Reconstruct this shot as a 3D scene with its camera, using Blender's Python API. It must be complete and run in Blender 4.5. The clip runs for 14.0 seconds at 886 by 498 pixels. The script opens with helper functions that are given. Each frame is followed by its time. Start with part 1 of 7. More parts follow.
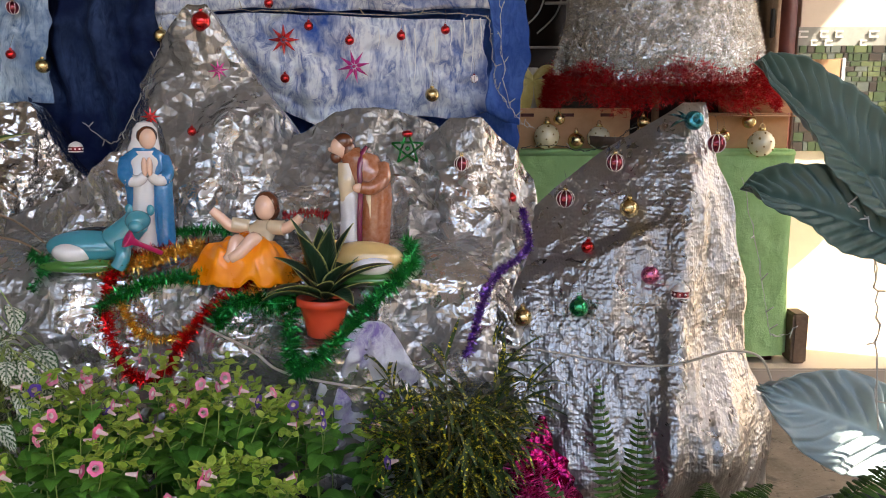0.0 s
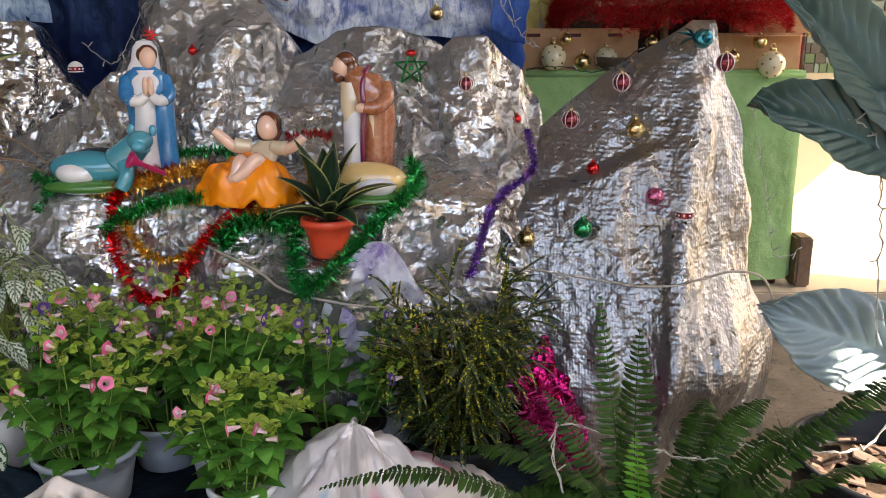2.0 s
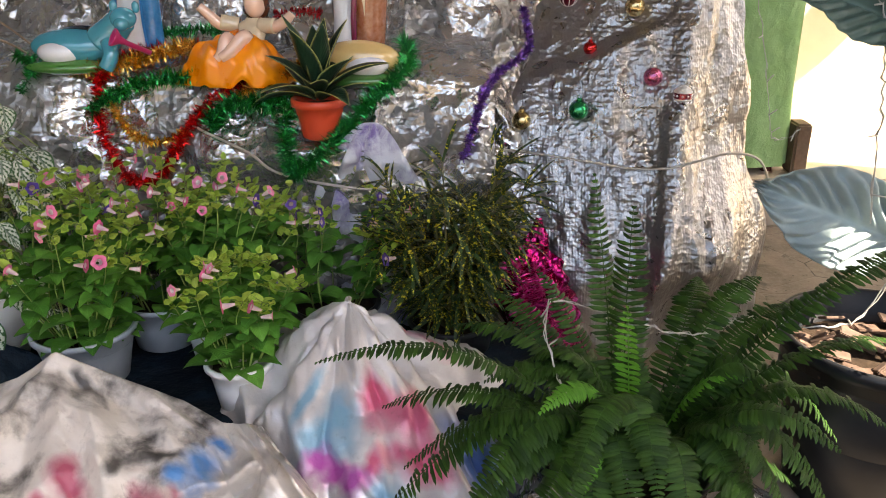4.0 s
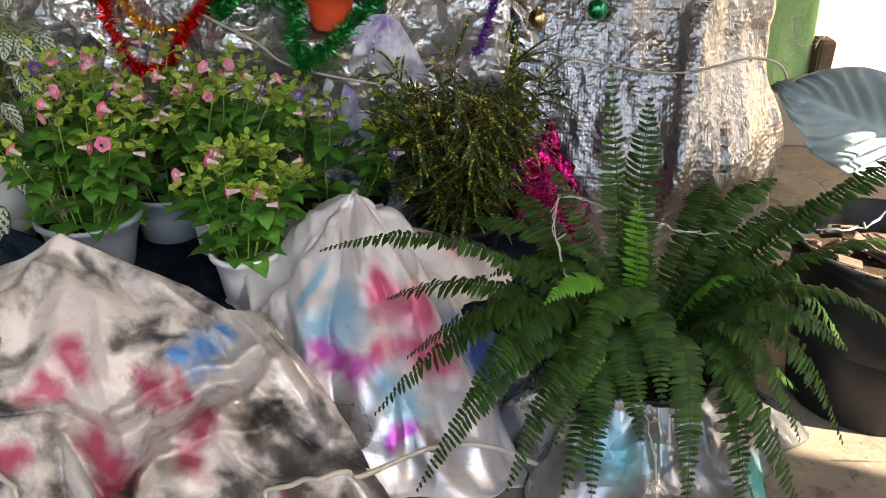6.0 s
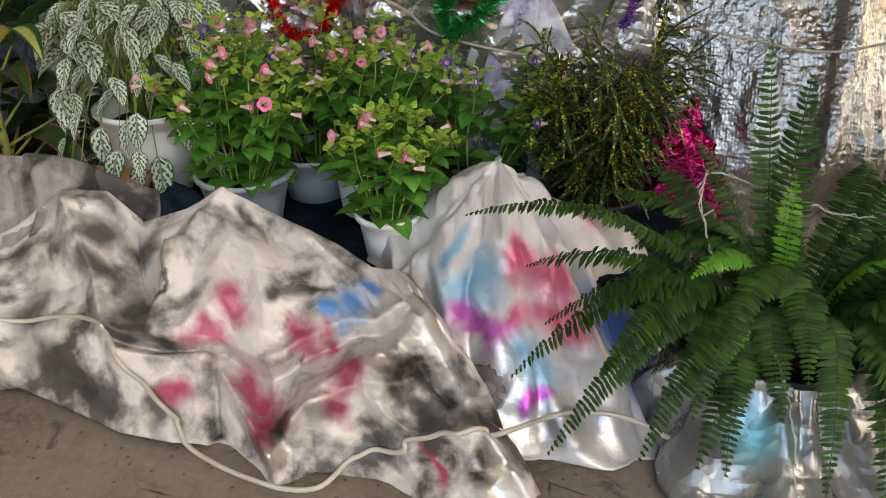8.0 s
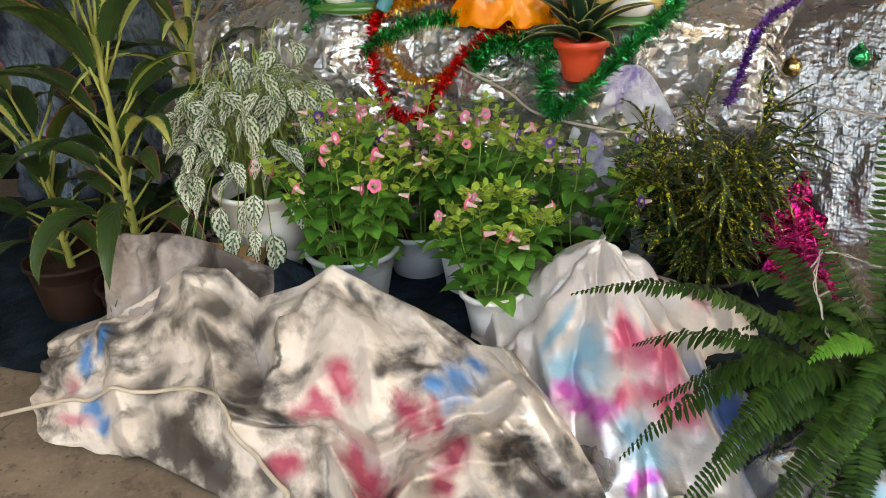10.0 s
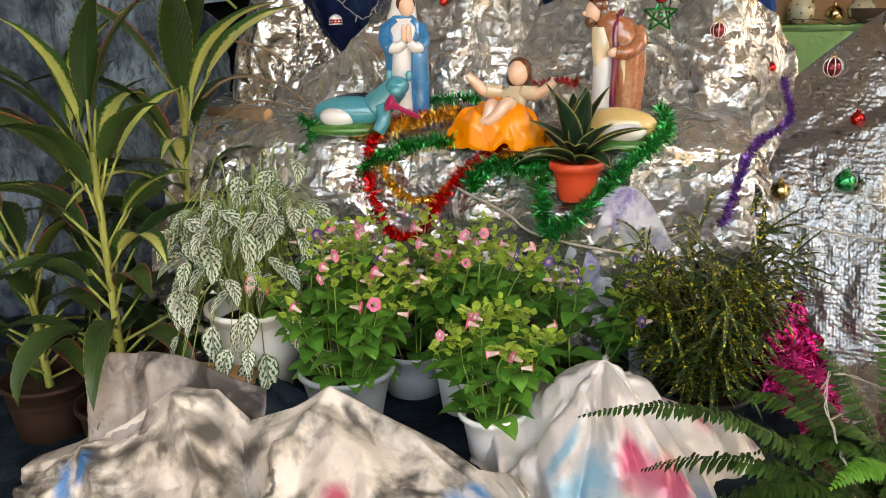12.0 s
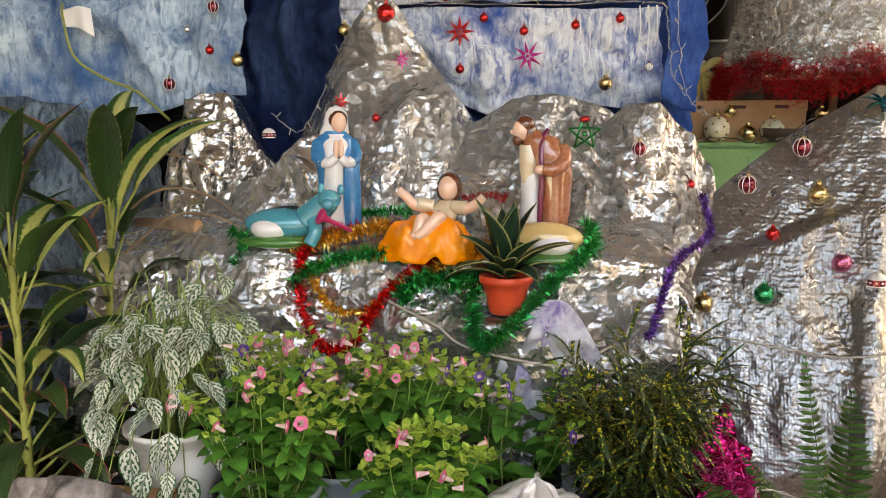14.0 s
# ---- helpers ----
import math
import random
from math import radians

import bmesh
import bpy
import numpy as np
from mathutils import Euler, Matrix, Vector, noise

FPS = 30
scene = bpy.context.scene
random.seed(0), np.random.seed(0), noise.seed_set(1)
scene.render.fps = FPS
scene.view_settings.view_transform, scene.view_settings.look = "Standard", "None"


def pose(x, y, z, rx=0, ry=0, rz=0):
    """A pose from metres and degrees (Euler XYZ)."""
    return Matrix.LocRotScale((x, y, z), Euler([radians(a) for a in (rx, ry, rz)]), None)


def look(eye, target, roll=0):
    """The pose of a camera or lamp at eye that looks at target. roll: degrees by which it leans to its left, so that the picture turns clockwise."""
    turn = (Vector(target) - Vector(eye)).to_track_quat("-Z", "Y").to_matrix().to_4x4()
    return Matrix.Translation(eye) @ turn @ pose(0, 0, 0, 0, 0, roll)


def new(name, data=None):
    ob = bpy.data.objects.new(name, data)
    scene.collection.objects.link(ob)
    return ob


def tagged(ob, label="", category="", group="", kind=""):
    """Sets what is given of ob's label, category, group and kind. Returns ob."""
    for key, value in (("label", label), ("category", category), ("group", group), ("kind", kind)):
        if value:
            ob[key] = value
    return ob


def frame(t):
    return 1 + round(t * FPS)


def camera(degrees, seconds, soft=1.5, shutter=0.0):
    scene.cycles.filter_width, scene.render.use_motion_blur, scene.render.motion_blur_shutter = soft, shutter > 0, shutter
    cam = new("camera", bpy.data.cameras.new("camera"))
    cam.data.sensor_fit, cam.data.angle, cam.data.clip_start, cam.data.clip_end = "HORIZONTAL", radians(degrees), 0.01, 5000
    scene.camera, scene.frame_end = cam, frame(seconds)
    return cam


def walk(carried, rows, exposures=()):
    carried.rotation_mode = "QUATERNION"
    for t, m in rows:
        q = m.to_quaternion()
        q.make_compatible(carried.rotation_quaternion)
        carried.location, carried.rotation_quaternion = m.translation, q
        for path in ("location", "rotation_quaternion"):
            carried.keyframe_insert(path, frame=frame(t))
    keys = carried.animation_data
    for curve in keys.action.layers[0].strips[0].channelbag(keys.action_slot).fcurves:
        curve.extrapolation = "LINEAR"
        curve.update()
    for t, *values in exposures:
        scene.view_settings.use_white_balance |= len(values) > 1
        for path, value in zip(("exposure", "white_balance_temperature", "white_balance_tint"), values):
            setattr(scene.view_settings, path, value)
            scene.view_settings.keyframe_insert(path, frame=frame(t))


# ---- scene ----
cam = camera(56.1, 14.0, 1.0)
PATH = [
    (0, (0.017, -0.008, 1.208), (0.001, 1.96, 0.853), -0.1),
    (0.5, (0.011, -0.013, 1.209), (-0.021, 1.948, 0.818), 0.3),
    (1, (0.011, -0.019, 1.201), (-0.032, 1.935, 0.778), 0.4),
    (1.5, (0.021, -0.019, 1.174), (-0.024, 1.929, 0.721), 0.1),
    (2, (0.023, -0.012, 1.189), (-0.008, 1.918, 0.667), -0.2),
    (2.5, (0.032, -0.006, 1.172), (0.003, 1.91, 0.598), -0.4),
    (3, (0.034, -0.011, 1.139), (0.0, 1.893, 0.528), -0.4),
    (3.2, (0.032, -0.01, 1.155), (-0.001, 1.883, 0.509), -0.6),
    (5.3, (0.027, -0.011, 1.098), (0.024, 1.801, 0.251), 0.9),
    (5.5, (0.033, -0.006, 1.086), (0.012, 1.799, 0.224), 1.0),
    (6, (0.03, -0.016, 1.076), (-0.009, 1.765, 0.166), 1.2),
    (6.5, (0.002, -0.04, 1.073), (-0.033, 1.717, 0.119), 1.7),
    (7, (-0.008, -0.049, 1.058), (-0.057, 1.693, 0.076), 2.3),
    (7.5, (-0.018, -0.046, 1.079), (-0.157, 1.682, 0.081), 1.5),
    (8, (-0.039, -0.061, 1.073), (-0.321, 1.67, 0.111), 0.5),
    (8.5, (-0.035, -0.066, 1.079), (-0.417, 1.659, 0.142), -0.7),
    (9, (-0.04, -0.068, 1.101), (-0.501, 1.649, 0.184), -2.2),
    (9.2, (-0.036, -0.075, 1.101), (-0.531, 1.646, 0.209), -2.4),
    (11.3, (-0.11, -0.074, 1.124), (-0.625, 1.735, 0.446), -2.1),
    (11.5, (-0.107, -0.072, 1.103), (-0.619, 1.754, 0.468), -2.0),
    (12, (-0.122, -0.07, 1.105), (-0.585, 1.794, 0.549), -1.4),
    (12.5, (-0.127, -0.067, 1.126), (-0.54, 1.826, 0.631), -0.4),
    (13, (-0.113, -0.064, 1.104), (-0.493, 1.855, 0.689), 0.2),
    (13.5, (-0.117, -0.061, 1.098), (-0.456, 1.877, 0.74), 0.2),
    (14, (-0.108, -0.059, 1.13), (-0.431, 1.888, 0.811), -0.5),
]
walk(cam, [(t, look(eye, target, roll)) for t, eye, target, roll in PATH],
     [(0.0, 2.40, 7000, 14), (3.0, 2.47, 7250, 13), (6.5, 2.46, 7500, 9), (9.0, 2.70, 7900, 5), (12.0, 3.02, 8500, 7), (14.0, 2.86, 8100, 9)])

# ---- light ----
SUN_EL, SUN_AZ = 48.0, 70.0            # height above the horizon; degrees to the right of straight behind
world = bpy.data.worlds.new("world")
scene.world = world
world.use_nodes = True
wn = world.node_tree.nodes
sky = wn.new("ShaderNodeTexSky")
sky.sky_type, sky.sun_disc = "NISHITA", False
sky.sun_elevation, sky.sun_rotation = radians(SUN_EL), radians(180 - SUN_AZ)
sky.air_density, sky.dust_density = 1.0, 3.0
world.node_tree.links.new(sky.outputs[0], wn["Background"].inputs[0])
wn["Background"].inputs[1].default_value = 0.15
sun_dir = Vector((math.sin(radians(SUN_AZ)) * math.cos(radians(SUN_EL)), -math.cos(radians(SUN_AZ)) * math.cos(radians(SUN_EL)), math.sin(radians(SUN_EL))))
sun = new("sun", bpy.data.lights.new("sun", "SUN"))
sun.data.energy, sun.data.angle, sun.data.color = 5.0, radians(0.6), (1.0, 0.93, 0.82)
sun.matrix_world = look(sun_dir * 10, (0, 0, 0))

# ---- materials ----


class Nodes:
    """A small writer of shader nodes."""

    def __init__(self, name):
        self.m = bpy.data.materials.new(name)
        self.m.use_nodes = True
        self.t = self.m.node_tree
        self.b = self.t.nodes["Principled BSDF"]

    def add(self, kind, **inputs):
        n = self.t.nodes.new("ShaderNode" + kind)
        for k, v in inputs.items():
            self.put(n.inputs[k.replace("_", " ")], v)
        return n

    def put(self, socket, v):
        if isinstance(v, bpy.types.NodeSocket):
            self.t.links.new(v, socket)
        elif socket.type == "RGBA" and len(v) == 3:
            socket.default_value = (*v, 1)
        else:
            socket.default_value = v

    def coords(self, kind="Object"):
        return self.add("TexCoord").outputs[kind]

    def scaled(self, vec, s):
        n = self.add("Mapping")
        self.put(n.inputs["Vector"], vec)
        n.inputs["Scale"].default_value = s if isinstance(s, tuple) else (s, s, s)
        return n.outputs[0]

    def noise(self, vec, scale, detail=4.0, rough=0.55, distortion=0.0):
        return self.add("TexNoise", Vector=vec, Scale=scale, Detail=detail, Roughness=rough, Distortion=distortion).outputs["Fac"]

    def ramp(self, fac, a, b, ca=(0, 0, 0), cb=(1, 1, 1)):
        n = self.add("ValToRGB", Fac=fac)
        e = n.color_ramp.elements
        e[0].position, e[1].position = a, b
        e[0].color, e[1].color = (*ca, 1), (*cb, 1)
        return n.outputs[0]

    def math(self, op, a, b=0.0, c=0.0):
        n = self.add("Math")
        n.operation = op
        for i, v in enumerate((a, b, c)):
            self.put(n.inputs[i], v)
        return n.outputs[0]

    def mix(self, fac, a, b, mode="MIX"):
        n = self.t.nodes.new("ShaderNodeMix")
        n.data_type, n.blend_type = "RGBA", mode
        self.put(n.inputs["Factor"], fac)
        self.put(n.inputs["A"], a)
        self.put(n.inputs["B"], b)
        return n.outputs["Result"]

    def bump(self, height, strength=0.3, distance=0.01, normal=None):
        n = self.add("Bump", Height=height, Strength=strength, Distance=distance)
        if normal is not None:
            self.put(n.inputs["Normal"], normal)
        self.t.links.new(n.outputs[0], self.b.inputs["Normal"])
        return n.outputs[0]

    def set(self, **inputs):
        for k, v in inputs.items():
            self.put(self.b.inputs[k.replace("_", " ")], v)
        return self


def plain(name, c1, c2, rough=0.6, metal=0.0, scale=30.0, bump=0.15, coat=0.0):
    """A surface of two close colours in a grain of two sizes, with fine relief."""
    n = Nodes(name)
    v = n.coords()
    g = n.noise(v, scale, 5)
    big = n.noise(v, scale * 0.13, 3)
    f = n.ramp(n.math("ADD", n.math("MULTIPLY", g, 0.6), n.math("MULTIPLY", big, 0.4)), 0.35, 0.65)
    n.set(Base_Color=n.mix(f, c1, c2), Roughness=n.math("MULTIPLY_ADD", g, 0.2, rough - 0.1), Metallic=metal, Coat_Weight=coat)
    n.set(Specular_IOR_Level=0.2 if max(c2) < 0.12 else 0.5)
    if bump:
        n.bump(g, bump, 0.004)
    return n.m


def floor_concrete():
    """Worn trowelled concrete: brown dust, dark damp spots, scratches and fine cracks."""
    n = Nodes("concrete")
    v = n.coords()
    col = n.mix(n.ramp(n.noise(v, 5, 7, 0.6, 0.3), 0.3, 0.7), (0.115, 0.088, 0.062), (0.25, 0.205, 0.155))
    col = n.mix(n.math("MULTIPLY", n.ramp(n.noise(v, 60, 5, 0.7), 0.45, 0.75), 0.45), col, (0.30, 0.26, 0.21))
    stain = n.ramp(n.noise(v, 11, 5, 0.6, 0.6), 0.60, 0.67)
    col = n.mix(n.math("MULTIPLY", stain, 0.7), col, (0.05, 0.04, 0.032))
    speck = n.add("TexVoronoi", Vector=v, Scale=38.0).outputs["Distance"]
    col = n.mix(n.ramp(speck, 0.10, 0.16, (0.7, 0.7, 0.7), (0, 0, 0)), col, (0.05, 0.04, 0.03))
    crack = n.add("TexVoronoi", Vector=n.scaled(v, (0.9, 1.3, 1.0)), Scale=2.2)
    crack.feature = "DISTANCE_TO_EDGE"
    line_ = n.ramp(crack.outputs["Distance"], 0.002, 0.006, (1, 1, 1), (0, 0, 0))
    col = n.mix(n.math("MULTIPLY", line_, n.ramp(n.noise(v, 9, 3), 0.5, 0.6)), col, (0.03, 0.025, 0.02))
    n.set(Base_Color=col, Roughness=n.math("MULTIPLY_ADD", n.noise(v, 14, 4), 0.3, 0.5), Specular_IOR_Level=0.35)
    n.bump(n.math("SUBTRACT", n.noise(v, 45, 6, 0.65), line_), 0.35, 0.004)
    return n.m


def foil(name, tint=(0.78, 0.77, 0.75), dark=0.0, rough=0.22, scale=1.0, ribs=0.0, paints=(), fine=1.0, relief=0.75, metal=1.0, plates=1.0):
    """Crumpled silver foil; dark: how much of it is sprayed grey; ribs: the pitch of stitched rows; paints: (place, radius, colour)."""
    n = Nodes(name)
    v = n.coords()
    vor = n.add("TexVoronoi", Vector=n.scaled(v, (1.0, 0.8, 1.25)), Scale=11.0 * scale)
    vor.feature = "F1"
    warp = n.add("Vector" + "Math")
    warp.operation = "ADD"
    nz = n.add("TexNoise", Vector=v, Scale=9.0 * scale, Detail=3.0)
    n.put(warp.inputs[0], n.scaled(v, 1.0))
    sc = n.add("Vector" + "Math")
    sc.operation = "SCALE"
    n.put(sc.inputs[0], nz.outputs["Color"])
    sc.inputs["Scale"].default_value = 0.05
    n.put(warp.inputs[1], sc.outputs[0])
    n.put(vor.inputs["Vector"], warp.outputs[0])
    vor2 = n.add("TexVoronoi", Scale=30.0 * scale)
    n.put(vor2.inputs["Vector"], warp.outputs[0])
    ridge = n.noise(v, 9 * scale, 5, 0.55, 1.8)
    c1 = n.math("ABSOLUTE", n.math("SUBTRACT", n.noise(v, 9 * scale, 1, 0.4, 0.15), 0.5))
    c2 = n.math("ABSOLUTE", n.math("SUBTRACT", n.noise(v, 24 * scale, 2, 0.5, 0.2), 0.5))
    c3 = n.math("ABSOLUTE", n.math("SUBTRACT", n.noise(v, 70 * scale, 1, 0.5, 0.2), 0.5))
    vor.distance = vor2.distance = "MANHATTAN"
    vor3 = n.add("TexVoronoi", Scale=19.0 * scale)
    vor3.distance = "MANHATTAN"
    turn = n.add("Mapping")
    n.put(turn.inputs["Vector"], warp.outputs[0])
    turn.inputs["Rotation"].default_value = (0.6, 0.9, 0.5)
    turn.inputs["Scale"].default_value = (1.0, 1.0, 0.6)
    n.put(vor3.inputs["Vector"], turn.outputs[0])
    h = n.math("ADD", n.math("MULTIPLY", vor.outputs["Distance"], 0.8 * plates), n.math("ADD", n.math("MULTIPLY", vor2.outputs["Distance"], 0.30 * fine), n.math("MULTIPLY", vor3.outputs["Distance"], 0.50 * plates)))
    h = n.math("SUBTRACT", h, n.math("ADD", n.math("MULTIPLY", c1, 0.4 * fine), n.math("ADD", n.math("MULTIPLY", c2, 0.45 * fine), n.math("MULTIPLY", c3, 0.16 * fine))))
    spray = n.ramp(n.noise(v, 4.5, 4, 0.5), 0.56 - dark * 0.25, 0.72 - dark * 0.2)
    col = n.mix(n.math("MULTIPLY", spray, min(1.0, dark)), tint, (0.10, 0.095, 0.09))
    met = n.math("SUBTRACT", metal, n.math("MULTIPLY", spray, 0.5 * min(1.0, dark)))
    wob = n.math("MULTIPLY_ADD", n.noise(v, 14, 3), 0.24, -0.12)
    for place, radius, colour in paints:
        d = n.add("Vector" + "Math")
        d.operation = "DISTANCE"
        n.put(d.inputs[0], v)
        d.inputs[1].default_value = place
        f = n.ramp(n.math("MULTIPLY_ADD", wob, radius * 4.0, n.math("SUBTRACT", radius, d.outputs["Value"])), -0.02 + 0.02, 0.03 + radius * 0.35)
        col = n.mix(n.math("MULTIPLY", f, 0.85), col, colour)
        met = n.math("MULTIPLY", met, n.math("SUBTRACT", 1.0, n.math("MULTIPLY", f, 0.5)))
    n.set(Base_Color=col, Metallic=met, Roughness=n.math("MULTIPLY_ADD", ridge, 0.22, rough - 0.10))
    b = n.bump(h, relief, 0.022 / scale)
    if ribs:
        w = n.add("TexWave", Vector=v, Scale=1.0 / ribs / 2.0, Distortion=2.5, Detail=3.0)
        w.bands_direction = "X"
        w2 = n.add("TexWave", Vector=v, Scale=1.0 / ribs / 3.2, Distortion=2.0, Detail=2.0)
        w2.bands_direction = "Z"
        n.bump(n.math("ADD", n.math("MULTIPLY", w.outputs["Fac"], 0.55), n.math("ADD", n.math("MULTIPLY", w2.outputs["Fac"], 0.7), n.math("MULTIPLY", n.add("TexVoronoi", Vector=v, Scale=95.0).outputs["Distance"], 2.4))), 0.26, 0.0024, b)
    return n.m


def cloth(name, c1, c2, spots=3.0, weave=900.0, rough=0.85, lo=0.42, hi=0.6):
    """Woven cloth with blotches of a second colour."""
    n = Nodes(name)
    v = n.coords()
    f = n.ramp(n.noise(v, spots, 5, 0.55, 0.15), lo, hi)
    fine = n.noise(v, 60, 4)
    streak = n.noise(n.scaled(v, (2.6, 2.6, 0.7)), 13, 7, 0.7, 0.9)
    f = n.math("MULTIPLY", f, n.ramp(streak, 0.36, 0.56, (0.15, 0.15, 0.15), (1, 1, 1)))
    col = n.mix(n.math("MULTIPLY", f, n.math("MULTIPLY_ADD", fine, 0.5, 0.75)), c1, c2)
    n.set(Base_Color=col, Roughness=rough, Specular_IOR_Level=0.12)
    cr = n.math("ABSOLUTE", n.math("SUBTRACT", n.noise(v, 9, 1, 0.5, 0.1), 0.5))
    n.bump(n.math("ADD", n.math("MULTIPLY", n.noise(v, weave * 0.4, 2), 0.2), n.math("SUBTRACT", n.noise(v, 18, 4), n.math("MULTIPLY", cr, 1.6))), 0.7, 0.014)
    return n.m


def tarp_paint(name, base1, base2, black, blots=(), silver=(), rough=0.45, size=(1.3, 0.5), skip=0.08, cover=0.0, metal=0.0):
    """Coated sheet with black spray; on its UV map in metres, blots: (colour, [(u, v, half width, half height, turn)]), silver: bare metal spots."""
    n = Nodes(name)
    v = n.coords()
    sheet = n.add("Mapping", Vector=n.add("UVMap").outputs[0])
    sheet.inputs["Scale"].default_value = (size[0], size[1] / (1 - skip), 1)
    sheet.inputs["Location"].default_value = (0, -size[1] * skip / (1 - skip), 0)
    drift = n.add("TexNoise", Vector=v, Scale=9.0, Detail=5.0, Roughness=0.5)
    shift = n.add("Vector" + "Math", Vector=drift.outputs["Color"])
    shift.operation = "MULTIPLY_ADD"
    shift.inputs[1].default_value = (0.13, 0.13, 0)
    shift.inputs[2].default_value = (-0.065, -0.065, 0)
    place = n.add("Vector" + "Math")
    place.operation = "ADD"
    n.put(place.inputs[0], sheet.outputs[0])
    n.put(place.inputs[1], shift.outputs[0])

    def spot(u, w, hu, hw, turn):
        m = n.add("Mapping", Vector=place.outputs[0])
        m.vector_type = "TEXTURE"
        m.inputs["Location"].default_value = (u, w, 0)
        m.inputs["Rotation"].default_value = (0, 0, radians(turn))
        m.inputs["Scale"].default_value = (hu * 1.4, hw * 1.4, 1)
        d = n.add("Vector" + "Math", Vector=m.outputs[0])
        d.operation = "LENGTH"
        return n.ramp(d.outputs["Value"], 0.3, 1.3, (1, 1, 1), (0, 0, 0))
    col = n.mix(n.ramp(n.noise(v, 7, 5), 0.35, 0.7), base1, base2)
    clouds = n.ramp(n.noise(v, 6.0, 6, 0.58, 0.12), 0.53 - cover, 0.65 - cover)
    col = n.mix(n.math("MULTIPLY", clouds, black), col, (0.045, 0.04, 0.037))
    smudge = n.math("MULTIPLY", n.ramp(n.noise(n.scaled(v, (1.0, 1.0, 0.5)), 15.0, 6, 0.6, 0.15), 0.54, 0.66), n.ramp(n.noise(v, 3.2, 3), 0.45, 0.6))
    col = n.mix(n.math("MULTIPLY", smudge, black), col, (0.05, 0.045, 0.04))
    for colour, spots in blots:
        for q in spots:
            col = n.mix(n.math("MULTIPLY", spot(*q), 0.88), col, colour)
    bare = metal
    for q in silver:
        bare = n.math("MAXIMUM", bare, spot(*q))
    dirt = n.ramp(n.noise(v, 38, 6, 0.7), 0.58, 0.74)
    col = n.mix(n.math("MULTIPLY", dirt, 0.3), col, (0.12, 0.10, 0.08))
    n.set(Base_Color=col, Metallic=n.math("MULTIPLY", bare, 0.8), Roughness=n.math("SUBTRACT", n.math("MULTIPLY_ADD", n.noise(v, 9, 3), 0.3, rough - 0.12), n.math("MULTIPLY", bare, 0.08)))
    turn = n.add("Mapping", Vector=v)
    turn.inputs["Rotation"].default_value = (0.5, 0.3, 0.9)
    plates = n.add("TexVoronoi", Vector=turn.outputs[0], Scale=9.0)
    plates.distance = "MANHATTAN"
    folds = n.bump(plates.outputs["Distance"], 0.12, 0.02)
    c1 = n.math("ABSOLUTE", n.math("SUBTRACT", n.noise(n.scaled(v, (1.0, 1.0, 0.35)), 14, 1, 0.5, 0.2), 0.5))
    c2 = n.math("ABSOLUTE", n.math("SUBTRACT", n.noise(n.scaled(v, (0.35, 1.0, 1.0)), 34, 2, 0.6, 0.2), 0.5))
    c3 = n.math("ABSOLUTE", n.math("SUBTRACT", n.noise(v, 75, 2, 0.6, 0.2), 0.5))
    creases = n.math("ADD", n.math("ADD", c1, n.math("MULTIPLY", c2, 0.5)), n.math("MULTIPLY", c3, 0.2))
    n.bump(n.math("SUBTRACT", n.math("MULTIPLY", n.noise(v, 220, 3), 0.12), creases), 0.45, 0.009, folds)
    return n.m


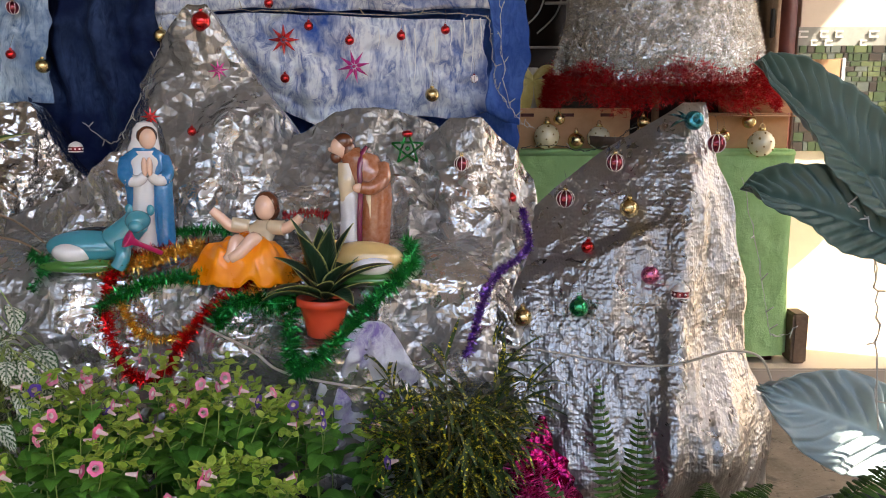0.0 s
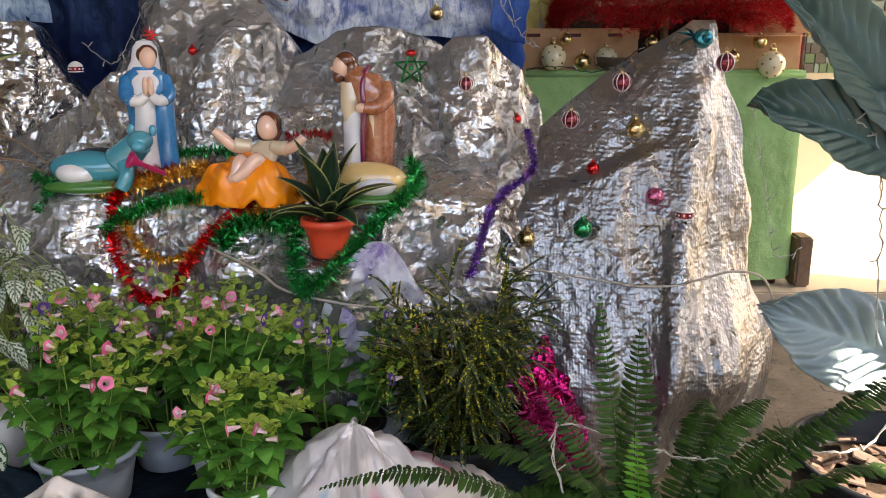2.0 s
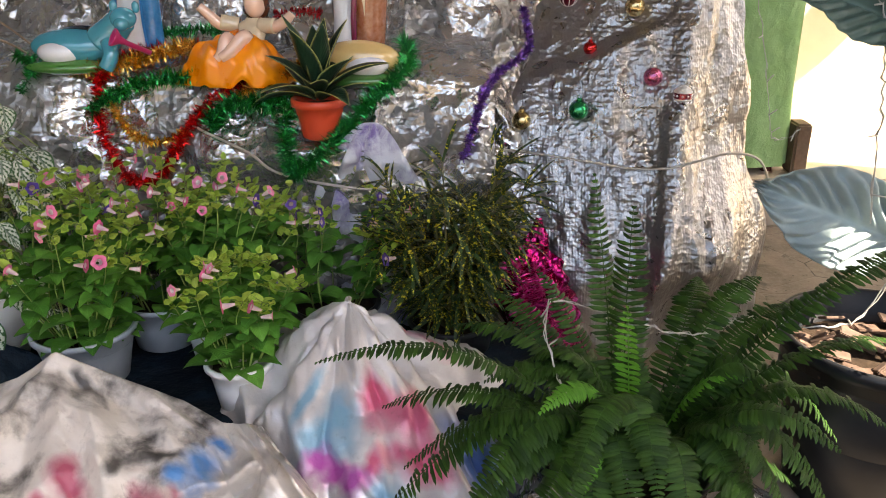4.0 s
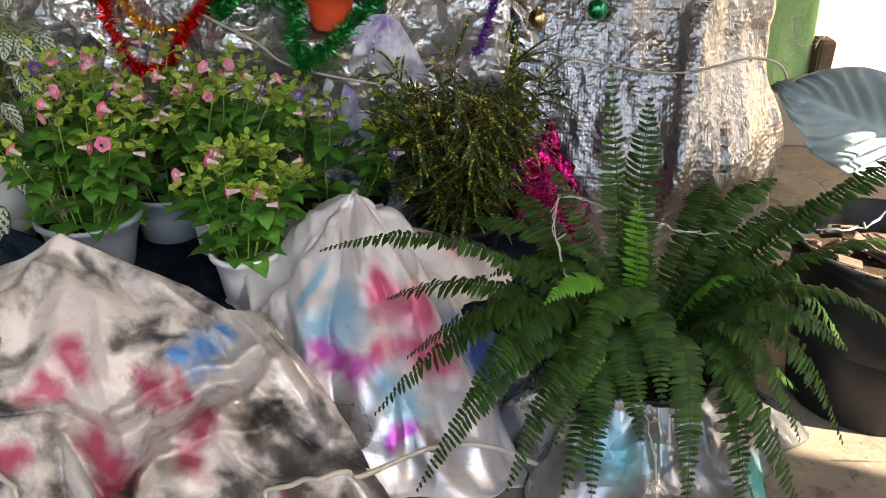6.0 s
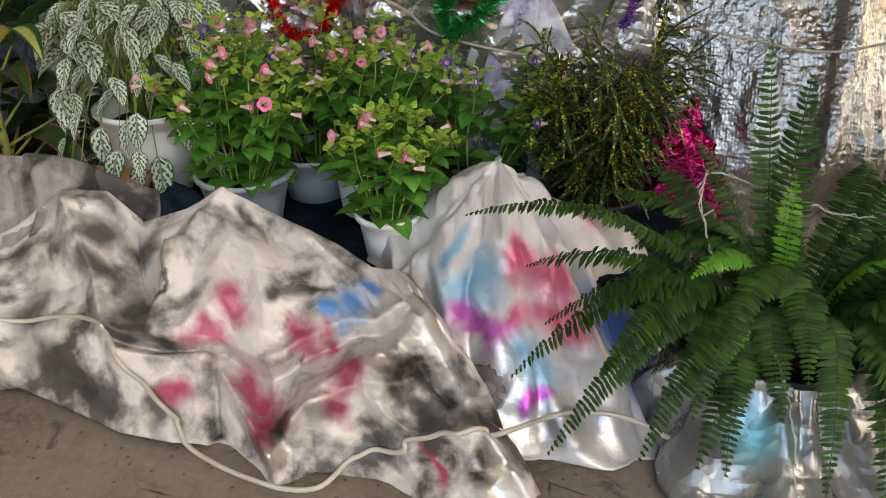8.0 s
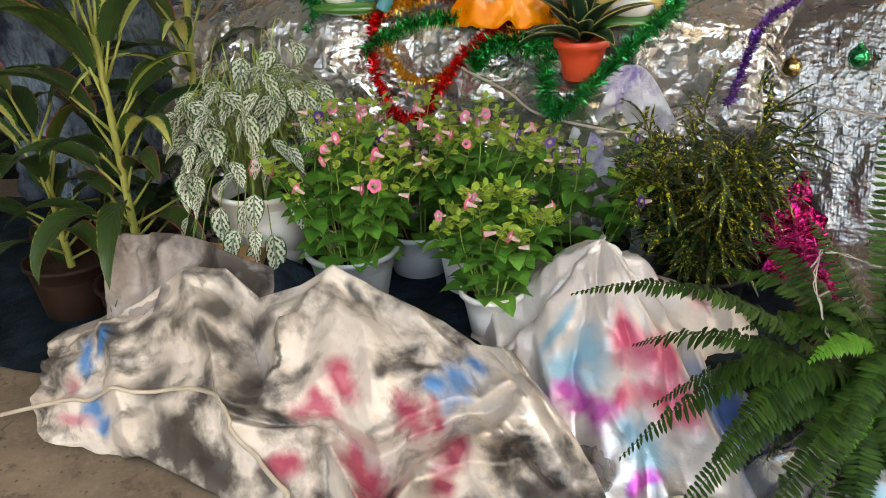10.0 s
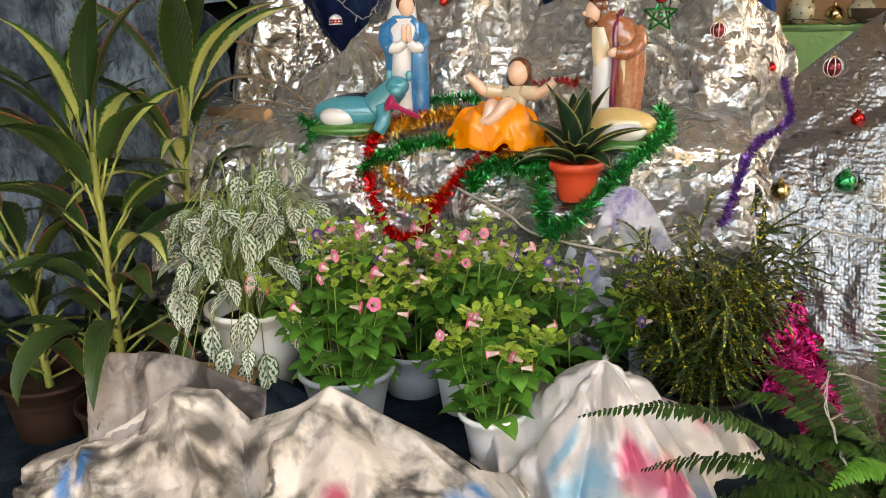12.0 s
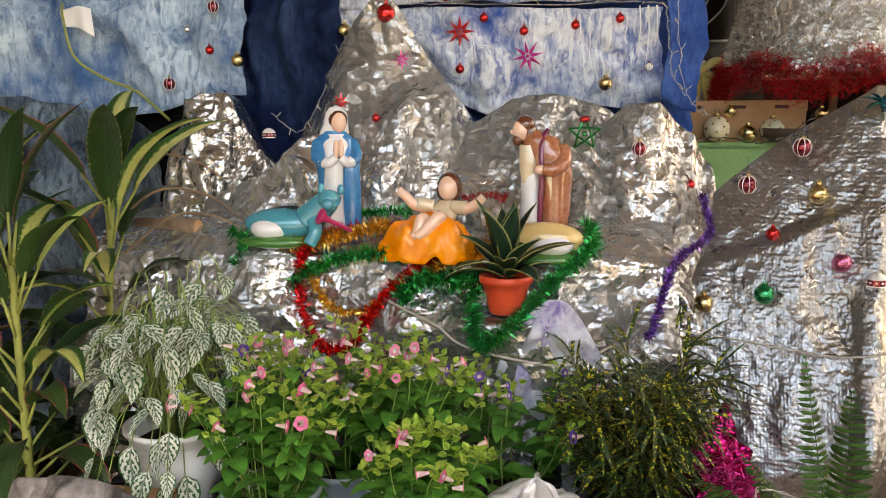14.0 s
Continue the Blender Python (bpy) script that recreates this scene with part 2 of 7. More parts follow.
def leafy(name, body, body2, edge=None, edge_at=0.34, vein=None, spots=None, spot_colour=(0.7, 0.55, 0.05), rough=0.42, thin=0.25, scale=40.0, gloss=0.32):
    """A leaf: u across and v along it in its UV map. edge: the rim's colour; vein: blotches along the ribs; spots: dots."""
    n = Nodes(name)
    uv = n.add("UVMap").outputs[0]
    ob = n.coords()
    rnd = n.add("ObjectInfo").outputs["Random"]
    isl = n.add("NewGeometry").outputs["Random Per Island"]
    sep = n.add("SeparateXYZ", Vector=uv)
    across = n.math("ABSOLUTE", n.math("SUBTRACT", sep.outputs[0], 0.5))
    r = n.math("FRACT", n.math("ADD", rnd, isl))
    col = n.mix(r, body, body2)
    col = n.mix(n.math("MULTIPLY", n.ramp(n.noise(ob, scale, 4), 0.4, 0.7), 0.4), col, tuple(c * 0.45 for c in body))
    if edge is not None:
        wav = n.math("MULTIPLY_ADD", n.noise(n.scaled(uv, (3.0, 9.0, 1.0)), 3.0, 3), 0.26, -0.13)
        f = n.ramp(n.math("ADD", across, wav), edge_at - 0.03, edge_at + 0.05)
        col = n.mix(f, col, edge)
    if vein is not None:
        k = n.math("SINE", n.math("MULTIPLY_ADD", sep.outputs[1], 34.0, n.math("MULTIPLY", across, -24.0)))
        k = n.math("ADD", n.math("MULTIPLY", k, 0.55), n.math("MULTIPLY_ADD", n.noise(n.scaled(uv, (5.0, 8.0, 1.0)), 2.0, 4), 5.0, -2.5))
        k = n.math("MAXIMUM", k, n.math("SUBTRACT", 1.0, n.math("MULTIPLY", across, 16.0)))
        k = n.math("MAXIMUM", k, n.math("MULTIPLY_ADD", across, 14.0, -5.9))
        col = n.mix(n.ramp(k, 0.05, 0.35), col, vein)
    if spots is not None:
        s = n.ramp(n.noise(ob, spots, 2, 0.5), 0.58, 0.63)
        col = n.mix(s, col, spot_colour)
    mid = n.ramp(across, 0.0, 0.06, (1, 1, 1), (0, 0, 0))
    col = n.mix(n.math("MULTIPLY", mid, 0.25), col, tuple(min(1.0, c * 2.2 + 0.03) for c in body))
    n.set(Base_Color=col, Roughness=n.math("MULTIPLY_ADD", n.noise(ob, 25, 3), 0.25, rough - 0.12), Specular_IOR_Level=gloss)
    rib = n.math("SINE", n.math("MULTIPLY_ADD", sep.outputs[1], 70.0, n.math("MULTIPLY", across, -40.0)))
    n.bump(n.math("ADD", n.math("MULTIPLY", rib, 0.3), n.noise(ob, 60, 3)), 0.25, 0.003)
    tr = n.add("BsdfTranslucent", Color=col)
    ms = n.add("MixShader", Fac=thin)
    n.t.links.new(n.b.outputs[0], ms.inputs[1])
    n.t.links.new(tr.outputs[0], ms.inputs[2])
    n.t.links.new(ms.outputs[0], n.t.nodes["Material Output"].inputs[0])
    return n.m


SILVER = foil("silver_foil", (0.64, 0.63, 0.61), dark=0.58, rough=0.24, scale=0.75, fine=1.6, relief=0.62, metal=0.88, plates=0.45)
SILVER_LIGHT = foil("silver_foil_light", (0.68, 0.68, 0.67), dark=0.15, rough=0.2)
BUBBLE = foil("insulation_foil", (0.38, 0.372, 0.362), dark=0.0, rough=0.29, scale=1.3, ribs=0.012, fine=1.3, relief=0.42, metal=0.92, plates=0.6)
GOLD = plain("gold_gloss", (0.62, 0.47, 0.22), (0.70, 0.55, 0.28), 0.22, 1.0, 20, 0.0)
RED_BALL = plain("red_gloss", (0.55, 0.01, 0.015), (0.65, 0.02, 0.02), 0.16, 0.85, 20, 0.0, 0.6)
MAROON = plain("maroon_gloss", (0.20, 0.012, 0.03), (0.26, 0.02, 0.04), 0.18, 0.7, 20, 0.0, 0.6)
GREEN_BALL = plain("green_gloss", (0.01, 0.30, 0.10), (0.02, 0.38, 0.14), 0.2, 0.85, 30, 0.0, 0.5)
PINK_BALL = plain("pink_gloss", (0.62, 0.12, 0.28), (0.7, 0.2, 0.36), 0.25, 0.8, 60, 0.1, 0.4)
SILVER_BALL = plain("silver_gloss", (0.75, 0.76, 0.78), (0.82, 0.82, 0.82), 0.15, 1.0, 20, 0.0)
TEAL_BALL = plain("teal_gloss", (0.01, 0.16, 0.2), (0.02, 0.22, 0.26), 0.15, 0.8, 20, 0.0, 0.6)
WHITE_GLITTER = plain("white_glitter", (0.8, 0.79, 0.76), (0.9, 0.88, 0.86), 0.4, 0.2, 200, 0.4)
CREAM_BALL = plain("cream_gloss", (0.70, 0.62, 0.40), (0.78, 0.70, 0.48), 0.3, 0.1, 20, 0.0, 0.4)
BRONZE = plain("bronze_glitter", (0.2, 0.14, 0.04), (0.3, 0.2, 0.06), 0.35, 0.6, 100, 0.2)
STRING = plain("string", (0.10, 0.09, 0.08), (0.2, 0.18, 0.15), 0.8, 0, 100, 0)
WIRE = plain("wire_clear", (0.36, 0.35, 0.31), (0.48, 0.46, 0.42), 0.35, 0, 60, 0.1)
BLACK_WIRE = plain("wire_black", (0.02, 0.02, 0.02), (0.04, 0.04, 0.04), 0.5, 0, 60, 0.0)
HOSE = plain("hose_plastic", (0.40, 0.36, 0.29), (0.50, 0.46, 0.38), 0.35, 0, 25, 0.1, 0.3)
TIN_RED = plain("tinsel_red", (0.62, 0.008, 0.012), (0.82, 0.03, 0.03), 0.14, 0.95, 90, 0.0)
TIN_DARKRED = plain("tinsel_dark_red", (0.34, 0.006, 0.012), (0.5, 0.015, 0.02), 0.3, 0.9, 90, 0.0)
TIN_GREEN = plain("tinsel_green", (0.012, 0.26, 0.06), (0.04, 0.46, 0.13), 0.15, 0.85, 90, 0.0)
TIN_GOLD = plain("tinsel_gold", (0.66, 0.38, 0.06), (0.85, 0.56, 0.14), 0.15, 0.9, 90, 0.0)
TIN_PURPLE = plain("tinsel_purple", (0.14, 0.05, 0.30), (0.30, 0.14, 0.50), 0.15, 0.8, 90, 0.0)
TIN_PINK = plain("tinsel_pink", (0.55, 0.015, 0.2), (0.75, 0.08, 0.35), 0.28, 0.8, 90, 0.0)
TIN_SILVER = plain("tinsel_silver", (0.72, 0.70, 0.66), (0.85, 0.84, 0.8), 0.25, 1.0, 90, 0.0)
PLASTIC_WHITE = plain("white_plastic", (0.78, 0.78, 0.76), (0.84, 0.84, 0.83), 0.38, 0, 12, 0.04)
PLASTIC_GREY = plain("grey_plastic", (0.30, 0.34, 0.38), (0.38, 0.42, 0.46), 0.4, 0, 12, 0.06)
PLASTIC_BLACK = plain("black_plastic", (0.010, 0.011, 0.013), (0.02, 0.022, 0.026), 0.38, 0, 14, 0.06)
TERRACOTTA = plain("orange_plastic", (0.58, 0.055, 0.022), (0.66, 0.085, 0.035), 0.35, 0, 14, 0.05)
BROWN_POT = plain("brown_clay", (0.022, 0.012, 0.009), (0.04, 0.02, 0.013), 0.75, 0, 25, 0.3)
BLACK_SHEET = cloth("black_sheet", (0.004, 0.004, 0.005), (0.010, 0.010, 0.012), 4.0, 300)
SOIL = plain("soil", (0.02, 0.013, 0.008), (0.05, 0.032, 0.02), 0.95, 0, 90, 1.0)
BARK = plain("bark_chip", (0.07, 0.04, 0.025), (0.16, 0.10, 0.07), 0.8, 0, 50, 0.5)
STEM = plain("stem_green", (0.16, 0.24, 0.05), (0.24, 0.32, 0.08), 0.55, 0, 40, 0.1)
STEM_DARK = plain("stem_dark", (0.08, 0.09, 0.03), (0.14, 0.12, 0.05), 0.6, 0, 40, 0.2)
STEM_LIME = plain("stem_lime", (0.22, 0.26, 0.05), (0.32, 0.33, 0.09), 0.5, 0, 40, 0.1)
STEM_BROWN = plain("stem_brown", (0.16, 0.10, 0.06), (0.24, 0.16, 0.1), 0.8, 0, 60, 0.4)
CONCRETE = floor_concrete()
PLATFORM = plain("cream_tile", (0.50, 0.41, 0.31), (0.58, 0.48, 0.37), 0.5, 0, 6, 0.08)
# plaster of the added unseen walls, darker than the house for less bounce
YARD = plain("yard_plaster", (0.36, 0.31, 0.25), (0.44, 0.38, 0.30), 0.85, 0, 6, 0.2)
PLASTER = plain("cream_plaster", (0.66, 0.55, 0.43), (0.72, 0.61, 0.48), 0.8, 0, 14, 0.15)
# dark grey of the unseen ceilings and west wall, keeps bounced light low
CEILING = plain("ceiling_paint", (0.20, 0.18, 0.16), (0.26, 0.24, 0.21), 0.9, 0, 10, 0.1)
DARKWOOD = plain("dark_wood", (0.06, 0.016, 0.012), (0.10, 0.028, 0.02), 0.45, 0, 18, 0.2)
# near-black stands for the shade of the unlit room and door leaf
ROOM_SHADE = plain("room_shade", (0.014, 0.010, 0.009), (0.03, 0.02, 0.016), 0.5, 0, 12, 0.1)
METAL_BAR = plain("painted_bar", (0.42, 0.40, 0.38), (0.52, 0.50, 0.46), 0.45, 0.2, 40, 0.1)
CARDBOARD = plain("cardboard", (0.46, 0.25, 0.12), (0.54, 0.31, 0.16), 0.85, 0, 30, 0.1)
GREEN_CLOTH = cloth("green_cloth", (0.30, 0.50, 0.20), (0.36, 0.56, 0.25), 6.0, 700)
DENIM_LIGHT = cloth("bleached_denim", (0.035, 0.10, 0.36), (0.78, 0.82, 0.86), 4.5, 900, 0.85, 0.34, 0.50)
DENIM_PALE = cloth("pale_denim", (0.05, 0.13, 0.30), (0.56, 0.70, 0.80), 4.2, 900, 0.85, 0.35, 0.60)
DENIM_DARK = cloth("dark_denim", (0.006, 0.013, 0.05), (0.05, 0.09, 0.20), 5.0, 900, 0.85, 0.42, 0.75)
DENIM_BLUE = cloth("blue_denim", (0.02, 0.06, 0.24), (0.10, 0.20, 0.50), 2.5, 900, 0.85, 0.4, 0.7)
JEANS = cloth("jeans_denim", (0.012, 0.020, 0.036), (0.22, 0.30, 0.37), 3.6, 900, 0.65, 0.40, 0.66)
NET = cloth("blue_net", (0.004, 0.009, 0.015), (0.016, 0.032, 0.05), 8.0, 300, 0.7)
MIST_CLOTH = cloth("white_purple_cloth", (0.60, 0.61, 0.66), (0.20, 0.15, 0.36), 9.0, 500, 0.6, 0.44, 0.6)
YELLOW_CLOTH = cloth("yellow_satin", (0.62, 0.50, 0.16), (0.74, 0.64, 0.30), 8.0, 300, 0.45)
WHITE_BAG = plain("white_bag", (0.6, 0.55, 0.45), (0.7, 0.64, 0.54), 0.6, 0, 12, 0.3)
STAR_RED = plain("star_red", (0.60, 0.015, 0.02), (0.72, 0.04, 0.04), 0.15, 0.25, 40, 0.0, 0.8)
STAR_PINK = plain("star_magenta", (0.66, 0.02, 0.28), (0.78, 0.08, 0.40), 0.15, 0.25, 40, 0.0, 0.8)
PINK_FOIL = foil("pink_foil", (0.48, 0.015, 0.15), dark=0.5, rough=0.25, fine=1.5)

# ---- builders ----


class Shape:
    """Gathers points and faces, with a UV place for each point and a material number for each face."""

    def __init__(self):
        self.v, self.f, self.uv, self.mi = [], [], [], []

    def grid(self, fn, nu, nv, mi=0, wrap=False):
        o = len(self.v)
        cols = nu if wrap else nu + 1
        for j in range(nv + 1):
            for i in range(cols):
                self.v.append(tuple(fn(i / nu, j / nv)))
                self.uv.append((i / nu, j / nv))
        for j in range(nv):
            for i in range(nu):
                a, b = o + j * cols + i, o + j * cols + (i + 1) % cols
                self.f.append((a, b, b + cols, a + cols))
                self.mi.append(mi)
        return self

    def tube(self, pts, radius, n=6, mi=0):
        pts = [Vector(p) for p in pts]
        o, last = len(self.v), len(pts) - 1
        side = None
        for k, p in enumerate(pts):
            d = (pts[min(k + 1, last)] - pts[max(k - 1, 0)]).normalized()
            if side is None:
                side = d.orthogonal().normalized()
            side = (side - d * side.dot(d)).normalized()
            up = d.cross(side)
            r = radius(k / last) if callable(radius) else radius
            for i in range(n):
                a = 2 * math.pi * i / n
                self.v.append(tuple(p + (side * math.cos(a) + up * math.sin(a)) * r))
                self.uv.append((i / n, k / last))
        for k in range(last):
            for i in range(n):
                a, b = o + k * n + i, o + k * n + (i + 1) % n
                self.f.append((a, b, b + n, a + n))
                self.mi.append(mi)
        self.f.append(tuple(o + i for i in reversed(range(n))))
        self.f.append(tuple(o + last * n + i for i in range(n)))
        self.mi += [mi, mi]
        return self

    def ball(self, c, r, nu=12, nv=8, mi=0):
        rx, ry, rz = r if isinstance(r, tuple) else (r, r, r)

        def at(u, v):
            a, b = 2 * math.pi * u, math.pi * (min(max(v, 0.004), 0.996) - 0.5)
            return (c[0] + rx * math.cos(a) * math.cos(b), c[1] + ry * math.sin(a) * math.cos(b), c[2] + rz * math.sin(b))
        return self.grid(at, nu, nv, mi, True)

    def lathe(self, prof, n=24, c=(0, 0, 0), mi=0):
        last = len(prof) - 1

        def at(u, v):
            r, z = prof[round(v * last)]
            a = 2 * math.pi * u
            return (c[0] + r * math.cos(a), c[1] + r * math.sin(a), c[2] + z)
        return self.grid(at, n, last, mi, True)

    def loft(self, rings, n=20, mi=0):
        """Rings of (cx, cy, z, rx, ry), bottom to top."""
        last = len(rings) - 1

        def at(u, v):
            k = v * last
            i = min(int(k), last - 1)
            w = k - i
            w = w * w * (3 - 2 * w)
            x, y, z, rx, ry = (a + (b - a) * w for a, b in zip(rings[i], rings[i + 1]))
            a = 2 * math.pi * u
            return (x + rx * math.cos(a), y + ry * math.sin(a), rings[i][2] + (rings[i + 1][2] - rings[i][2]) * (k - i))
        return self.grid(at, n, last * 4, mi, True)

    def quad(self, a, b, c, d, mi=0):
        o = len(self.v)
        self.v += [tuple(a), tuple(b), tuple(c), tuple(d)]
        self.uv += [(0, 0), (1, 0), (1, 1), (0, 1)]
        self.f.append((o, o + 1, o + 2, o + 3))
        self.mi.append(mi)

    def leaf(self, p0, az, el, length, width, droop=40.0, prof="lance", n=8, nw=2, fold=0.25, roll=0.0, mi=0, wave=0.0, side_bend=0.0):
        """A curved blade from p0: az and el in degrees, droop: the degrees it bends down along its length."""
        p = Vector(p0)
        rows = []
        for k in range(n + 1):
            t = k / n
            e, a = radians(el - droop * t), radians(az + side_bend * t)
            d = Vector((math.cos(a) * math.cos(e), math.sin(a) * math.cos(e), math.sin(e)))
            s = Vector((-math.sin(a), math.cos(a), 0))
            nrm = s.cross(d) * -1
            if roll:
                q = Matrix.Rotation(radians(roll), 3, d)
                s, nrm = q @ s, q @ nrm
            if prof == "lance":
                w = math.sin(math.pi * min(1.0, t ** 0.75 * 0.97 + 0.03)) ** 0.9
            elif prof == "ovate":
                w = math.sin(math.pi * t ** 0.62) ** 0.85 if 0 < t < 1 else 0.0
            elif prof == "strap":
                w = min(1.0, 0.55 + t * 1.2) * min(1.0, (1 - t) * 3.2) ** 0.6
            else:
                w = min(1.0, t * 5) ** 0.6 * min(1.0, (1 - t) * 5) ** 0.5
            rows.append((p.copy(), s, nrm, max(w, 0.03) * width / 2))
            p = p + d * (length / n)

        def at(u, v):
            q, s, nrm, w = rows[round(v * n)]
            c = (u - 0.5) * 2
            ripple = wave * math.sin(v * 17 + u * 2) * abs(c) * width
            return q + s * (c * w) + nrm * (abs(c) * w * fold + ripple)
        return self.grid(at, 2 * nw if nw > 1 else 2, n, mi)

    def mesh(self, name, mats, smooth=True):
        me = bpy.data.meshes.new(name)
        me.from_pydata(self.v, [], self.f)
        mats = mats if isinstance(mats, (list, tuple)) else [mats]
        for m in mats:
            me.materials.append(m)
        if len(mats) > 1:
            me.polygons.foreach_set("material_index", self.mi)
        if smooth:
            me.polygons.foreach_set("use_smooth", [True] * len(self.f))
        lay = me.uv_layers.new(name="UVMap")
        idx = np.empty(len(me.loops), dtype=np.int32)
        me.loops.foreach_get("vertex_index", idx)
        lay.data.foreach_set("uv", np.array(self.uv, dtype=np.float32)[idx].ravel())
        me.update()
        return me


def thing(name, at, label, category, group="", kind=""):
    """An Empty at a thing's base."""
    ob = new(name)
    ob.location = at
    ob.empty_display_size = 0.05
    return tagged(ob, label, category, group, kind)


def solid(name, shape, mats, label, category, group="", kind="", at=(0, 0, 0), smooth=True):
    """A thing of one mesh."""
    ob = new(name, shape.mesh(name, mats, smooth))
    ob.location = at
    return tagged(ob, label, category, group, kind)


def part(name, shape, mats, parent, label="", at=(0, 0, 0), smooth=True):
    """One mesh under a thing or a part; shape: a Shape or a mesh to share."""
    ob = new(name, shape if isinstance(shape, bpy.types.Mesh) else shape.mesh(name, mats, smooth))
    ob.parent = parent
    ob.location = at
    return tagged(ob, label)


def box(size, at=(0, 0, 0), bevel=0.004, shape=None, mi=0):
    """A box with chamfered edges, standing on at."""
    sh = shape or Shape()
    bm = bmesh.new()
    bmesh.ops.create_cube(bm, size=1.0)
    bmesh.ops.scale(bm, vec=size, verts=bm.verts)
    if bevel:
        bmesh.ops.bevel(bm, geom=bm.edges[:], offset=min(bevel, min(size) * 0.3), segments=2, affect="EDGES")
    o = len(sh.v)
    bm.verts.ensure_lookup_table()
    for v in bm.verts:
        sh.v.append((v.co.x + at[0], v.co.y + at[1], v.co.z + at[2] + size[2] / 2))
        sh.uv.append((v.co.x, v.co.z))
    for f in bm.faces:
        sh.f.append(tuple(o + v.index for v in f.verts))
        sh.mi.append(mi)
    bm.free()
    return sh


def spline(pts, n=12):
    """A smooth line through the points."""
    pts = [Vector(p) for p in pts]
    out = []
    for i in range(len(pts) - 1):
        a, b, c, d = pts[max(i - 1, 0)], pts[i], pts[i + 1], pts[min(i + 2, len(pts) - 1)]
        for k in range(n):
            t = k / n
            out.append(0.5 * ((2 * b) + (c - a) * t + (2 * a - 5 * b + 4 * c - d) * t * t + (3 * b - a - 3 * c + d) * t ** 3))
    return out + [pts[-1]]


def node_height(i, j, seed):
    k = math.sin(i * 127.1 + j * 311.7 + seed * 74.7) * 43758.5453
    return (k - math.floor(k)) * 2 - 1


def facet(a, b, cell, seed):
    """Heights of flat triangles that meet in sharp creases."""
    p, q = a / cell, b / cell
    s = (p + q) * 0.366
    u, w = p + s, q + s
    i, j = math.floor(u), math.floor(w)
    f, g = u - i, w - j
    h00, h11 = node_height(i, j, seed), node_height(i + 1, j + 1, seed)
    if f > g:
        h10 = node_height(i + 1, j, seed)
        return h00 + (h10 - h00) * f + (h11 - h10) * g
    h01 = node_height(i, j + 1, seed)
    return h00 + (h01 - h00) * g + (h11 - h01) * f


def crumple(p, size=0.12, amp=0.012, seed=0.0):
    """Sharp random creases at three sizes, as in crushed paper."""
    p = Vector(p)
    wv = noise.noise_vector(p * (0.9 / size) + Vector((seed, seed, seed))) * size * 0.30
    a, b = p.x + 0.45 * p.y + wv.x, p.z - 0.75 * p.y + wv.z
    h = facet(a, b, size, seed)
    calm = 0.55 + noise.noise(p * (0.7 / size) + Vector((seed, 5, 0)))
    h += 0.50 * facet(a * 0.8 - b * 0.6, a * 0.6 + b * 0.8, size * 0.45, seed + 3) * max(0.1, calm + 0.3)
    h += 0.24 * facet(a * 0.5 + b * 0.87, b * 0.5 - a * 0.87, size * 0.2, seed + 7) * max(0.0, calm)
    return h * amp


def smooth01(x):
    x = min(1.0, max(0.0, x))
    return x * x * (3 - 2 * x)


def hermite(xs, ys, x):
    """A line through a few knots."""
    if x <= xs[0]:
        return ys[0]
    for i in range(len(xs) - 1):
        if x <= xs[i + 1]:
            t = (x - xs[i]) / (xs[i + 1] - xs[i])
            return ys[i] + (ys[i + 1] - ys[i]) * t
    return ys[-1]


def thicken(ob, t=0.0012):
    m = ob.modifiers.new("thickness", "SOLIDIFY")
    m.thickness, m.offset = t, 0
    return ob

# ---- the setting ----


def slab(name, size, at, mat, label, category, bevel=0.004):
    return solid(name, box(size, (0, 0, 0), bevel), mat, label, category, kind="structure", at=at, smooth=False)


def ground_height(u, v):
    return ((u - 0.5) * 400, (v - 0.5) * 400, 0)


solid("ground", Shape().grid(ground_height, 4, 4), CONCRETE, "worn grey-brown concrete floor with stains", "floor", kind="structure")
slab("platform", (4.6, 0.75, 0.19), (2.45, 3.425, 0), PLATFORM, "raised cream tiled step along the house wall", "step", 0.006)
slab("wall_north_1", (3.6, 0.2, 3.2), (-2.2, 3.8, 0), PLASTER, "cream plastered house wall beside the dark doorway", "wall", 0.002)
slab("wall_north_2", (3.0, 0.2, 3.2), (3.03, 3.8, 0), PLASTER, "cream plastered house wall with a tile mural", "wall", 0.002)
slab("wall_north_3", (1.93, 0.2, 0.9), (0.565, 3.8, 2.3), PLASTER, "cream plaster over the dark doorway", "wall", 0.002)
# added out of view: blocks fill from the left
slab("shade_wall_west", (0.2, 5.6, 3.2), (-3.1, 1.1, 0), CEILING, "unseen grey wall added to cut light from the left", "wall", 0.002)
# room walls coloured near-black, so the doorway reads as unlit
slab("wall_room", (3.0, 0.1, 3.2), (0.565, 5.6, 0), ROOM_SHADE, "rear wall of the unlit room, shade put in its dark colour", "wall", 0.002)
slab("wall_room_west", (0.1, 1.7, 3.2), (-0.85, 4.75, 0), ROOM_SHADE, "side wall of the unlit room, shade put in its dark colour", "wall", 0.002)
slab("wall_room_east", (0.1, 1.7, 3.2), (1.98, 4.75, 0), ROOM_SHADE, "side wall of the unlit room, shade put in its dark colour", "wall", 0.002)
# added behind the camera, unseen; limits the low sky's light
slab("added_wall_south", (12.0, 0.2, 2.4), (0.0, -6.0, 0), YARD, "unseen plastered wall added behind to hide the low sky", "wall", 0.002)
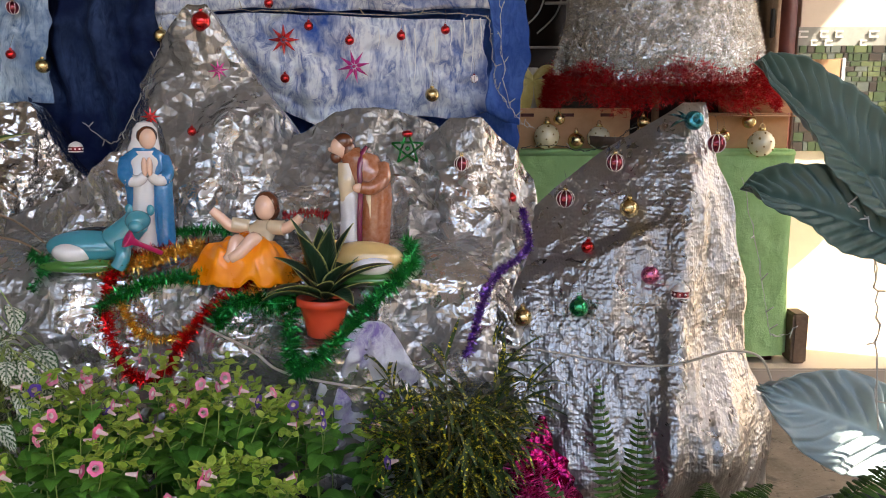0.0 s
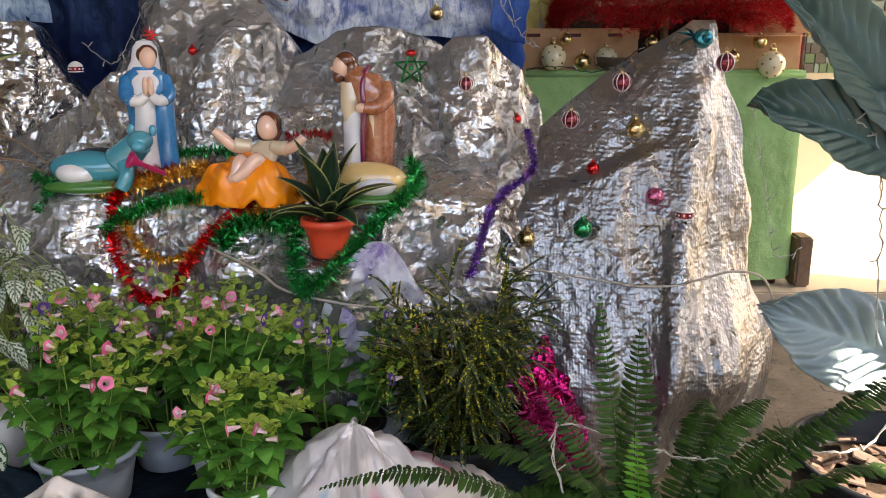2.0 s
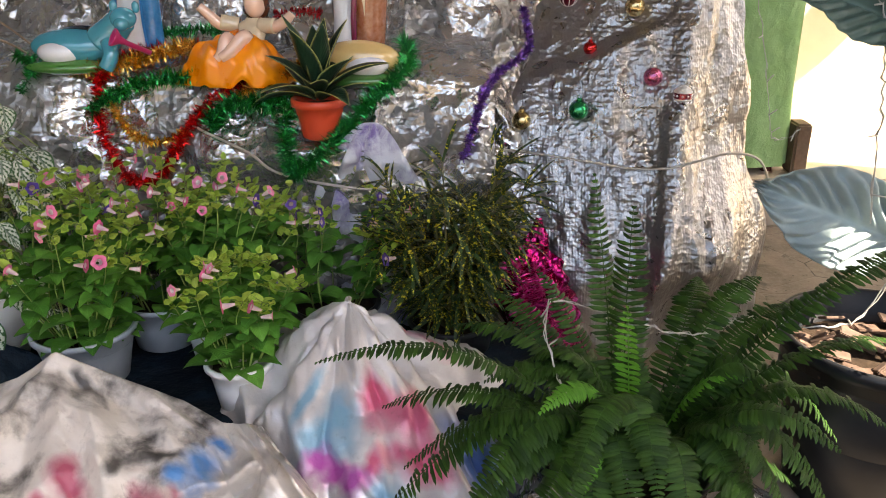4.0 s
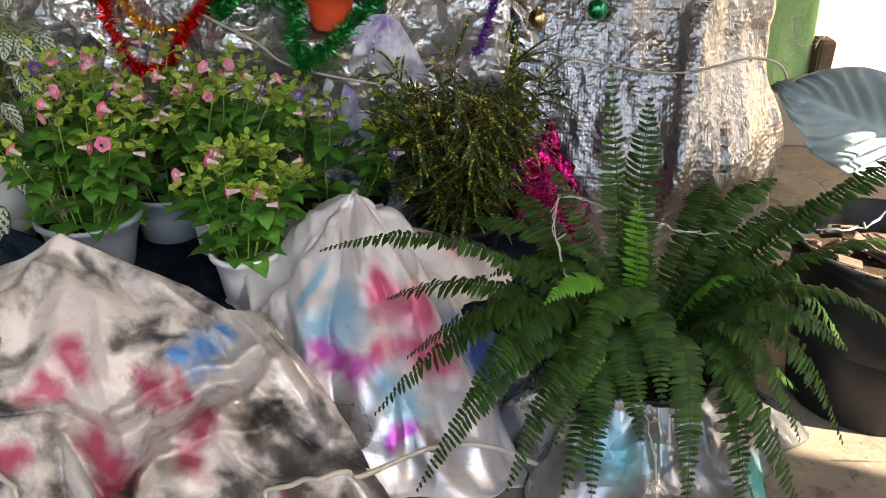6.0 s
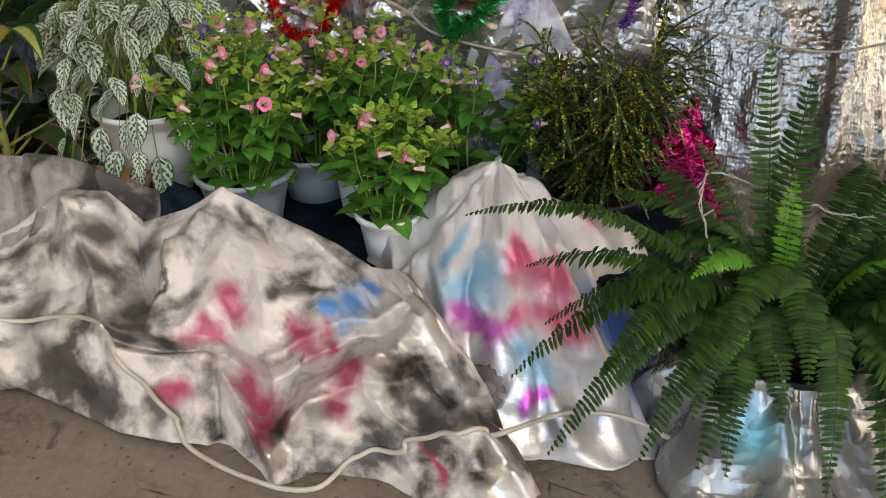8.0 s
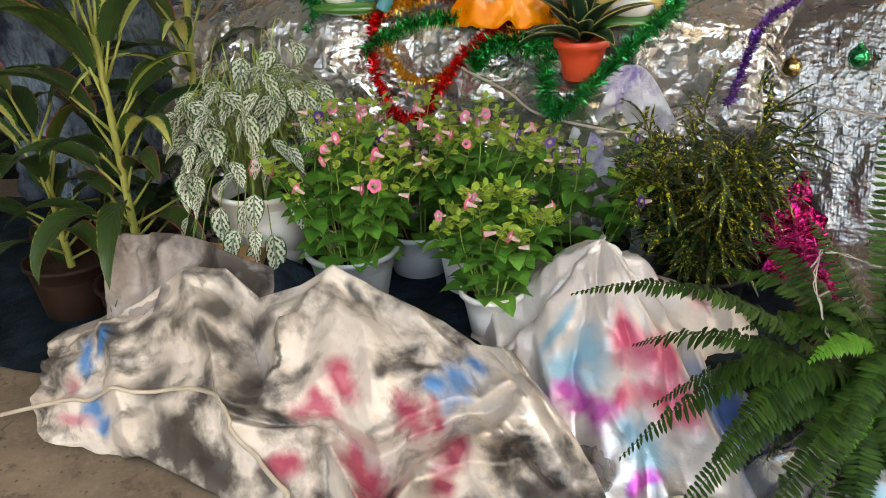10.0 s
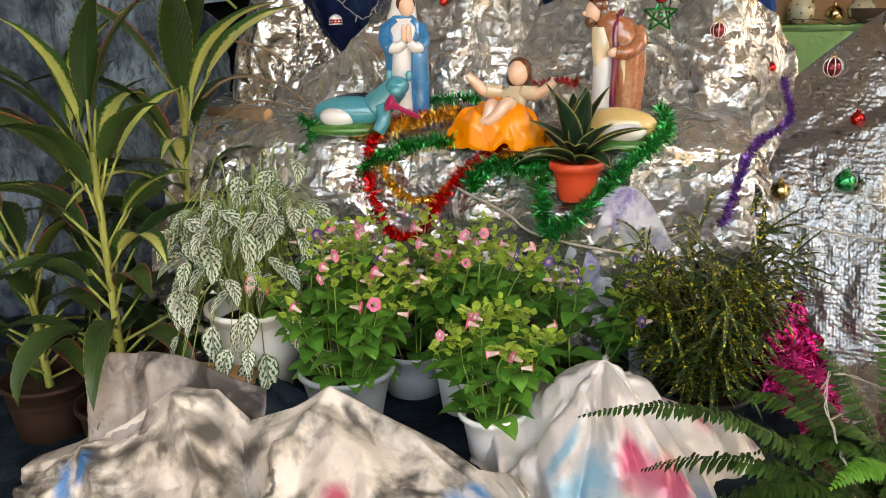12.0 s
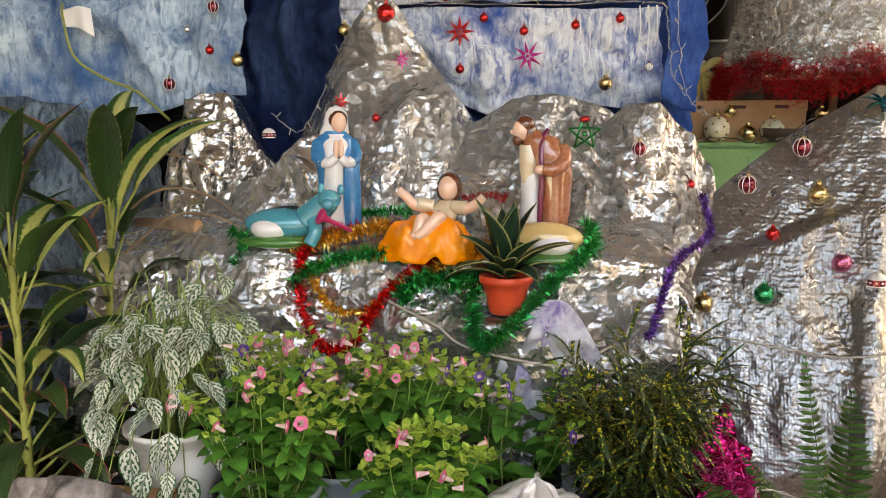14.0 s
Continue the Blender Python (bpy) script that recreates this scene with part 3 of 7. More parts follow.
# two unseen sun blockers; the gap between them lets a sun strip in
slab("sun_block_east_2", (0.06, 1.87, 3.6), (3.4, 1.665, 0), YARD, "unseen plastered wall added to block sun from the right", "wall", 0.002)
slab("sun_block_east_1", (0.06, 2.68, 3.6), (3.4, -1.06, 0), YARD, "unseen plastered wall added to block sun from the right", "wall", 0.002)
# added overhead, unseen; its edges are set by where sun and sky may reach
slab("ceiling", (6.25, 6.7, 0.15), (-0.075, 2.55, 3.2), CEILING, "unseen grey ceiling added to block sun and sky", "ceiling", 0.002)

# second unseen slab, added to keep skylight off the left side
slab("shade_ceiling_2", (2.4, 1.9, 0.15), (-2.0, -1.755, 3.2), CEILING, "unseen grey slab added to darken the left side", "ceiling", 0.002)

# ---- doorway, door and mural ----
frame_ob = thing("door_1", (0.5, 3.68, 0.19), "dark red-brown wooden doorway with a barred leaf", "door", kind="structure")
part("jamb", box((0.07, 0.14, 2.11), (0.95, 0.02, 0), 0.004), DARKWOOD, frame_ob)
part("jamb", box((0.03, 0.17, 2.11), (0.895, 0.02, 0), 0.004), STEM_BROWN, frame_ob, "tan weathered inner jamb")
part("door_leaf", box((1.0, 0.04, 2.05), (-0.33, 0.12, 0), 0.004), ROOM_SHADE, frame_ob, "door leaf with its shade put in the dark colour")
part("stile", box((0.035, 0.05, 0.84), (0.045, 0.06, 1.27), 0.004), METAL_BAR, frame_ob, "grey metal stile")
part("bolt_bar", box((0.10, 0.02, 0.012), (-0.02, 0.05, 1.42), 0.002), METAL_BAR, frame_ob, "grey metal bolt")
part("grille_bar", box((0.28, 0.015, 0.010), (-0.14, 0.05, 1.235), 0.002), METAL_BAR, frame_ob, "thin grey bar")
for k in range(3):
    sh = Shape().tube(spline([(-0.30 + 0.1 * k, 0.07, 1.30), (-0.18 + 0.08 * k, 0.07, 1.38), (-0.12 + 0.07 * k, 0.07, 1.5), (-0.02 + 0.03 * k, 0.07, 1.52)], 6), 0.004, 6)
    part("grille_scroll", sh, METAL_BAR, frame_ob)
part("hinge", box((0.02, 0.02, 0.12), (0.882, -0.055, 1.27), 0.003), BLACK_WIRE, frame_ob, "black hinge")

TILE_MATS = [plain("tile_sage", (0.045, 0.065, 0.035), (0.07, 0.095, 0.05), 0.25, 0, 8, 0.05), plain("tile_olive", (0.085, 0.105, 0.045), (0.12, 0.145, 0.065), 0.25, 0, 8, 0.05),
             plain("tile_brown", (0.04, 0.035, 0.03), (0.07, 0.06, 0.05), 0.25, 0, 8, 0.05), plain("tile_grey", (0.08, 0.09, 0.08), (0.12, 0.14, 0.11), 0.25, 0, 8, 0.05)]
GROUT = plain("grout", (0.26, 0.26, 0.22), (0.32, 0.32, 0.28), 0.8, 0, 40, 0.1)
LETTER_WHITE = plain("tile_white", (0.75, 0.74, 0.68), (0.82, 0.8, 0.75), 0.3, 0, 20, 0.0)
mural = thing("tile_mural", (1.5, 3.70, 0.98), "green and brown glazed tile mural with a white border strip", "mural", kind="structure")
part("grout_bed", box((0.9, 0.006, 0.53), (0.47, -0.003, 0), 0.001), GROUT, mural, smooth=False)
rt = random.Random(5)
z = 0.0
while z < 0.44:
    x, hgt = 0.025, rt.choice((0.022, 0.034, 0.042))
    while x < 0.88:
        w = rt.choice((0.022, 0.034, 0.045, 0.056))
        part("tile", box((w - 0.004, 0.008, hgt - 0.004), (x + w / 2, -0.009, z), 0.001), rt.choice(TILE_MATS), mural, smooth=False)
        x += w
    z += hgt
for row, (zz, hh) in enumerate(((0.485, 0.03), (0.45, 0.026))):
    for k in range(11):
        x = 0.05 + k * 0.075 + rt.uniform(-0.01, 0.01) + row * 0.03
        if rt.random() < 0.75 - 0.2 * row:
            w = rt.uniform(0.025, 0.045)
            sh = box((w, 0.006, hh * 0.25), (x, -0.009, zz + hh * 0.75), 0.001)
            box((w, 0.006, hh * 0.25), (x, -0.009, zz), 0.001, sh)
            box((0.008, 0.006, hh * 0.45), (x - w / 2 + 0.004, -0.009, zz + hh * 0.27), 0.001, sh)
            part("white_bar", sh, LETTER_WHITE, mural, smooth=False)

# ---- table with green cloth ----
table = thing("table", (0.77, 3.4, 0.19), "table covered to the floor by a pale green cloth", "table")


def skirt(u, v):
    per = u * 4
    hx, hy = 0.54, 0.27
    k, w = int(per) % 4, per - int(per)
    cx = [(-hx, -hy), (hx, -hy), (hx, hy), (-hx, hy)]
    a, b = cx[k], cx[(k + 1) % 4]
    x, y = a[0] + (b[0] - a[0]) * w, a[1] + (b[1] - a[1]) * w
    f = 1 + 0.05 * (1 - v) * (1 + math.sin(u * 95 + 0.7 * math.sin(u * 40)) * 0.8)
    return (x * f, y * f, 0.03 + 0.80 * v)


part("tablecloth", Shape().grid(skirt, 160, 10, 0, True), GREEN_CLOTH, table, "pale green cloth hanging in soft folds")
part("tabletop", box((1.09, 0.55, 0.03), (0, 0, 0.80), 0.008), GREEN_CLOTH, table)
for sx in (-0.5, 0.5):
    for sy in (-0.22, 0.22):
        part("leg", box((0.04, 0.04, 0.8), (sx, sy, 0), 0.003), DARKWOOD, table)
solid("wood_block", box((0.06, 0.10, 0.20), (0, 0, 0), 0.008), STEM_BROWN, "dark weathered timber block against the green cloth", "block", at=(1.375, 3.16, 0.19), smooth=False)
TOP = 1.022

# ---- foil rocks ----


def rock(name, xs, tops, zb, y_top, y_foot, mat, label, seed, bulge=0.05, nx=90, nz=70, amp=0.042, size=0.18):
    """A rock of crushed foil with a top line through a few knots; it leans back towards its top."""
    x0, x1 = xs[0], xs[-1]

    def at(u, v):
        x = x0 + (x1 - x0) * u
        top = hermite(xs, tops, x) + 0.012 * noise.noise(Vector((x * 18, seed, 0)))
        z = zb + (top - zb) * min(1.0, v / 0.93)
        y = y_foot + (y_top - y_foot) * (min(1.0, v / 0.93) ** 1.2) - bulge * math.sin(math.pi * u)
        if v > 0.93:
            y += (v - 0.93) * 1.2
            z -= (v - 0.93) * 0.25
        h = crumple((x, y, z), size, amp, seed)
        return (x + 0.35 * h * (u - 0.5), y - h * 1.5, z + 0.25 * h * min(1, v * 4))
    return solid(name, Shape().grid(at, nx, nz), mat, label, "foil rock", "crushed foil rocks")


rock("foil_rock", (-1.02, -0.935, -0.807, -0.705, -0.655, -0.58, -0.518, -0.42, -0.36), (1.0, 1.17, 1.363, 1.455, 1.455, 1.33, 1.234, 1.10, 0.98), 0.76, 2.50, 2.27, SILVER,
     "tall pointed rock of crushed silver foil with grey spray", 1.0, 0.08, 110, 100)
rock("foil_rock", (-0.50, -0.43, -0.306, -0.141, -0.02, 0.03, 0.07), (1.0, 1.11, 1.177, 1.187, 1.145, 1.09, 0.98), 0.76, 2.42, 2.24, SILVER,
     "rounded rock of crushed silver foil with grey spray", 4.0, 0.07, 90, 70)
rock("foil_rock", (-0.07, 0.02, 0.107, 0.207, 0.262, 0.275, 0.285), (1.08, 1.15, 1.157, 1.07, 0.97, 0.85, 0.70), 0.55, 2.42, 2.16, SILVER,
     "low rounded rock of crushed silver foil", 7.0, 0.06, 70, 80)
rock("foil_rock", (-1.46, -1.40, -1.33, -1.26, -1.18, -1.10, -0.98), (0.70, 0.92, 1.19, 1.205, 1.20, 1.04, 0.9), 0.55, 2.44, 2.25, SILVER_LIGHT,
     "bright upright rock of smooth silver foil", 9.0, 0.05, 80, 80, 0.022, 0.13)
rock("foil_rock", (-1.30, -1.18, -1.0, -0.90, -0.80, -0.72, -0.62), (0.80, 0.90, 0.985, 1.07, 1.08, 0.98, 0.8), 0.66, 2.32, 2.16, SILVER,
     "low lumpy rock of crushed silver foil behind the kneeling figures", 12.0, 0.07, 90, 60)


def ledge(u, v):
    x = -1.42 + 1.55 * u
    s = math.exp(-((x + 0.28) / 0.17) ** 2)
    n1, n2 = noise.noise(Vector((x * 3.2, 3.0, 0))), noise.noise(Vector((x * 6.5, 8.0, 0)))
    knots = (0, 0.26, 0.42, 0.54, 0.62, 0.72, 1.0)
    ys = (1.86, 1.87 + 0.05 * n1, 1.93 - 0.09 * s + 0.05 * n2 * (1 - s), 1.965, 1.985, 2.08, 2.42)
    zs = (0.17, 0.44, 0.60 + 0.04 * s, 0.70 - 0.045 * s + 0.03 * n1 * (1 - s), 0.768 + 0.012 * n2, 0.825, 0.86)
    y, z = hermite(knots, ys, v), hermite(knots, zs, v)
    lump = noise.noise(Vector((x * 5.5, z * 6.5, 4.0))) * 0.055 * smooth01((0.62 - v) * 4) * (1 - 0.8 * s * smooth01((v - 0.3) * 6))
    h = crumple((x, y, z), 0.17, 0.036, 2.0)
    return (x + 0.2 * h, y - lump - h * (1 - v) * 1.2, z + h * (0.2 + 0.35 * v) + 0.3 * lump)


solid("foil_ledge", Shape().grid(ledge, 170, 90), SILVER, "stepped ledge covered with crushed silver foil carrying the figures", "foil ledge")

# ---- insulation-foil mountain ----


def bubble(u, v):
    z = 1.20 - 1.14 * v
    zs = (0.06, 0.30, 0.62, 0.66, 0.873, 0.964, 1.054, 1.17, 1.2)
    left = hermite(zs, (0.02, -0.02, -0.05, -0.04, 0.221, 0.324, 0.441, 0.63, 0.675), z)
    zr = (0.06, 0.25, 0.44, 0.62, 0.72, 0.90, 1.10, 1.2)
    right = hermite(zr, (0.90, 0.915, 0.87, 0.815, 0.835, 0.80, 0.755, 0.725), z)
    x = left + (right - left) * u
    s = 1.2 - z
    y = 2.36 - 0.40 * min(1.0, s * 1.1) ** 0.8 * math.sin(math.pi * (0.08 + 0.84 * u)) ** 0.6
    ridge = x - (0.70 - 0.16 * s)
    y -= 0.05 * math.exp(-(ridge / 0.05) ** 2) * min(1, s * 3)
    y -= 0.09 * math.exp(-((x - 0.71) / 0.13) ** 2 - ((z - 0.34) / 0.13) ** 2)
    line = hermite((-0.06, 0.2, 0.33, 0.58, 0.68), (0.65, 0.735, 0.77, 0.875, 1.02), x) if x < 0.68 else 2
    d = z - line
    y += 0.055 * smooth01(d / 0.02) * (1 - smooth01((x - 0.45) / 0.2))
    x += 0.012 * math.sin(z * 22) * (1 if u > 0.98 else 0)
    y -= 0.018 * smooth01((x - 0.50 - 0.1 * z) / 0.012) * smooth01((0.72 - z) / 0.1)
    h = crumple((x * 1.6, y, z * 0.6), 0.20, 0.026, 5.0) + crumple((x, y, z), 0.06, 0.004, 15.0)
    return (x, y - h, z + 0.2 * h)


thicken(solid("foil_mountain", Shape().grid(bubble, 130, 150), BUBBLE, "tall mountain of draped silver bubble-foil insulation sheet", "foil mountain"), 0.002)

# ---- denim backdrop ----


def drape(name, x0, x1, low, high, y, mat, label, seed, folds=9.0, depth=0.03, nx=90, nz=50, slant=0.0, sag=0.0):
    """A hanging cloth with folds; low and high: knots of (x, z) for its edges."""
    lx, lz = [k[0] for k in low], [k[1] for k in low]
    hx, hz = [k[0] for k in high], [k[1] for k in high]

    def at(u, v):
        x = x0 + (x1 - x0) * u
        z = hermite(lx, lz, x) * (1 - v) + hermite(hx, hz, x) * v
        p = Vector((x * folds * 0.5 + slant * z * 3, z * 1.2, seed))
        f = noise.noise(p) * depth * 1.6 + depth * 0.5 * math.sin(x * folds * 6 + slant * z * 20 + 2 * noise.noise(Vector((x * 3, z * 4, seed))))
        f += crumple((x + 0.6 * z, y, z), 0.18, 0.036, seed) + crumple((x - 0.8 * z, y, z), 0.07, 0.010, seed + 50)
        edge = smooth01(abs(u - 0.5) * 8 - 3)
        x += edge * (0.035 * noise.noise(Vector((z * 4, seed, u * 3))) + 0.015 * noise.noise(Vector((z * 17, seed, 1))))
        return (x, y - f - sag * math.sin(math.pi * v), z + 0.01 * noise.noise(Vector((x * 9, seed, z))))
    return thicken(solid(name, Shape().grid(at, nx, nz), mat, label, "denim cloth", "denim backdrop cloths"), 0.002)


drape("denim_cloth", -1.45, 0.24, [(-1.45, 0.75), (0.24, 0.75)], [(-1.45, 1.8), (0.24, 1.8)], 2.76, DENIM_BLUE, "deep blue denim sheet hanging behind the foil rocks", 3.0, 5.0, 0.03, 100, 50)
drape("denim_cloth", -0.92, 0.14, [(-0.92, 1.27), (-0.62, 1.22), (-0.47, 1.15), (-0.39, 1.125), (-0.2, 1.165), (0.03, 1.145), (0.14, 1.17)], [(-0.92, 1.475), (0.14, 1.45)], 2.66, DENIM_LIGHT,
      "white-bleached blue denim panel with paint drips", 6.0, 3.0, 0.018, 120, 60, 0.4, 0.03)
drape("denim_cloth", -0.92, 0.20, [(-0.92, 1.47), (-0.55, 1.485), (0.20, 1.475)], [(-0.92, 1.8), (0.20, 1.8)], 2.645, DENIM_LIGHT,
      "bleached denim gathered above the hemmed panel", 16.0, 4.0, 0.03, 90, 30, 0.8, 0.04)
drape("denim_cloth", -1.27, -0.88, [(-1.27, 1.05), (-1.18, 0.96), (-1.03, 0.95), (-0.88, 1.15)], [(-1.27, 1.8), (-0.88, 1.8)], 2.62, DENIM_DARK,
      "dark navy denim hanging in heavy folds", 8.0, 8.0, 0.06, 60, 60, 0.25)
drape("denim_cloth", -2.35, -1.18, [(-2.35, 1.10), (-1.9, 1.10), (-1.72, 1.12), (-1.5, 1.15), (-1.3, 1.20), (-1.18, 1.20)], [(-2.35, 1.8), (-1.18, 1.8)], 2.57, DENIM_PALE,
      "pale washed denim panel with small ornaments", 11.0, 4.0, 0.035, 80, 50)
drape("denim_cloth", -2.5, -1.42, [(-2.5, 0.02), (-1.42, 0.02)], [(-2.5, 1.22), (-1.95, 1.20), (-1.7, 1.17), (-1.42, 1.08)], 2.46, JEANS,
      "dark blue-grey jeans draped behind the potted plants", 14.0, 5.0, 0.05, 90, 90, 0.3, 0.05)
drape("denim_cloth", 0.135, 0.245, [(0.135, 1.17), (0.19, 1.14), (0.245, 1.13)], [(0.135, 1.8), (0.245, 1.8)], 2.60, DENIM_BLUE,
      "narrow blue denim strip hanging at the panel's edge", 19.0, 9.0, 0.015, 24, 50)
# added black backing; its colour holds the left side's shade
drape("shade_sheet", -3.0, -1.3, [(-3.0, 0.0), (-1.3, 0.0)], [(-3.0, 2.2), (-1.3, 1.1)], 2.64, BLACK_SHEET, "black sheet added behind the jeans as the dark of the left side", 23.0, 4.0, 0.03, 40, 30)

rail = thing("backdrop_frame", (-0.7, 2.84, 0), "plain timber frame holding the denim backdrop", "frame")
part("rail", box((3.6, 0.05, 0.05), (0, -0.03, 1.77), 0.004), STEM_BROWN, rail)
part("rail", box((1.9, 0.22, 0.03), (0.1, -0.09, 1.80), 0.004), STEM_BROWN, rail)
part("rail", box((0.9, 0.30, 0.03), (-0.95, -0.13, 1.802), 0.004), STEM_BROWN, rail)
for sx in (-1.75, 0.0, 0.93):
    part("post", box((0.045, 0.045, 1.77), (sx, 0, 0), 0.004), STEM_BROWN, rail)

# ---- bench with net cloth under the pots ----


def bench_top(u, v):
    x = -1.36 + 1.6 * u
    if v < 0.4:
        y, z = 1.44 + 0.01 * math.sin(x * 30), 0.004 + 0.176 * v / 0.4
    else:
        y, z = 1.44 + 0.42 * (v - 0.4) / 0.6, 0.18
    h = crumple((x, y, z), 0.1, 0.010, 7.0)
    return (x, y - h * (1 if v < 0.4 else 0), max(0.004, z + (h if v > 0.4 else 0) * 0.4))


solid("net_cloth", Shape().grid(bench_top, 110, 36), NET, "dark blue shade net wrinkled over a low bench", "net cloth")


# dark sheet added over the left floor in place of the shadow there
def floor_shade(u, v):
    x, y = -2.6 + 1.25 * u, 1.36 + 1.1 * v
    return (x, y, 0.008 + max(0.0, crumple((x, y, 0.0), 0.12, 0.012, 33.0)))


solid("net_cloth", Shape().grid(floor_shade, 50, 44), NET, "dark crumpled sheet added on the floor as shade under the cordylines", "net cloth")


def net_heap(u, v):
    a = 2 * math.pi * u
    r = 0.02 + 0.17 * v + 0.02 * math.sin(a * 5)
    x, y = r * math.cos(a) * 1.25, r * math.sin(a) * 0.62
    h = crumple((x, y, 0), 0.07, 0.030, 81.0)
    return (x, y - 0.5 * h, max(0.0, 0.12 * (1 - v ** 2.2) + h * (1 - v)))


solid("net_cloth", Shape().grid(net_heap, 60, 20, 0, True), NET, "dark blue shade net bunched against the white pot", "net cloth", at=(-1.03, 1.535, 0.175))
bench = thing("bench", (-0.75, 1.65, 0), "low wooden bench hidden under shade net", "bench")
part("seat", box((1.5, 0.36, 0.03), (0.2, 0, 0.13), 0.004), STEM_BROWN, bench)
for sx in (-0.5, 0.85):
    part("leg", box((0.05, 0.3, 0.13), (sx, 0, 0), 0.004), STEM_BROWN, bench)

# ---- painted tarp ----
MAGENTA, BLUE, BLACKP = (0.36, 0.014, 0.08), (0.02, 0.20, 0.52), (0.035, 0.032, 0.03)
CREST_AT = (0, 0.08, 0.20, 0.28, 0.36, 0.44, 0.50, 0.56, 0.72, 0.90, 1.0)
FOOT_AT = (0, 0.08, 0.20, 0.28, 0.36, 0.44, 0.50, 0.56, 0.64, 0.70, 0.78, 0.86, 0.94, 1.0)
CONE_PINK = [(0.556, 0.165, 0.04, 0.05, 0), (0.625, 0.19, 0.05, 0.045, 0), (0.60, 0.265, 0.05, 0.04, 0), (0.535, 0.285, 0.025, 0.03, 0), (0.92, 0.163, 0.05, 0.05, 0)]
CONE_SKY = [(0.463, 0.205, 0.05, 0.05, 0), (0.41, 0.233, 0.04, 0.035, 0), (0.545, 0.365, 0.03, 0.06, 0), (0.36, 0.16, 0.02, 0.05, 0)]
CONE_VIOLET = [(0.456, 0.279, 0.035, 0.022, 0), (0.415, 0.263, 0.03, 0.02, 0), (0.495, 0.305, 0.03, 0.03, 0), (0.545, 0.41, 0.02, 0.02, 0)]
# folds on the sheet, in metres along and down it: from, to, height, half width
FOLDS = [((0.72, 0.0), (0.65, 0.14), 0.020, 0.040), ((0.65, 0.14), (0.62, 0.30), 0.026, 0.040), ((1.23, 0.15), (0.92, 0.38), 0.030, 0.075), ((0.88, 0.42), (1.20, 0.26), 0.022, 0.05),
         ((0.70, 0.37), (0.83, 0.46), 0.024, 0.035), ((0.58, 0.36), (0.70, 0.352), 0.020, 0.030), ((1.20, 0.27), (1.30, 0.38), -0.030, 0.035), ((1.25, 0.32), (1.28, 0.50), 0.024, 0.035),
         ((1.06, 0.375), (1.22, 0.371), 0.018, 0.035), ((0.38, 0.03), (0.57, 0.35), 0.024, 0.055), ((0.54, 0.06), (0.61, 0.30), -0.026, 0.045), ((0.19, 0.07), (0.35, 0.48), 0.020, 0.05),
         ((1.254, 0.0), (1.285, 0.30), 0.026, 0.030), ((0.95, 0.02), (1.10, 0.10), 0.012, 0.05), ((0.80, 0.05), (0.84, 0.25), 0.008, 0.05), ((0.71, 0.38), (0.71, 0.49), -0.018, 0.02)]


def fold_height(a, b):
    h = 0.0
    for (a0, b0), (a1, b1), amp, wide in FOLDS:
        da, db = a1 - a0, b1 - b0
        t = ((a - a0) * da + (b - b0) * db) / (da * da + db * db)
        t = min(1.0, max(0.0, t))
        d = math.hypot(a - a0 - da * t, b - b0 - db * t) / wide
        if d < 1:
            h += amp * (1 - d) ** 1.25
    hem = hermite((0.55, 0.74, 0.87, 1.0, 1.24), (0.325, 0.342, 0.317, 0.242, 0.108), a)
    if 0.5 < a < 1.28:
        ease = smooth01((a - 0.52) / 0.08) * smooth01((1.27 - a) / 0.1)
        step = smooth01((b - hem) / 0.024 + 0.5)
        h += ease * ((1 - step) * 0.030 * math.exp(-max(0.0, hem - b) / 0.07) - step * 0.018 * math.exp(-max(0.0, b - hem) / 0.04))
    return h


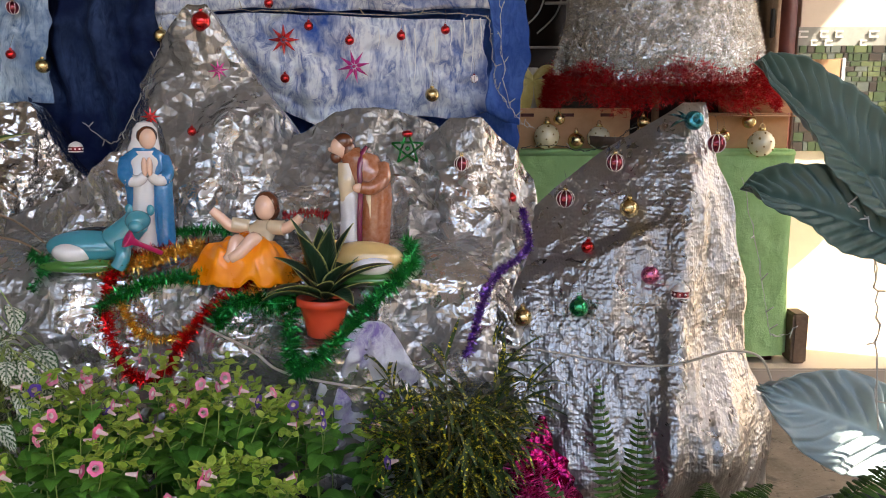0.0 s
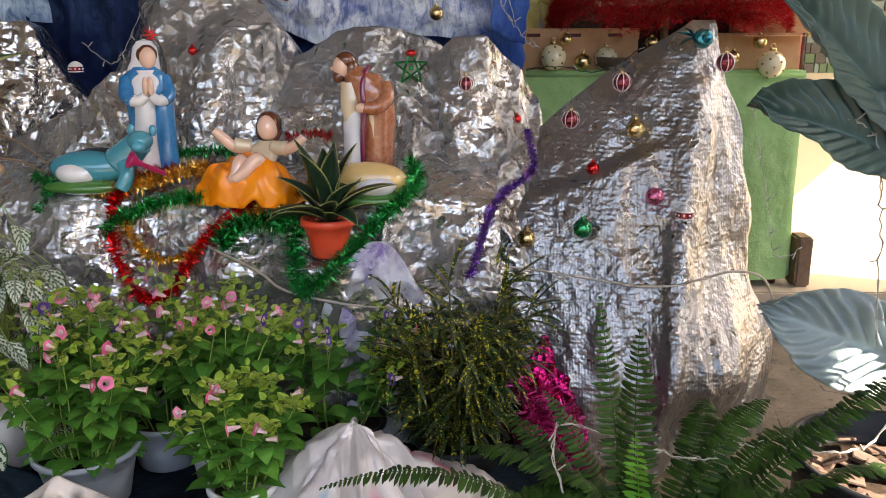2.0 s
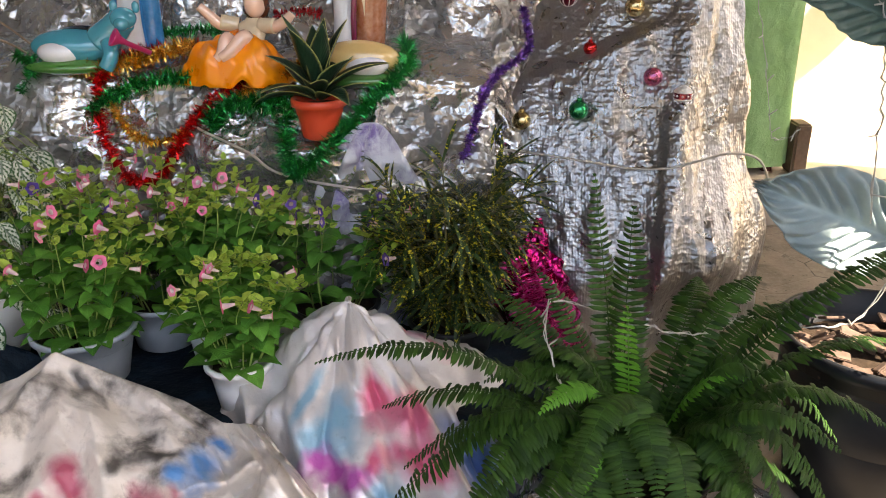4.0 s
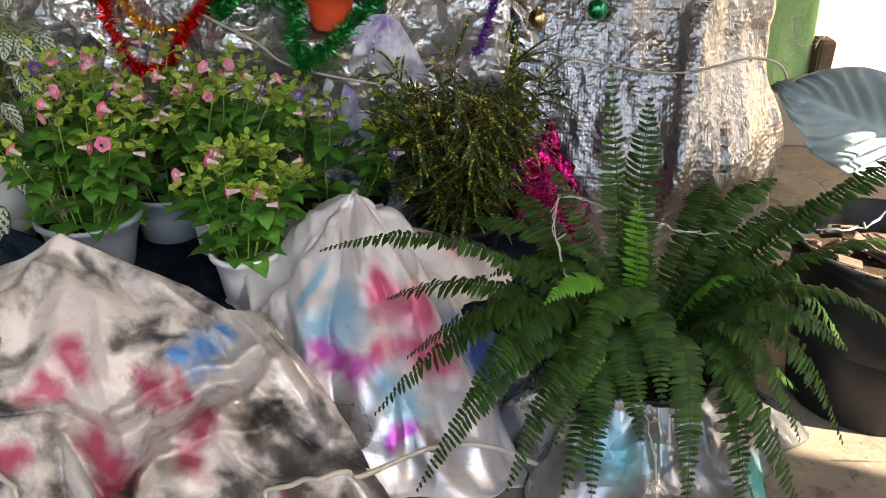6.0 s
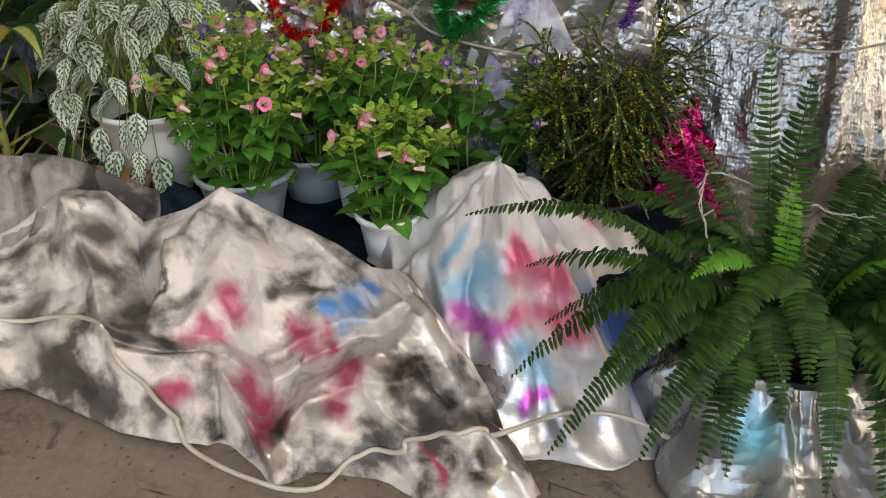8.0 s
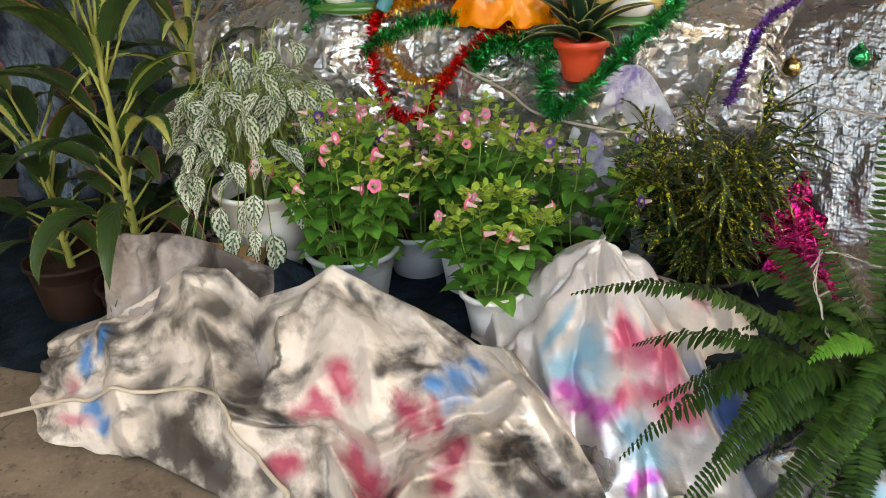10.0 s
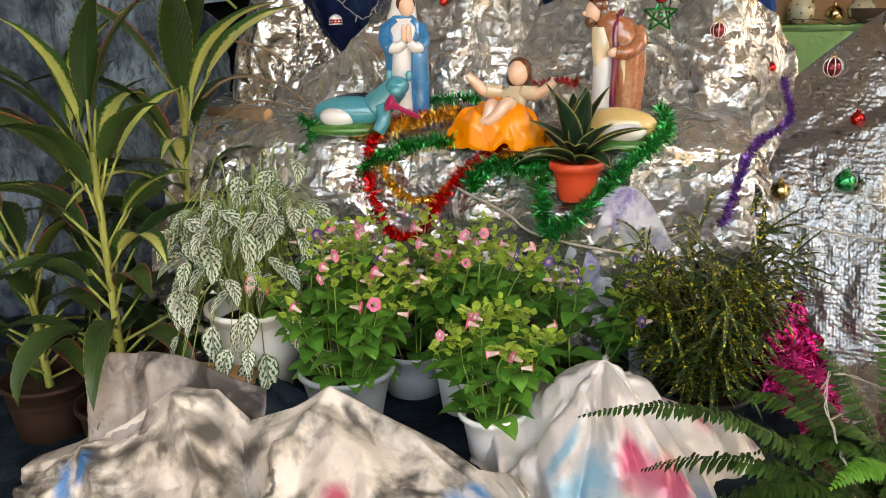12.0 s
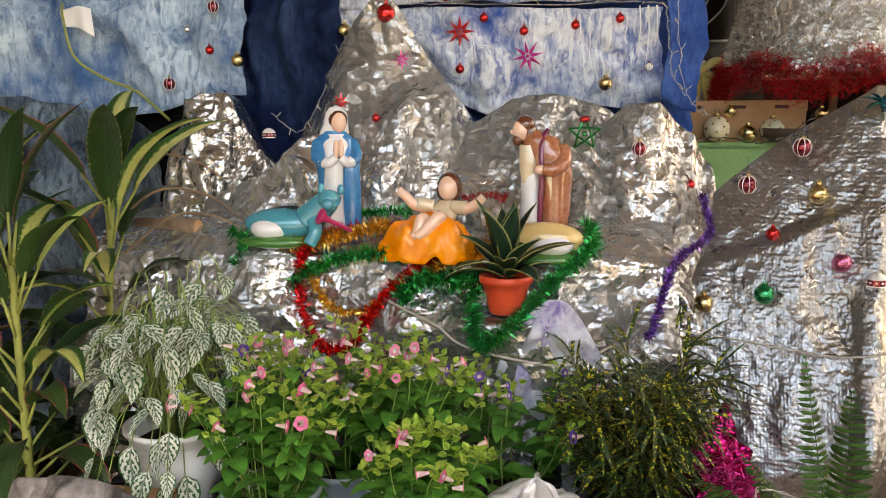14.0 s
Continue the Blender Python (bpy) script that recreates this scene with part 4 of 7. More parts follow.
def tarp_at(u, v):
    """u along the sheet, v from behind its crest (0) over it (0.08) to the floor (1)."""
    tx = hermite(CREST_AT, (-1.50, -1.38, -1.20, -1.07, -0.97, -0.90, -0.80, -0.715, -0.55, -0.41, -0.33), u)
    tz = hermite(CREST_AT, (0.10, 0.15, 0.25, 0.345, 0.35, 0.285, 0.325, 0.378, 0.30, 0.24, 0.25), u)
    ty = 1.36 - 0.05 * max(0.0, (u - 0.8) / 0.2)
    bx = hermite(FOOT_AT, (-1.42, -1.34, -1.19, -1.08, -0.97, -0.83, -0.72, -0.62, -0.50, -0.44, -0.32, -0.22, -0.11, -0.04), u)
    by = hermite(FOOT_AT, (1.19, 1.13, 1.11, 1.125, 1.09, 1.04, 1.03, 1.04, 0.95, 1.005, 1.005, 0.94, 0.94, 1.02), u)
    if v < 0.08:
        w = 1 - v / 0.08
        return Vector((tx, ty + 0.06 * w, max(0.02, tz - max(0.0, tz - 0.185) * w)))
    w = (v - 0.08) / 0.92
    x, y, z = tx + (bx - tx) * w, ty + (by - ty) * w, tz * (1 - w) ** 0.9 + 0.02 * math.sin(math.pi * w)
    a, b = u * 1.3, w * 0.5
    h = 0.034 * facet(a * 0.83 + b * 0.7, b * 0.9 - a * 0.42, 0.15, 11.0) + 0.018 * facet(a * 0.6 - b * 1.0, a * 0.7 + b * 0.6, 0.085, 19.0)
    h += 0.006 * facet(a - 0.5 * b, b + 0.3 * a, 0.035, 23.0) + crumple((a, 0.6, b), 0.03, 0.0016, 17.0)
    h = h * smooth01(w * 8 + 0.15) + 2.0 * fold_height(a, b) * min(1.0, 0.3 + w * 6)
    return Vector((x + 0.1 * h, y - 0.65 * h, max(0.006 + 0.004 * noise.noise(Vector((x, y, z)) * 20), z + 0.75 * h)))


TARP = tarp_paint("painted_tarp", (0.52, 0.475, 0.43), (0.70, 0.655, 0.60), 0.95, [
    (BLACKP, [(0.855, 0.19, 0.02, 0.022, 0), (0.94, 0.162, 0.075, 0.014, -20), (0.47, 0.11, 0.04, 0.055, 30), (0.50, 0.20, 0.06, 0.03, -15), (0.60, 0.318, 0.06, 0.018, 10), (0.63, 0.45, 0.018, 0.05, 0),
              (1.20, 0.30, 0.05, 0.022, 35), (1.255, 0.36, 0.05, 0.022, 45), (1.14, 0.33, 0.035, 0.02, 20), (0.36, 0.34, 0.035, 0.07, 20), (0.42, 0.42, 0.05, 0.04, 0), (0.50, 0.46, 0.05, 0.035, 0)]),
    (BLACKP, [(0.57, 0.10, 0.035, 0.04, 0), (0.57, 0.255, 0.025, 0.05, 0), (0.30, 0.145, 0.04, 0.035, 0), (0.47, 0.03, 0.045, 0.025, 0), (0.78, 0.03, 0.03, 0.02, 20), (0.62, 0.22, 0.006, 0.09, 8)]),
    (MAGENTA, [(0.75, 0.258, 0.042, 0.034, -20), (0.715, 0.318, 0.05, 0.018, 0), (0.91, 0.268, 0.034, 0.042, 10), (0.965, 0.265, 0.016, 0.03, 0), (0.785, 0.372, 0.036, 0.04, 40), (0.815, 0.42, 0.02, 0.04, 10),
               (1.015, 0.345, 0.045, 0.028, -30), (0.975, 0.398, 0.030, 0.030, 0), (0.655, 0.41, 0.030, 0.035, 35), (1.144, 0.412, 0.010, 0.030, 0)]),
    (BLUE, [(1.05, 0.158, 0.055, 0.04, -30), (1.14, 0.085, 0.035, 0.025, -30), (0.985, 0.205, 0.035, 0.03, 0), (0.17, 0.19, 0.025, 0.06, -10), (0.235, 0.37, 0.030, 0.045, 0), (0.26, 0.43, 0.03, 0.03, 0), (0.225, 0.165, 0.018, 0.04, 10)]),
    ((0.50, 0.20, 0.26), [(0.18, 0.42, 0.05, 0.03, 0), (0.12, 0.30, 0.04, 0.05, 0)])],
    [(1.10, 0.27, 0.16, 0.045, -35), (0.93, 0.40, 0.06, 0.045, 0), (1.27, 0.16, 0.025, 0.14, 0), (1.25, 0.44, 0.05, 0.05, 0), (0.84, 0.44, 0.05, 0.05, 0)], 0.42, cover=0.035)
thicken(solid("painted_tarp", Shape().grid(tarp_at, 320, 150), TARP, "crumpled beige and silver tarp sprayed with black, magenta and blue", "tarp"), 0.002)

FOIL_CONE = tarp_paint("painted_foil", (0.50, 0.475, 0.46), (0.66, 0.64, 0.63), 0.0, [
    ((0.60, 0.06, 0.17), CONE_PINK), ((0.17, 0.38, 0.52), CONE_SKY), ((0.42, 0.03, 0.34), CONE_VIOLET), ((0.02, 0.13, 0.48), [(0.715, 0.36, 0.06, 0.08, 0)])],
    [(0.45, 0.40, 0.09, 0.10, 0), (0.30, 0.32, 0.06, 0.09, 0), (0.55, 0.44, 0.08, 0.05, 0)], 0.33, (1.0, 0.5), 0.0, 0.0, 0.22)


def foil_cone(u, v):
    a = radians(150 + 260 * u)
    r = 0.04 * min(1.0, v * 9) + (0.41 + 0.06 * math.sin(u * 23) + 0.02 * math.sin(u * 51 + 1)) * v
    pleat = math.sin(u * 44 + 1.5 * math.sin(u * 9)) * 0.011 * min(1.0, v * 5) * (1 - 0.5 * v)
    r += pleat
    x, y = -0.182 + math.cos(a) * r * (0.85 if math.cos(a) < 0 else 0.95), 1.51 + math.sin(a) * r
    z = 0.42 * (1 - v) ** 0.95
    h = crumple((x, y, z), 0.16, 0.050, 21.0) + crumple((x, y, z), 0.07, 0.016, 27.0)
    return (x + 0.4 * h * math.cos(a), y + h * math.sin(a), max(0.006, z + 0.6 * h * min(1, v * 6)))


thicken(solid("foil_sheet", Shape().grid(foil_cone, 170, 100), FOIL_CONE, "peaked pale foil sheet sprayed with pink, teal and violet", "foil sheet"), 0.002)


# ---- plant materials ----
TORENIA = leafy("torenia_leaf", (0.055, 0.20, 0.026), (0.14, 0.36, 0.05), rough=0.5, thin=0.2, scale=50)
LIME_BUD = leafy("torenia_bud", (0.32, 0.52, 0.06), (0.52, 0.66, 0.13), rough=0.5, thin=0.3, scale=60)
PETAL_PINK = leafy("petal_pink", (0.85, 0.16, 0.36), (0.9, 0.32, 0.48), rough=0.6, thin=0.3, scale=60)
PETAL_WHITE = leafy("petal_white", (0.80, 0.56, 0.60), (0.85, 0.70, 0.70), rough=0.6, thin=0.3, scale=60)
PETAL_VIOLET = leafy("petal_violet", (0.10, 0.05, 0.32), (0.20, 0.12, 0.45), rough=0.6, thin=0.3, scale=60)
CROTON = leafy("croton_leaf", (0.014, 0.036, 0.011), (0.032, 0.068, 0.018), spots=150.0, spot_colour=(0.58, 0.50, 0.035), rough=0.35, thin=0.12, scale=40)
FERN = leafy("fern_leaf", (0.013, 0.040, 0.007), (0.042, 0.105, 0.015), rough=0.5, thin=0.06, scale=30, gloss=0.18)
FERN_YOUNG = leafy("fern_young", (0.10, 0.32, 0.03), (0.16, 0.42, 0.05), rough=0.45, thin=0.35, scale=30)
CORDYLINE = leafy("cordyline_leaf", (0.014, 0.038, 0.012), (0.034, 0.072, 0.020), edge=(0.40, 0.38, 0.10), edge_at=0.50, rough=0.36, thin=0.15, scale=14)
CORDYLINE_RED = leafy("cordyline_red", (0.022, 0.058, 0.016), (0.07, 0.11, 0.025), edge=(0.50, 0.05, 0.10), edge_at=0.46, rough=0.36, thin=0.15, scale=14)
CORDYLINE_LIME = leafy("cordyline_lime", (0.52, 0.60, 0.15), (0.68, 0.66, 0.26), edge=(0.04, 0.11, 0.025), edge_at=0.24, rough=0.4, thin=0.3, scale=14)
VARIEGATED = leafy("variegated_leaf", (0.70, 0.75, 0.62), (0.80, 0.83, 0.74), vein=(0.035, 0.11, 0.03), rough=0.5, thin=0.25, scale=30)
SANSEVIERIA = leafy("sansevieria_leaf", (0.009, 0.030, 0.015), (0.018, 0.05, 0.025), edge=(0.36, 0.35, 0.11), edge_at=0.45, rough=0.35, thin=0.05, scale=30)
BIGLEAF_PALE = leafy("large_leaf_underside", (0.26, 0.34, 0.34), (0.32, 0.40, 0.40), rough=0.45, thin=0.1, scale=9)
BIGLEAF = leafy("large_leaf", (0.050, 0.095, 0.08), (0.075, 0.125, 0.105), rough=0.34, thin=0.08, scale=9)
RP = random.Random(11)


def pot(parent, r_top, r_bot, h, mat, label, soil=True, rim=0.008, lip=0.014):
    prof = [(0.001, 0.0), (r_bot * 0.9, 0.0), (r_bot, 0.004), (r_bot + (r_top - r_bot) * 0.5, h * 0.5), (r_top, h - lip), (r_top + rim, h - lip + 0.002), (r_top + rim, h - 0.002),
            (r_top + rim * 0.4, h), (r_top - 0.003, h - 0.003), (r_top - 0.006, h * 0.7), (r_bot * 0.9, 0.01), (0.001, 0.01)]
    part("pot", Shape().lathe(prof, 36), mat, parent, label)
    if soil:
        sh = Shape()

        def top(u, v):
            a, r = 2 * math.pi * u, (r_top - 0.008) * max(v, 0.01)
            return (r * math.cos(a), r * math.sin(a), h * 0.8 + 0.006 * noise.noise(Vector((r * math.cos(a) * 60, r * math.sin(a) * 60, h))))
        part("soil", sh.grid(top, 28, 8, 0, True), SOIL, parent, "dark crumbly potting soil")


# torenia flowers: one mesh for each colour
def bloom(lip):
    sh = Shape()

    def at(u, v):
        a = 2 * math.pi * u
        z = 0.026 * min(1.0, v / 0.7)
        r = 0.003 + 0.004 * min(1.0, v / 0.7)
        if v > 0.7:
            w = (v - 0.7) / 0.3
            r += (0.0075 + 0.003 * abs(math.sin(2.5 * a))) * w
            z += 0.006 * w - 0.004 * w * w
        return (r * math.cos(a), r * math.sin(a), z)
    sh.grid(at, 20, 10, 0, True)
    for k in range(len(sh.mi)):
        sh.mi[k] = 1 if k >= 20 * 7 else 0
    return sh.mesh("flower", [PETAL_WHITE, lip])


BLOOMS = [bloom(PETAL_PINK), bloom(PETAL_PINK), bloom(PETAL_VIOLET)]


def torenia(at, spread, height, stems, flowers, violet, label, r_top, r_bot, h, mat, pot_label, seed, lean=(0, 0), leaf=0.050):
    """A bushy potted torenia: stems with paired leaves, pale buds and trumpet flowers."""
    r = random.Random(seed)
    plant = thing("flower_pot_plant", at, label, "potted plant", "potted torenias")
    pot(plant, r_top, r_bot, h, mat, pot_label)
    st, lv, bd = Shape(), Shape(), Shape()
    tips = []
    for k in range(stems):
        az = 360 * k / stems * 2.4 + r.uniform(-25, 25)
        out = spread * math.sqrt(r.uniform(0.04, 1.0))
        a = radians(az)
        hh = height * r.uniform(0.72, 1.0) * (1.0 - 0.25 * (out / spread) ** 2)
        p0 = Vector((r_top * 0.5 * math.cos(a), r_top * 0.5 * math.sin(a), h * 0.8))
        p3 = Vector((out * math.cos(a) + lean[0], out * math.sin(a) * 0.8 + lean[1], h * 0.8 + hh))
        p1 = p0.lerp(p3, 0.35) + Vector((0, 0, 0.03)) + Vector((math.cos(a), math.sin(a), 0)) * 0.015
        pts = spline([p0, p1, p0.lerp(p3, 0.7) + Vector((r.uniform(-.015, .015), r.uniform(-.015, .015), 0.012)), p3], 5)
        st.tube(pts, lambda t: 0.0018 - 0.0008 * t, 5)
        n = len(pts)
        for j in range(1, n, 2):
            t = j / n
            size = leaf * (1.2 - 0.65 * t) * r.uniform(0.8, 1.2)
            for s in (0, 180):
                la = az + 90 * (j // 2 % 2) + s + r.uniform(-25, 25)
                if t < 0.30 and r.random() < 0.6:
                    continue
                if t < 0.80:
                    lv.leaf(pts[j], la, r.uniform(5, 35), size * 1.2, size * 0.9, r.uniform(40, 80), "ovate", 5, 1, 0.25)
                else:
                    bd.leaf(pts[j], la, r.uniform(20, 60), size * 0.95, size * 0.6, 50, "ovate", 4, 1, 0.3)
        for b in range(r.randint(3, 5)):
            ba, be = r.uniform(0, 360), r.uniform(0, 70)
            q = pts[-1 - b % 4] + Vector((math.cos(radians(ba)) * 0.022, math.sin(radians(ba)) * 0.022, 0.012 * r.uniform(0, 1.4)))
            st.tube([pts[-1 - b % 4], q], 0.0008, 4)
            bd.leaf(q, ba, be, 0.020, 0.012, 20, "ovate", 4, 1, 0.8)
            bd.leaf(q, ba, be, 0.020, 0.012, 20, "ovate", 4, 1, 0.8, 180)
        tips.append((pts[-1], az))
    tagged(part("stalk", st, STEM, plant), kind="stuff")
    tagged(part("leaf_mass", lv, TORENIA, plant, "mid-green serrated leaves"), kind="stuff")
    tagged(part("bud_mass", bd, LIME_BUD, plant, "pale lime flower buds"), kind="stuff")
    tips.sort(key=lambda q: q[0].y - q[0].z * 0.6)
    for k in range(flowers):
        p, az = tips[k % len(tips)]
        me = BLOOMS[2] if r.random() < violet else BLOOMS[k % 2]
        fl = part("flower", me, None, plant)
        to = radians(r.uniform(200, 340))
        fl.rotation_euler = (radians(r.uniform(55, 105)), 0, radians(r.choice((-1, 1)) * r.uniform(25, 115)))
        s = r.uniform(0.62, 0.92)
        fl.scale = (s, s, s)
        fl.location = p + Vector((math.cos(to) * 0.02 + r.uniform(-.02, .02), math.sin(to) * 0.02, 0.012 + r.uniform(-0.03, 0.02)))
    return plant


torenia((-0.775, 1.60, 0.185), 0.20, 0.37, 36, 24, 0.08, "bushy torenia with pink flowers in a wide grey plastic pot", 0.105, 0.08, 0.13, PLASTIC_GREY, "wide grey plastic pot", 3, (0.0, 0.0))
torenia((-0.412, 1.50, 0.185), 0.135, 0.255, 20, 8, 0.0, "compact torenia with pink flowers in a small white plastic pot", 0.066, 0.050, 0.105, PLASTIC_WHITE, "small white plastic pot", 5)
torenia((-0.505, 1.70, 0.185), 0.15, 0.36, 22, 13, 0.1, "taller torenia with pink flowers in a white ribbed pot", 0.085, 0.065, 0.15, PLASTIC_WHITE, "white plastic pot", 8, (0.05, 0.0))
torenia((-0.245, 1.75, 0.185), 0.17, 0.33, 13, 9, 0.85, "sparse torenia with violet flowers in a black pot", 0.10, 0.08, 0.12, PLASTIC_BLACK, "black plastic pot", 13, (0.02, 0.0))
torenia((-0.66, 1.77, 0.185), 0.16, 0.38, 16, 6, 0.3, "torenia with violet and pink flowers standing behind the grey pot", 0.09, 0.07, 0.12, PLASTIC_GREY, "grey plastic pot", 19)


# croton
def croton(at, label, seed, height, spread, count):
    r = random.Random(seed)
    plant = thing("croton_plant", at, label, "potted plant")
    pot(plant, 0.10, 0.08, 0.14, PLASTIC_BLACK, "black plastic pot")
    st = Shape()
    meshes = [Shape().leaf((0, 0, 0), 0, 0, ln, 0.0095, dr, "strap", 7, 1, 0.2, 0, 0, 0.0, sb).mesh("leaf", CROTON) for ln, dr, sb in ((0.085, 25, 15), (0.10, 40, -20), (0.07, 15, 10), (0.12, 45, 25))]
    nodes = []
    for k in range(26):
        a = radians(137.5 * k)
        out = spread * math.sqrt((k + 0.5) / 26) * 0.75
        p3 = Vector((math.cos(a) * out, math.sin(a) * out, height * r.uniform(0.62, 0.9)))
        pts = spline([(math.cos(a) * 0.02, math.sin(a) * 0.02, 0.11), (math.cos(a) * out * 0.45, math.sin(a) * out * 0.45, height * 0.4), p3], 6)
        st.tube(pts, lambda t: 0.0045 - 0.0028 * t, 5)
        nodes += [(q, math.degrees(a)) for q in pts[4:]]
    tagged(part("stalk", st, STEM_DARK, plant), kind="stuff")
    for k in range(count):
        q, a = nodes[k % len(nodes)]
        lf = part("leaf", meshes[k % 4], None, plant)
        up = r.uniform(-30, 80)
        lf.rotation_euler = (r.uniform(-0.6, 0.6), -radians(up), radians(a + r.uniform(-100, 100)))
        s = r.uniform(0.7, 1.15)
        lf.scale = (s, s, s)
        lf.location = q
    rest = Shape()
    for k in range(900):
        q, a = nodes[(k * 7 + 3) % len(nodes)]
        rest.leaf(q, a + r.uniform(-80, 80), r.uniform(-25, 65), r.uniform(0.07, 0.135), 0.009, r.uniform(10, 60), "strap", 5, 1, 0.2, r.uniform(-40, 40))
    tagged(part("foliage", rest, CROTON, plant), kind="stuff")
    return plant


croton((0.03, 1.76, 0.12), "bushy narrow-leaved croton, dark green speckled yellow", 4, 0.56, 0.24, 298)

solid("brick_support", box((0.3, 0.3, 0.12), (0, 0, 0), 0.008), STEM_BROWN, "dark block under the croton pot", "block", at=(0.03, 1.76, 0), smooth=False)


# ferns
def frond(parent, p0, tip, arch, mat, wide=0.036, sway=0.0, pitch=0.0098):
    """An arching fern frond from p0 to its tip, lifted by arch between them."""
    p0, tip = Vector(p0), Vector(tip)
    side = Vector((-(tip - p0).y, (tip - p0).x, 0))
    side = side.normalized() if side.length > 0.16 else Vector((1, 0, 0))
    ctrl = p0.lerp(tip, 0.42) + Vector((0, 0, arch * 1.7)) + side * sway
    n = int(((ctrl - p0).length + (tip - ctrl).length) * 0.9 / pitch)
    sh, pts = Shape(), []
    for k in range(n + 1):
        t = k / n
        q = p0 * (1 - t) ** 2 + ctrl * (2 * t * (1 - t)) + tip * t * t
        d = ((ctrl - p0) * (1 - t) + (tip - ctrl) * t).normalized()
        pts.append((q, d, t))
    sh.tube([q[0] for q in pts], lambda t: 0.0018 - 0.0012 * t, 5)
    lean = RP.uniform(-0.25, 0.25) if arch > 0.05 else RP.choice((-0.7, 0.7))
    for q, d, t in pts[4:]:
        w = wide * min(1.0, 0.45 + t * 2.4) * min(1.0, (1.015 - t) * 3.6) ** 0.7
        flat = (side - d * side.dot(d)).normalized()
        up = flat.cross(d)
        up = up if up.z > 0 else -up
        flat = (flat + up * lean).normalized()
        up = flat.cross(d) if flat.cross(d).dot(up) > 0 else d.cross(flat)
        for s in (-1, 1):
            out = (flat * s + d * RP.uniform(0.05, 0.30) - up * RP.uniform(-0.08, 0.34)).normalized()
            half = d * (0.0044 * (0.6 + 0.4 * w / wide))
            w2 = w * RP.uniform(0.9, 1.06)
            tip_ = q + out * w2 - up * (w2 * 0.16) + d * 0.002
            i = len(sh.v)
            for p_, k_ in ((q, 0.55), (q + out * w2 * 0.35 + up * w2 * 0.04, 1.0), (q + out * w2 * 0.78 - up * w2 * 0.04, 0.82)):
                sh.v += [tuple(p_ - half * k_), tuple(p_ + up * (0.0014 * k_)), tuple(p_ + half * k_)]
                sh.uv += [(0, t), (0.5, t), (1, t)]
            sh.v.append(tuple(tip_))
            sh.uv.append((0.5, t))
            for r_ in (0, 3):
                sh.f += [(i + r_, i + r_ + 1, i + r_ + 4, i + r_ + 3), (i + r_ + 1, i + r_ + 2, i + r_ + 5, i + r_ + 4)]
            sh.f += [(i + 6, i + 7, i + 9), (i + 7, i + 8, i + 9)]
            sh.mi += [0] * 6
    return part("frond", sh, mat, parent)


FERN_AT = Vector((0.385, 1.27, 0))
fern = thing("fern_plant", FERN_AT, "large sword fern in a pot wrapped in crumpled foil", "potted plant")
pot(fern, 0.115, 0.09, 0.2, PLASTIC_BLACK, "black pot hidden in foil")
FERN_FOIL = foil("fern_wrap_foil", (0.42, 0.44, 0.44), 0.85, 0.24, 0.45, 0.0, [((-0.06, -0.15, 0.10), 0.08, (0.10, 0.40, 0.46)), ((0.20, -0.14, 0.04), 0.08, (0.08, 0.42, 0.40))], 0.7, 0.45, 0.8)


def wrap(u, v):
    a = 2 * math.pi * u
    r = 0.135 + (0.155 + 0.05 * math.sin(3 * a + 0.4) + 0.025 * math.sin(7 * a)) * (1 - v) ** 1.4 + 0.013 * math.sin(13 * a + 2 * math.sin(4 * a)) * (1 - 0.5 * v)
    z = 0.19 * v + 0.008
    x, y = r * math.cos(a), r * math.sin(a)
    h = crumple((x, y, z), 0.14, 0.022, 31.0)
    return (x + h * math.cos(a), y + h * math.sin(a), max(0.004, z + 0.3 * h))


thicken(part("foil_wrap", Shape().grid(wrap, 150, 26, 0, True), FERN_FOIL, fern, "crumpled silver and teal foil wrapping"), 0.002)
FRONDS = [  # tip in the room, arch
    ((-0.216, 1.30, 0.386), 0.15), ((0.289, 1.44, 0.70), 0.0), ((0.347, 1.38, 0.66), 0.02), ((0.94, 1.41, 0.56), 0.19), ((0.80, 1.18, 0.32), 0.17), ((-0.113, 1.15, 0.167), 0.20),
    ((-0.022, 1.10, 0.03), 0.22), ((0.272, 1.05, 0.06), 0.22), ((0.51, 1.02, 0.03), 0.24), ((0.60, 1.08, 0.18), 0.20), ((0.70, 1.14, 0.14), 0.20), ((0.13, 1.05, 0.07), 0.22),
    ((0.40, 1.00, 0.09), 0.22), ((-0.10, 1.34, 0.27), 0.14), ((0.02, 1.45, 0.39), 0.12)]
FRONDS += [
    ((0.12, 1.52, 0.42), 0.10), ((-0.05, 1.22, 0.23), 0.18), ((0.05, 1.12, 0.18), 0.20), ((0.20, 1.08, 0.17), 0.20), ((0.64, 1.30, 0.30), 0.16), ((0.74, 1.28, 0.24), 0.20), ((0.62, 1.46, 0.50), 0.12),
    ((0.72, 1.44, 0.44), 0.14), ((0.52, 1.54, 0.46), 0.10), ((0.20, 1.46, 0.50), 0.06), ((0.33, 1.06, 0.18), 0.18), ((0.62, 1.02, 0.05), 0.20), ((0.86, 1.30, 0.42), 0.16), ((0.10, 1.34, 0.34), 0.12), ((0.55, 1.14, 0.22), 0.16)]
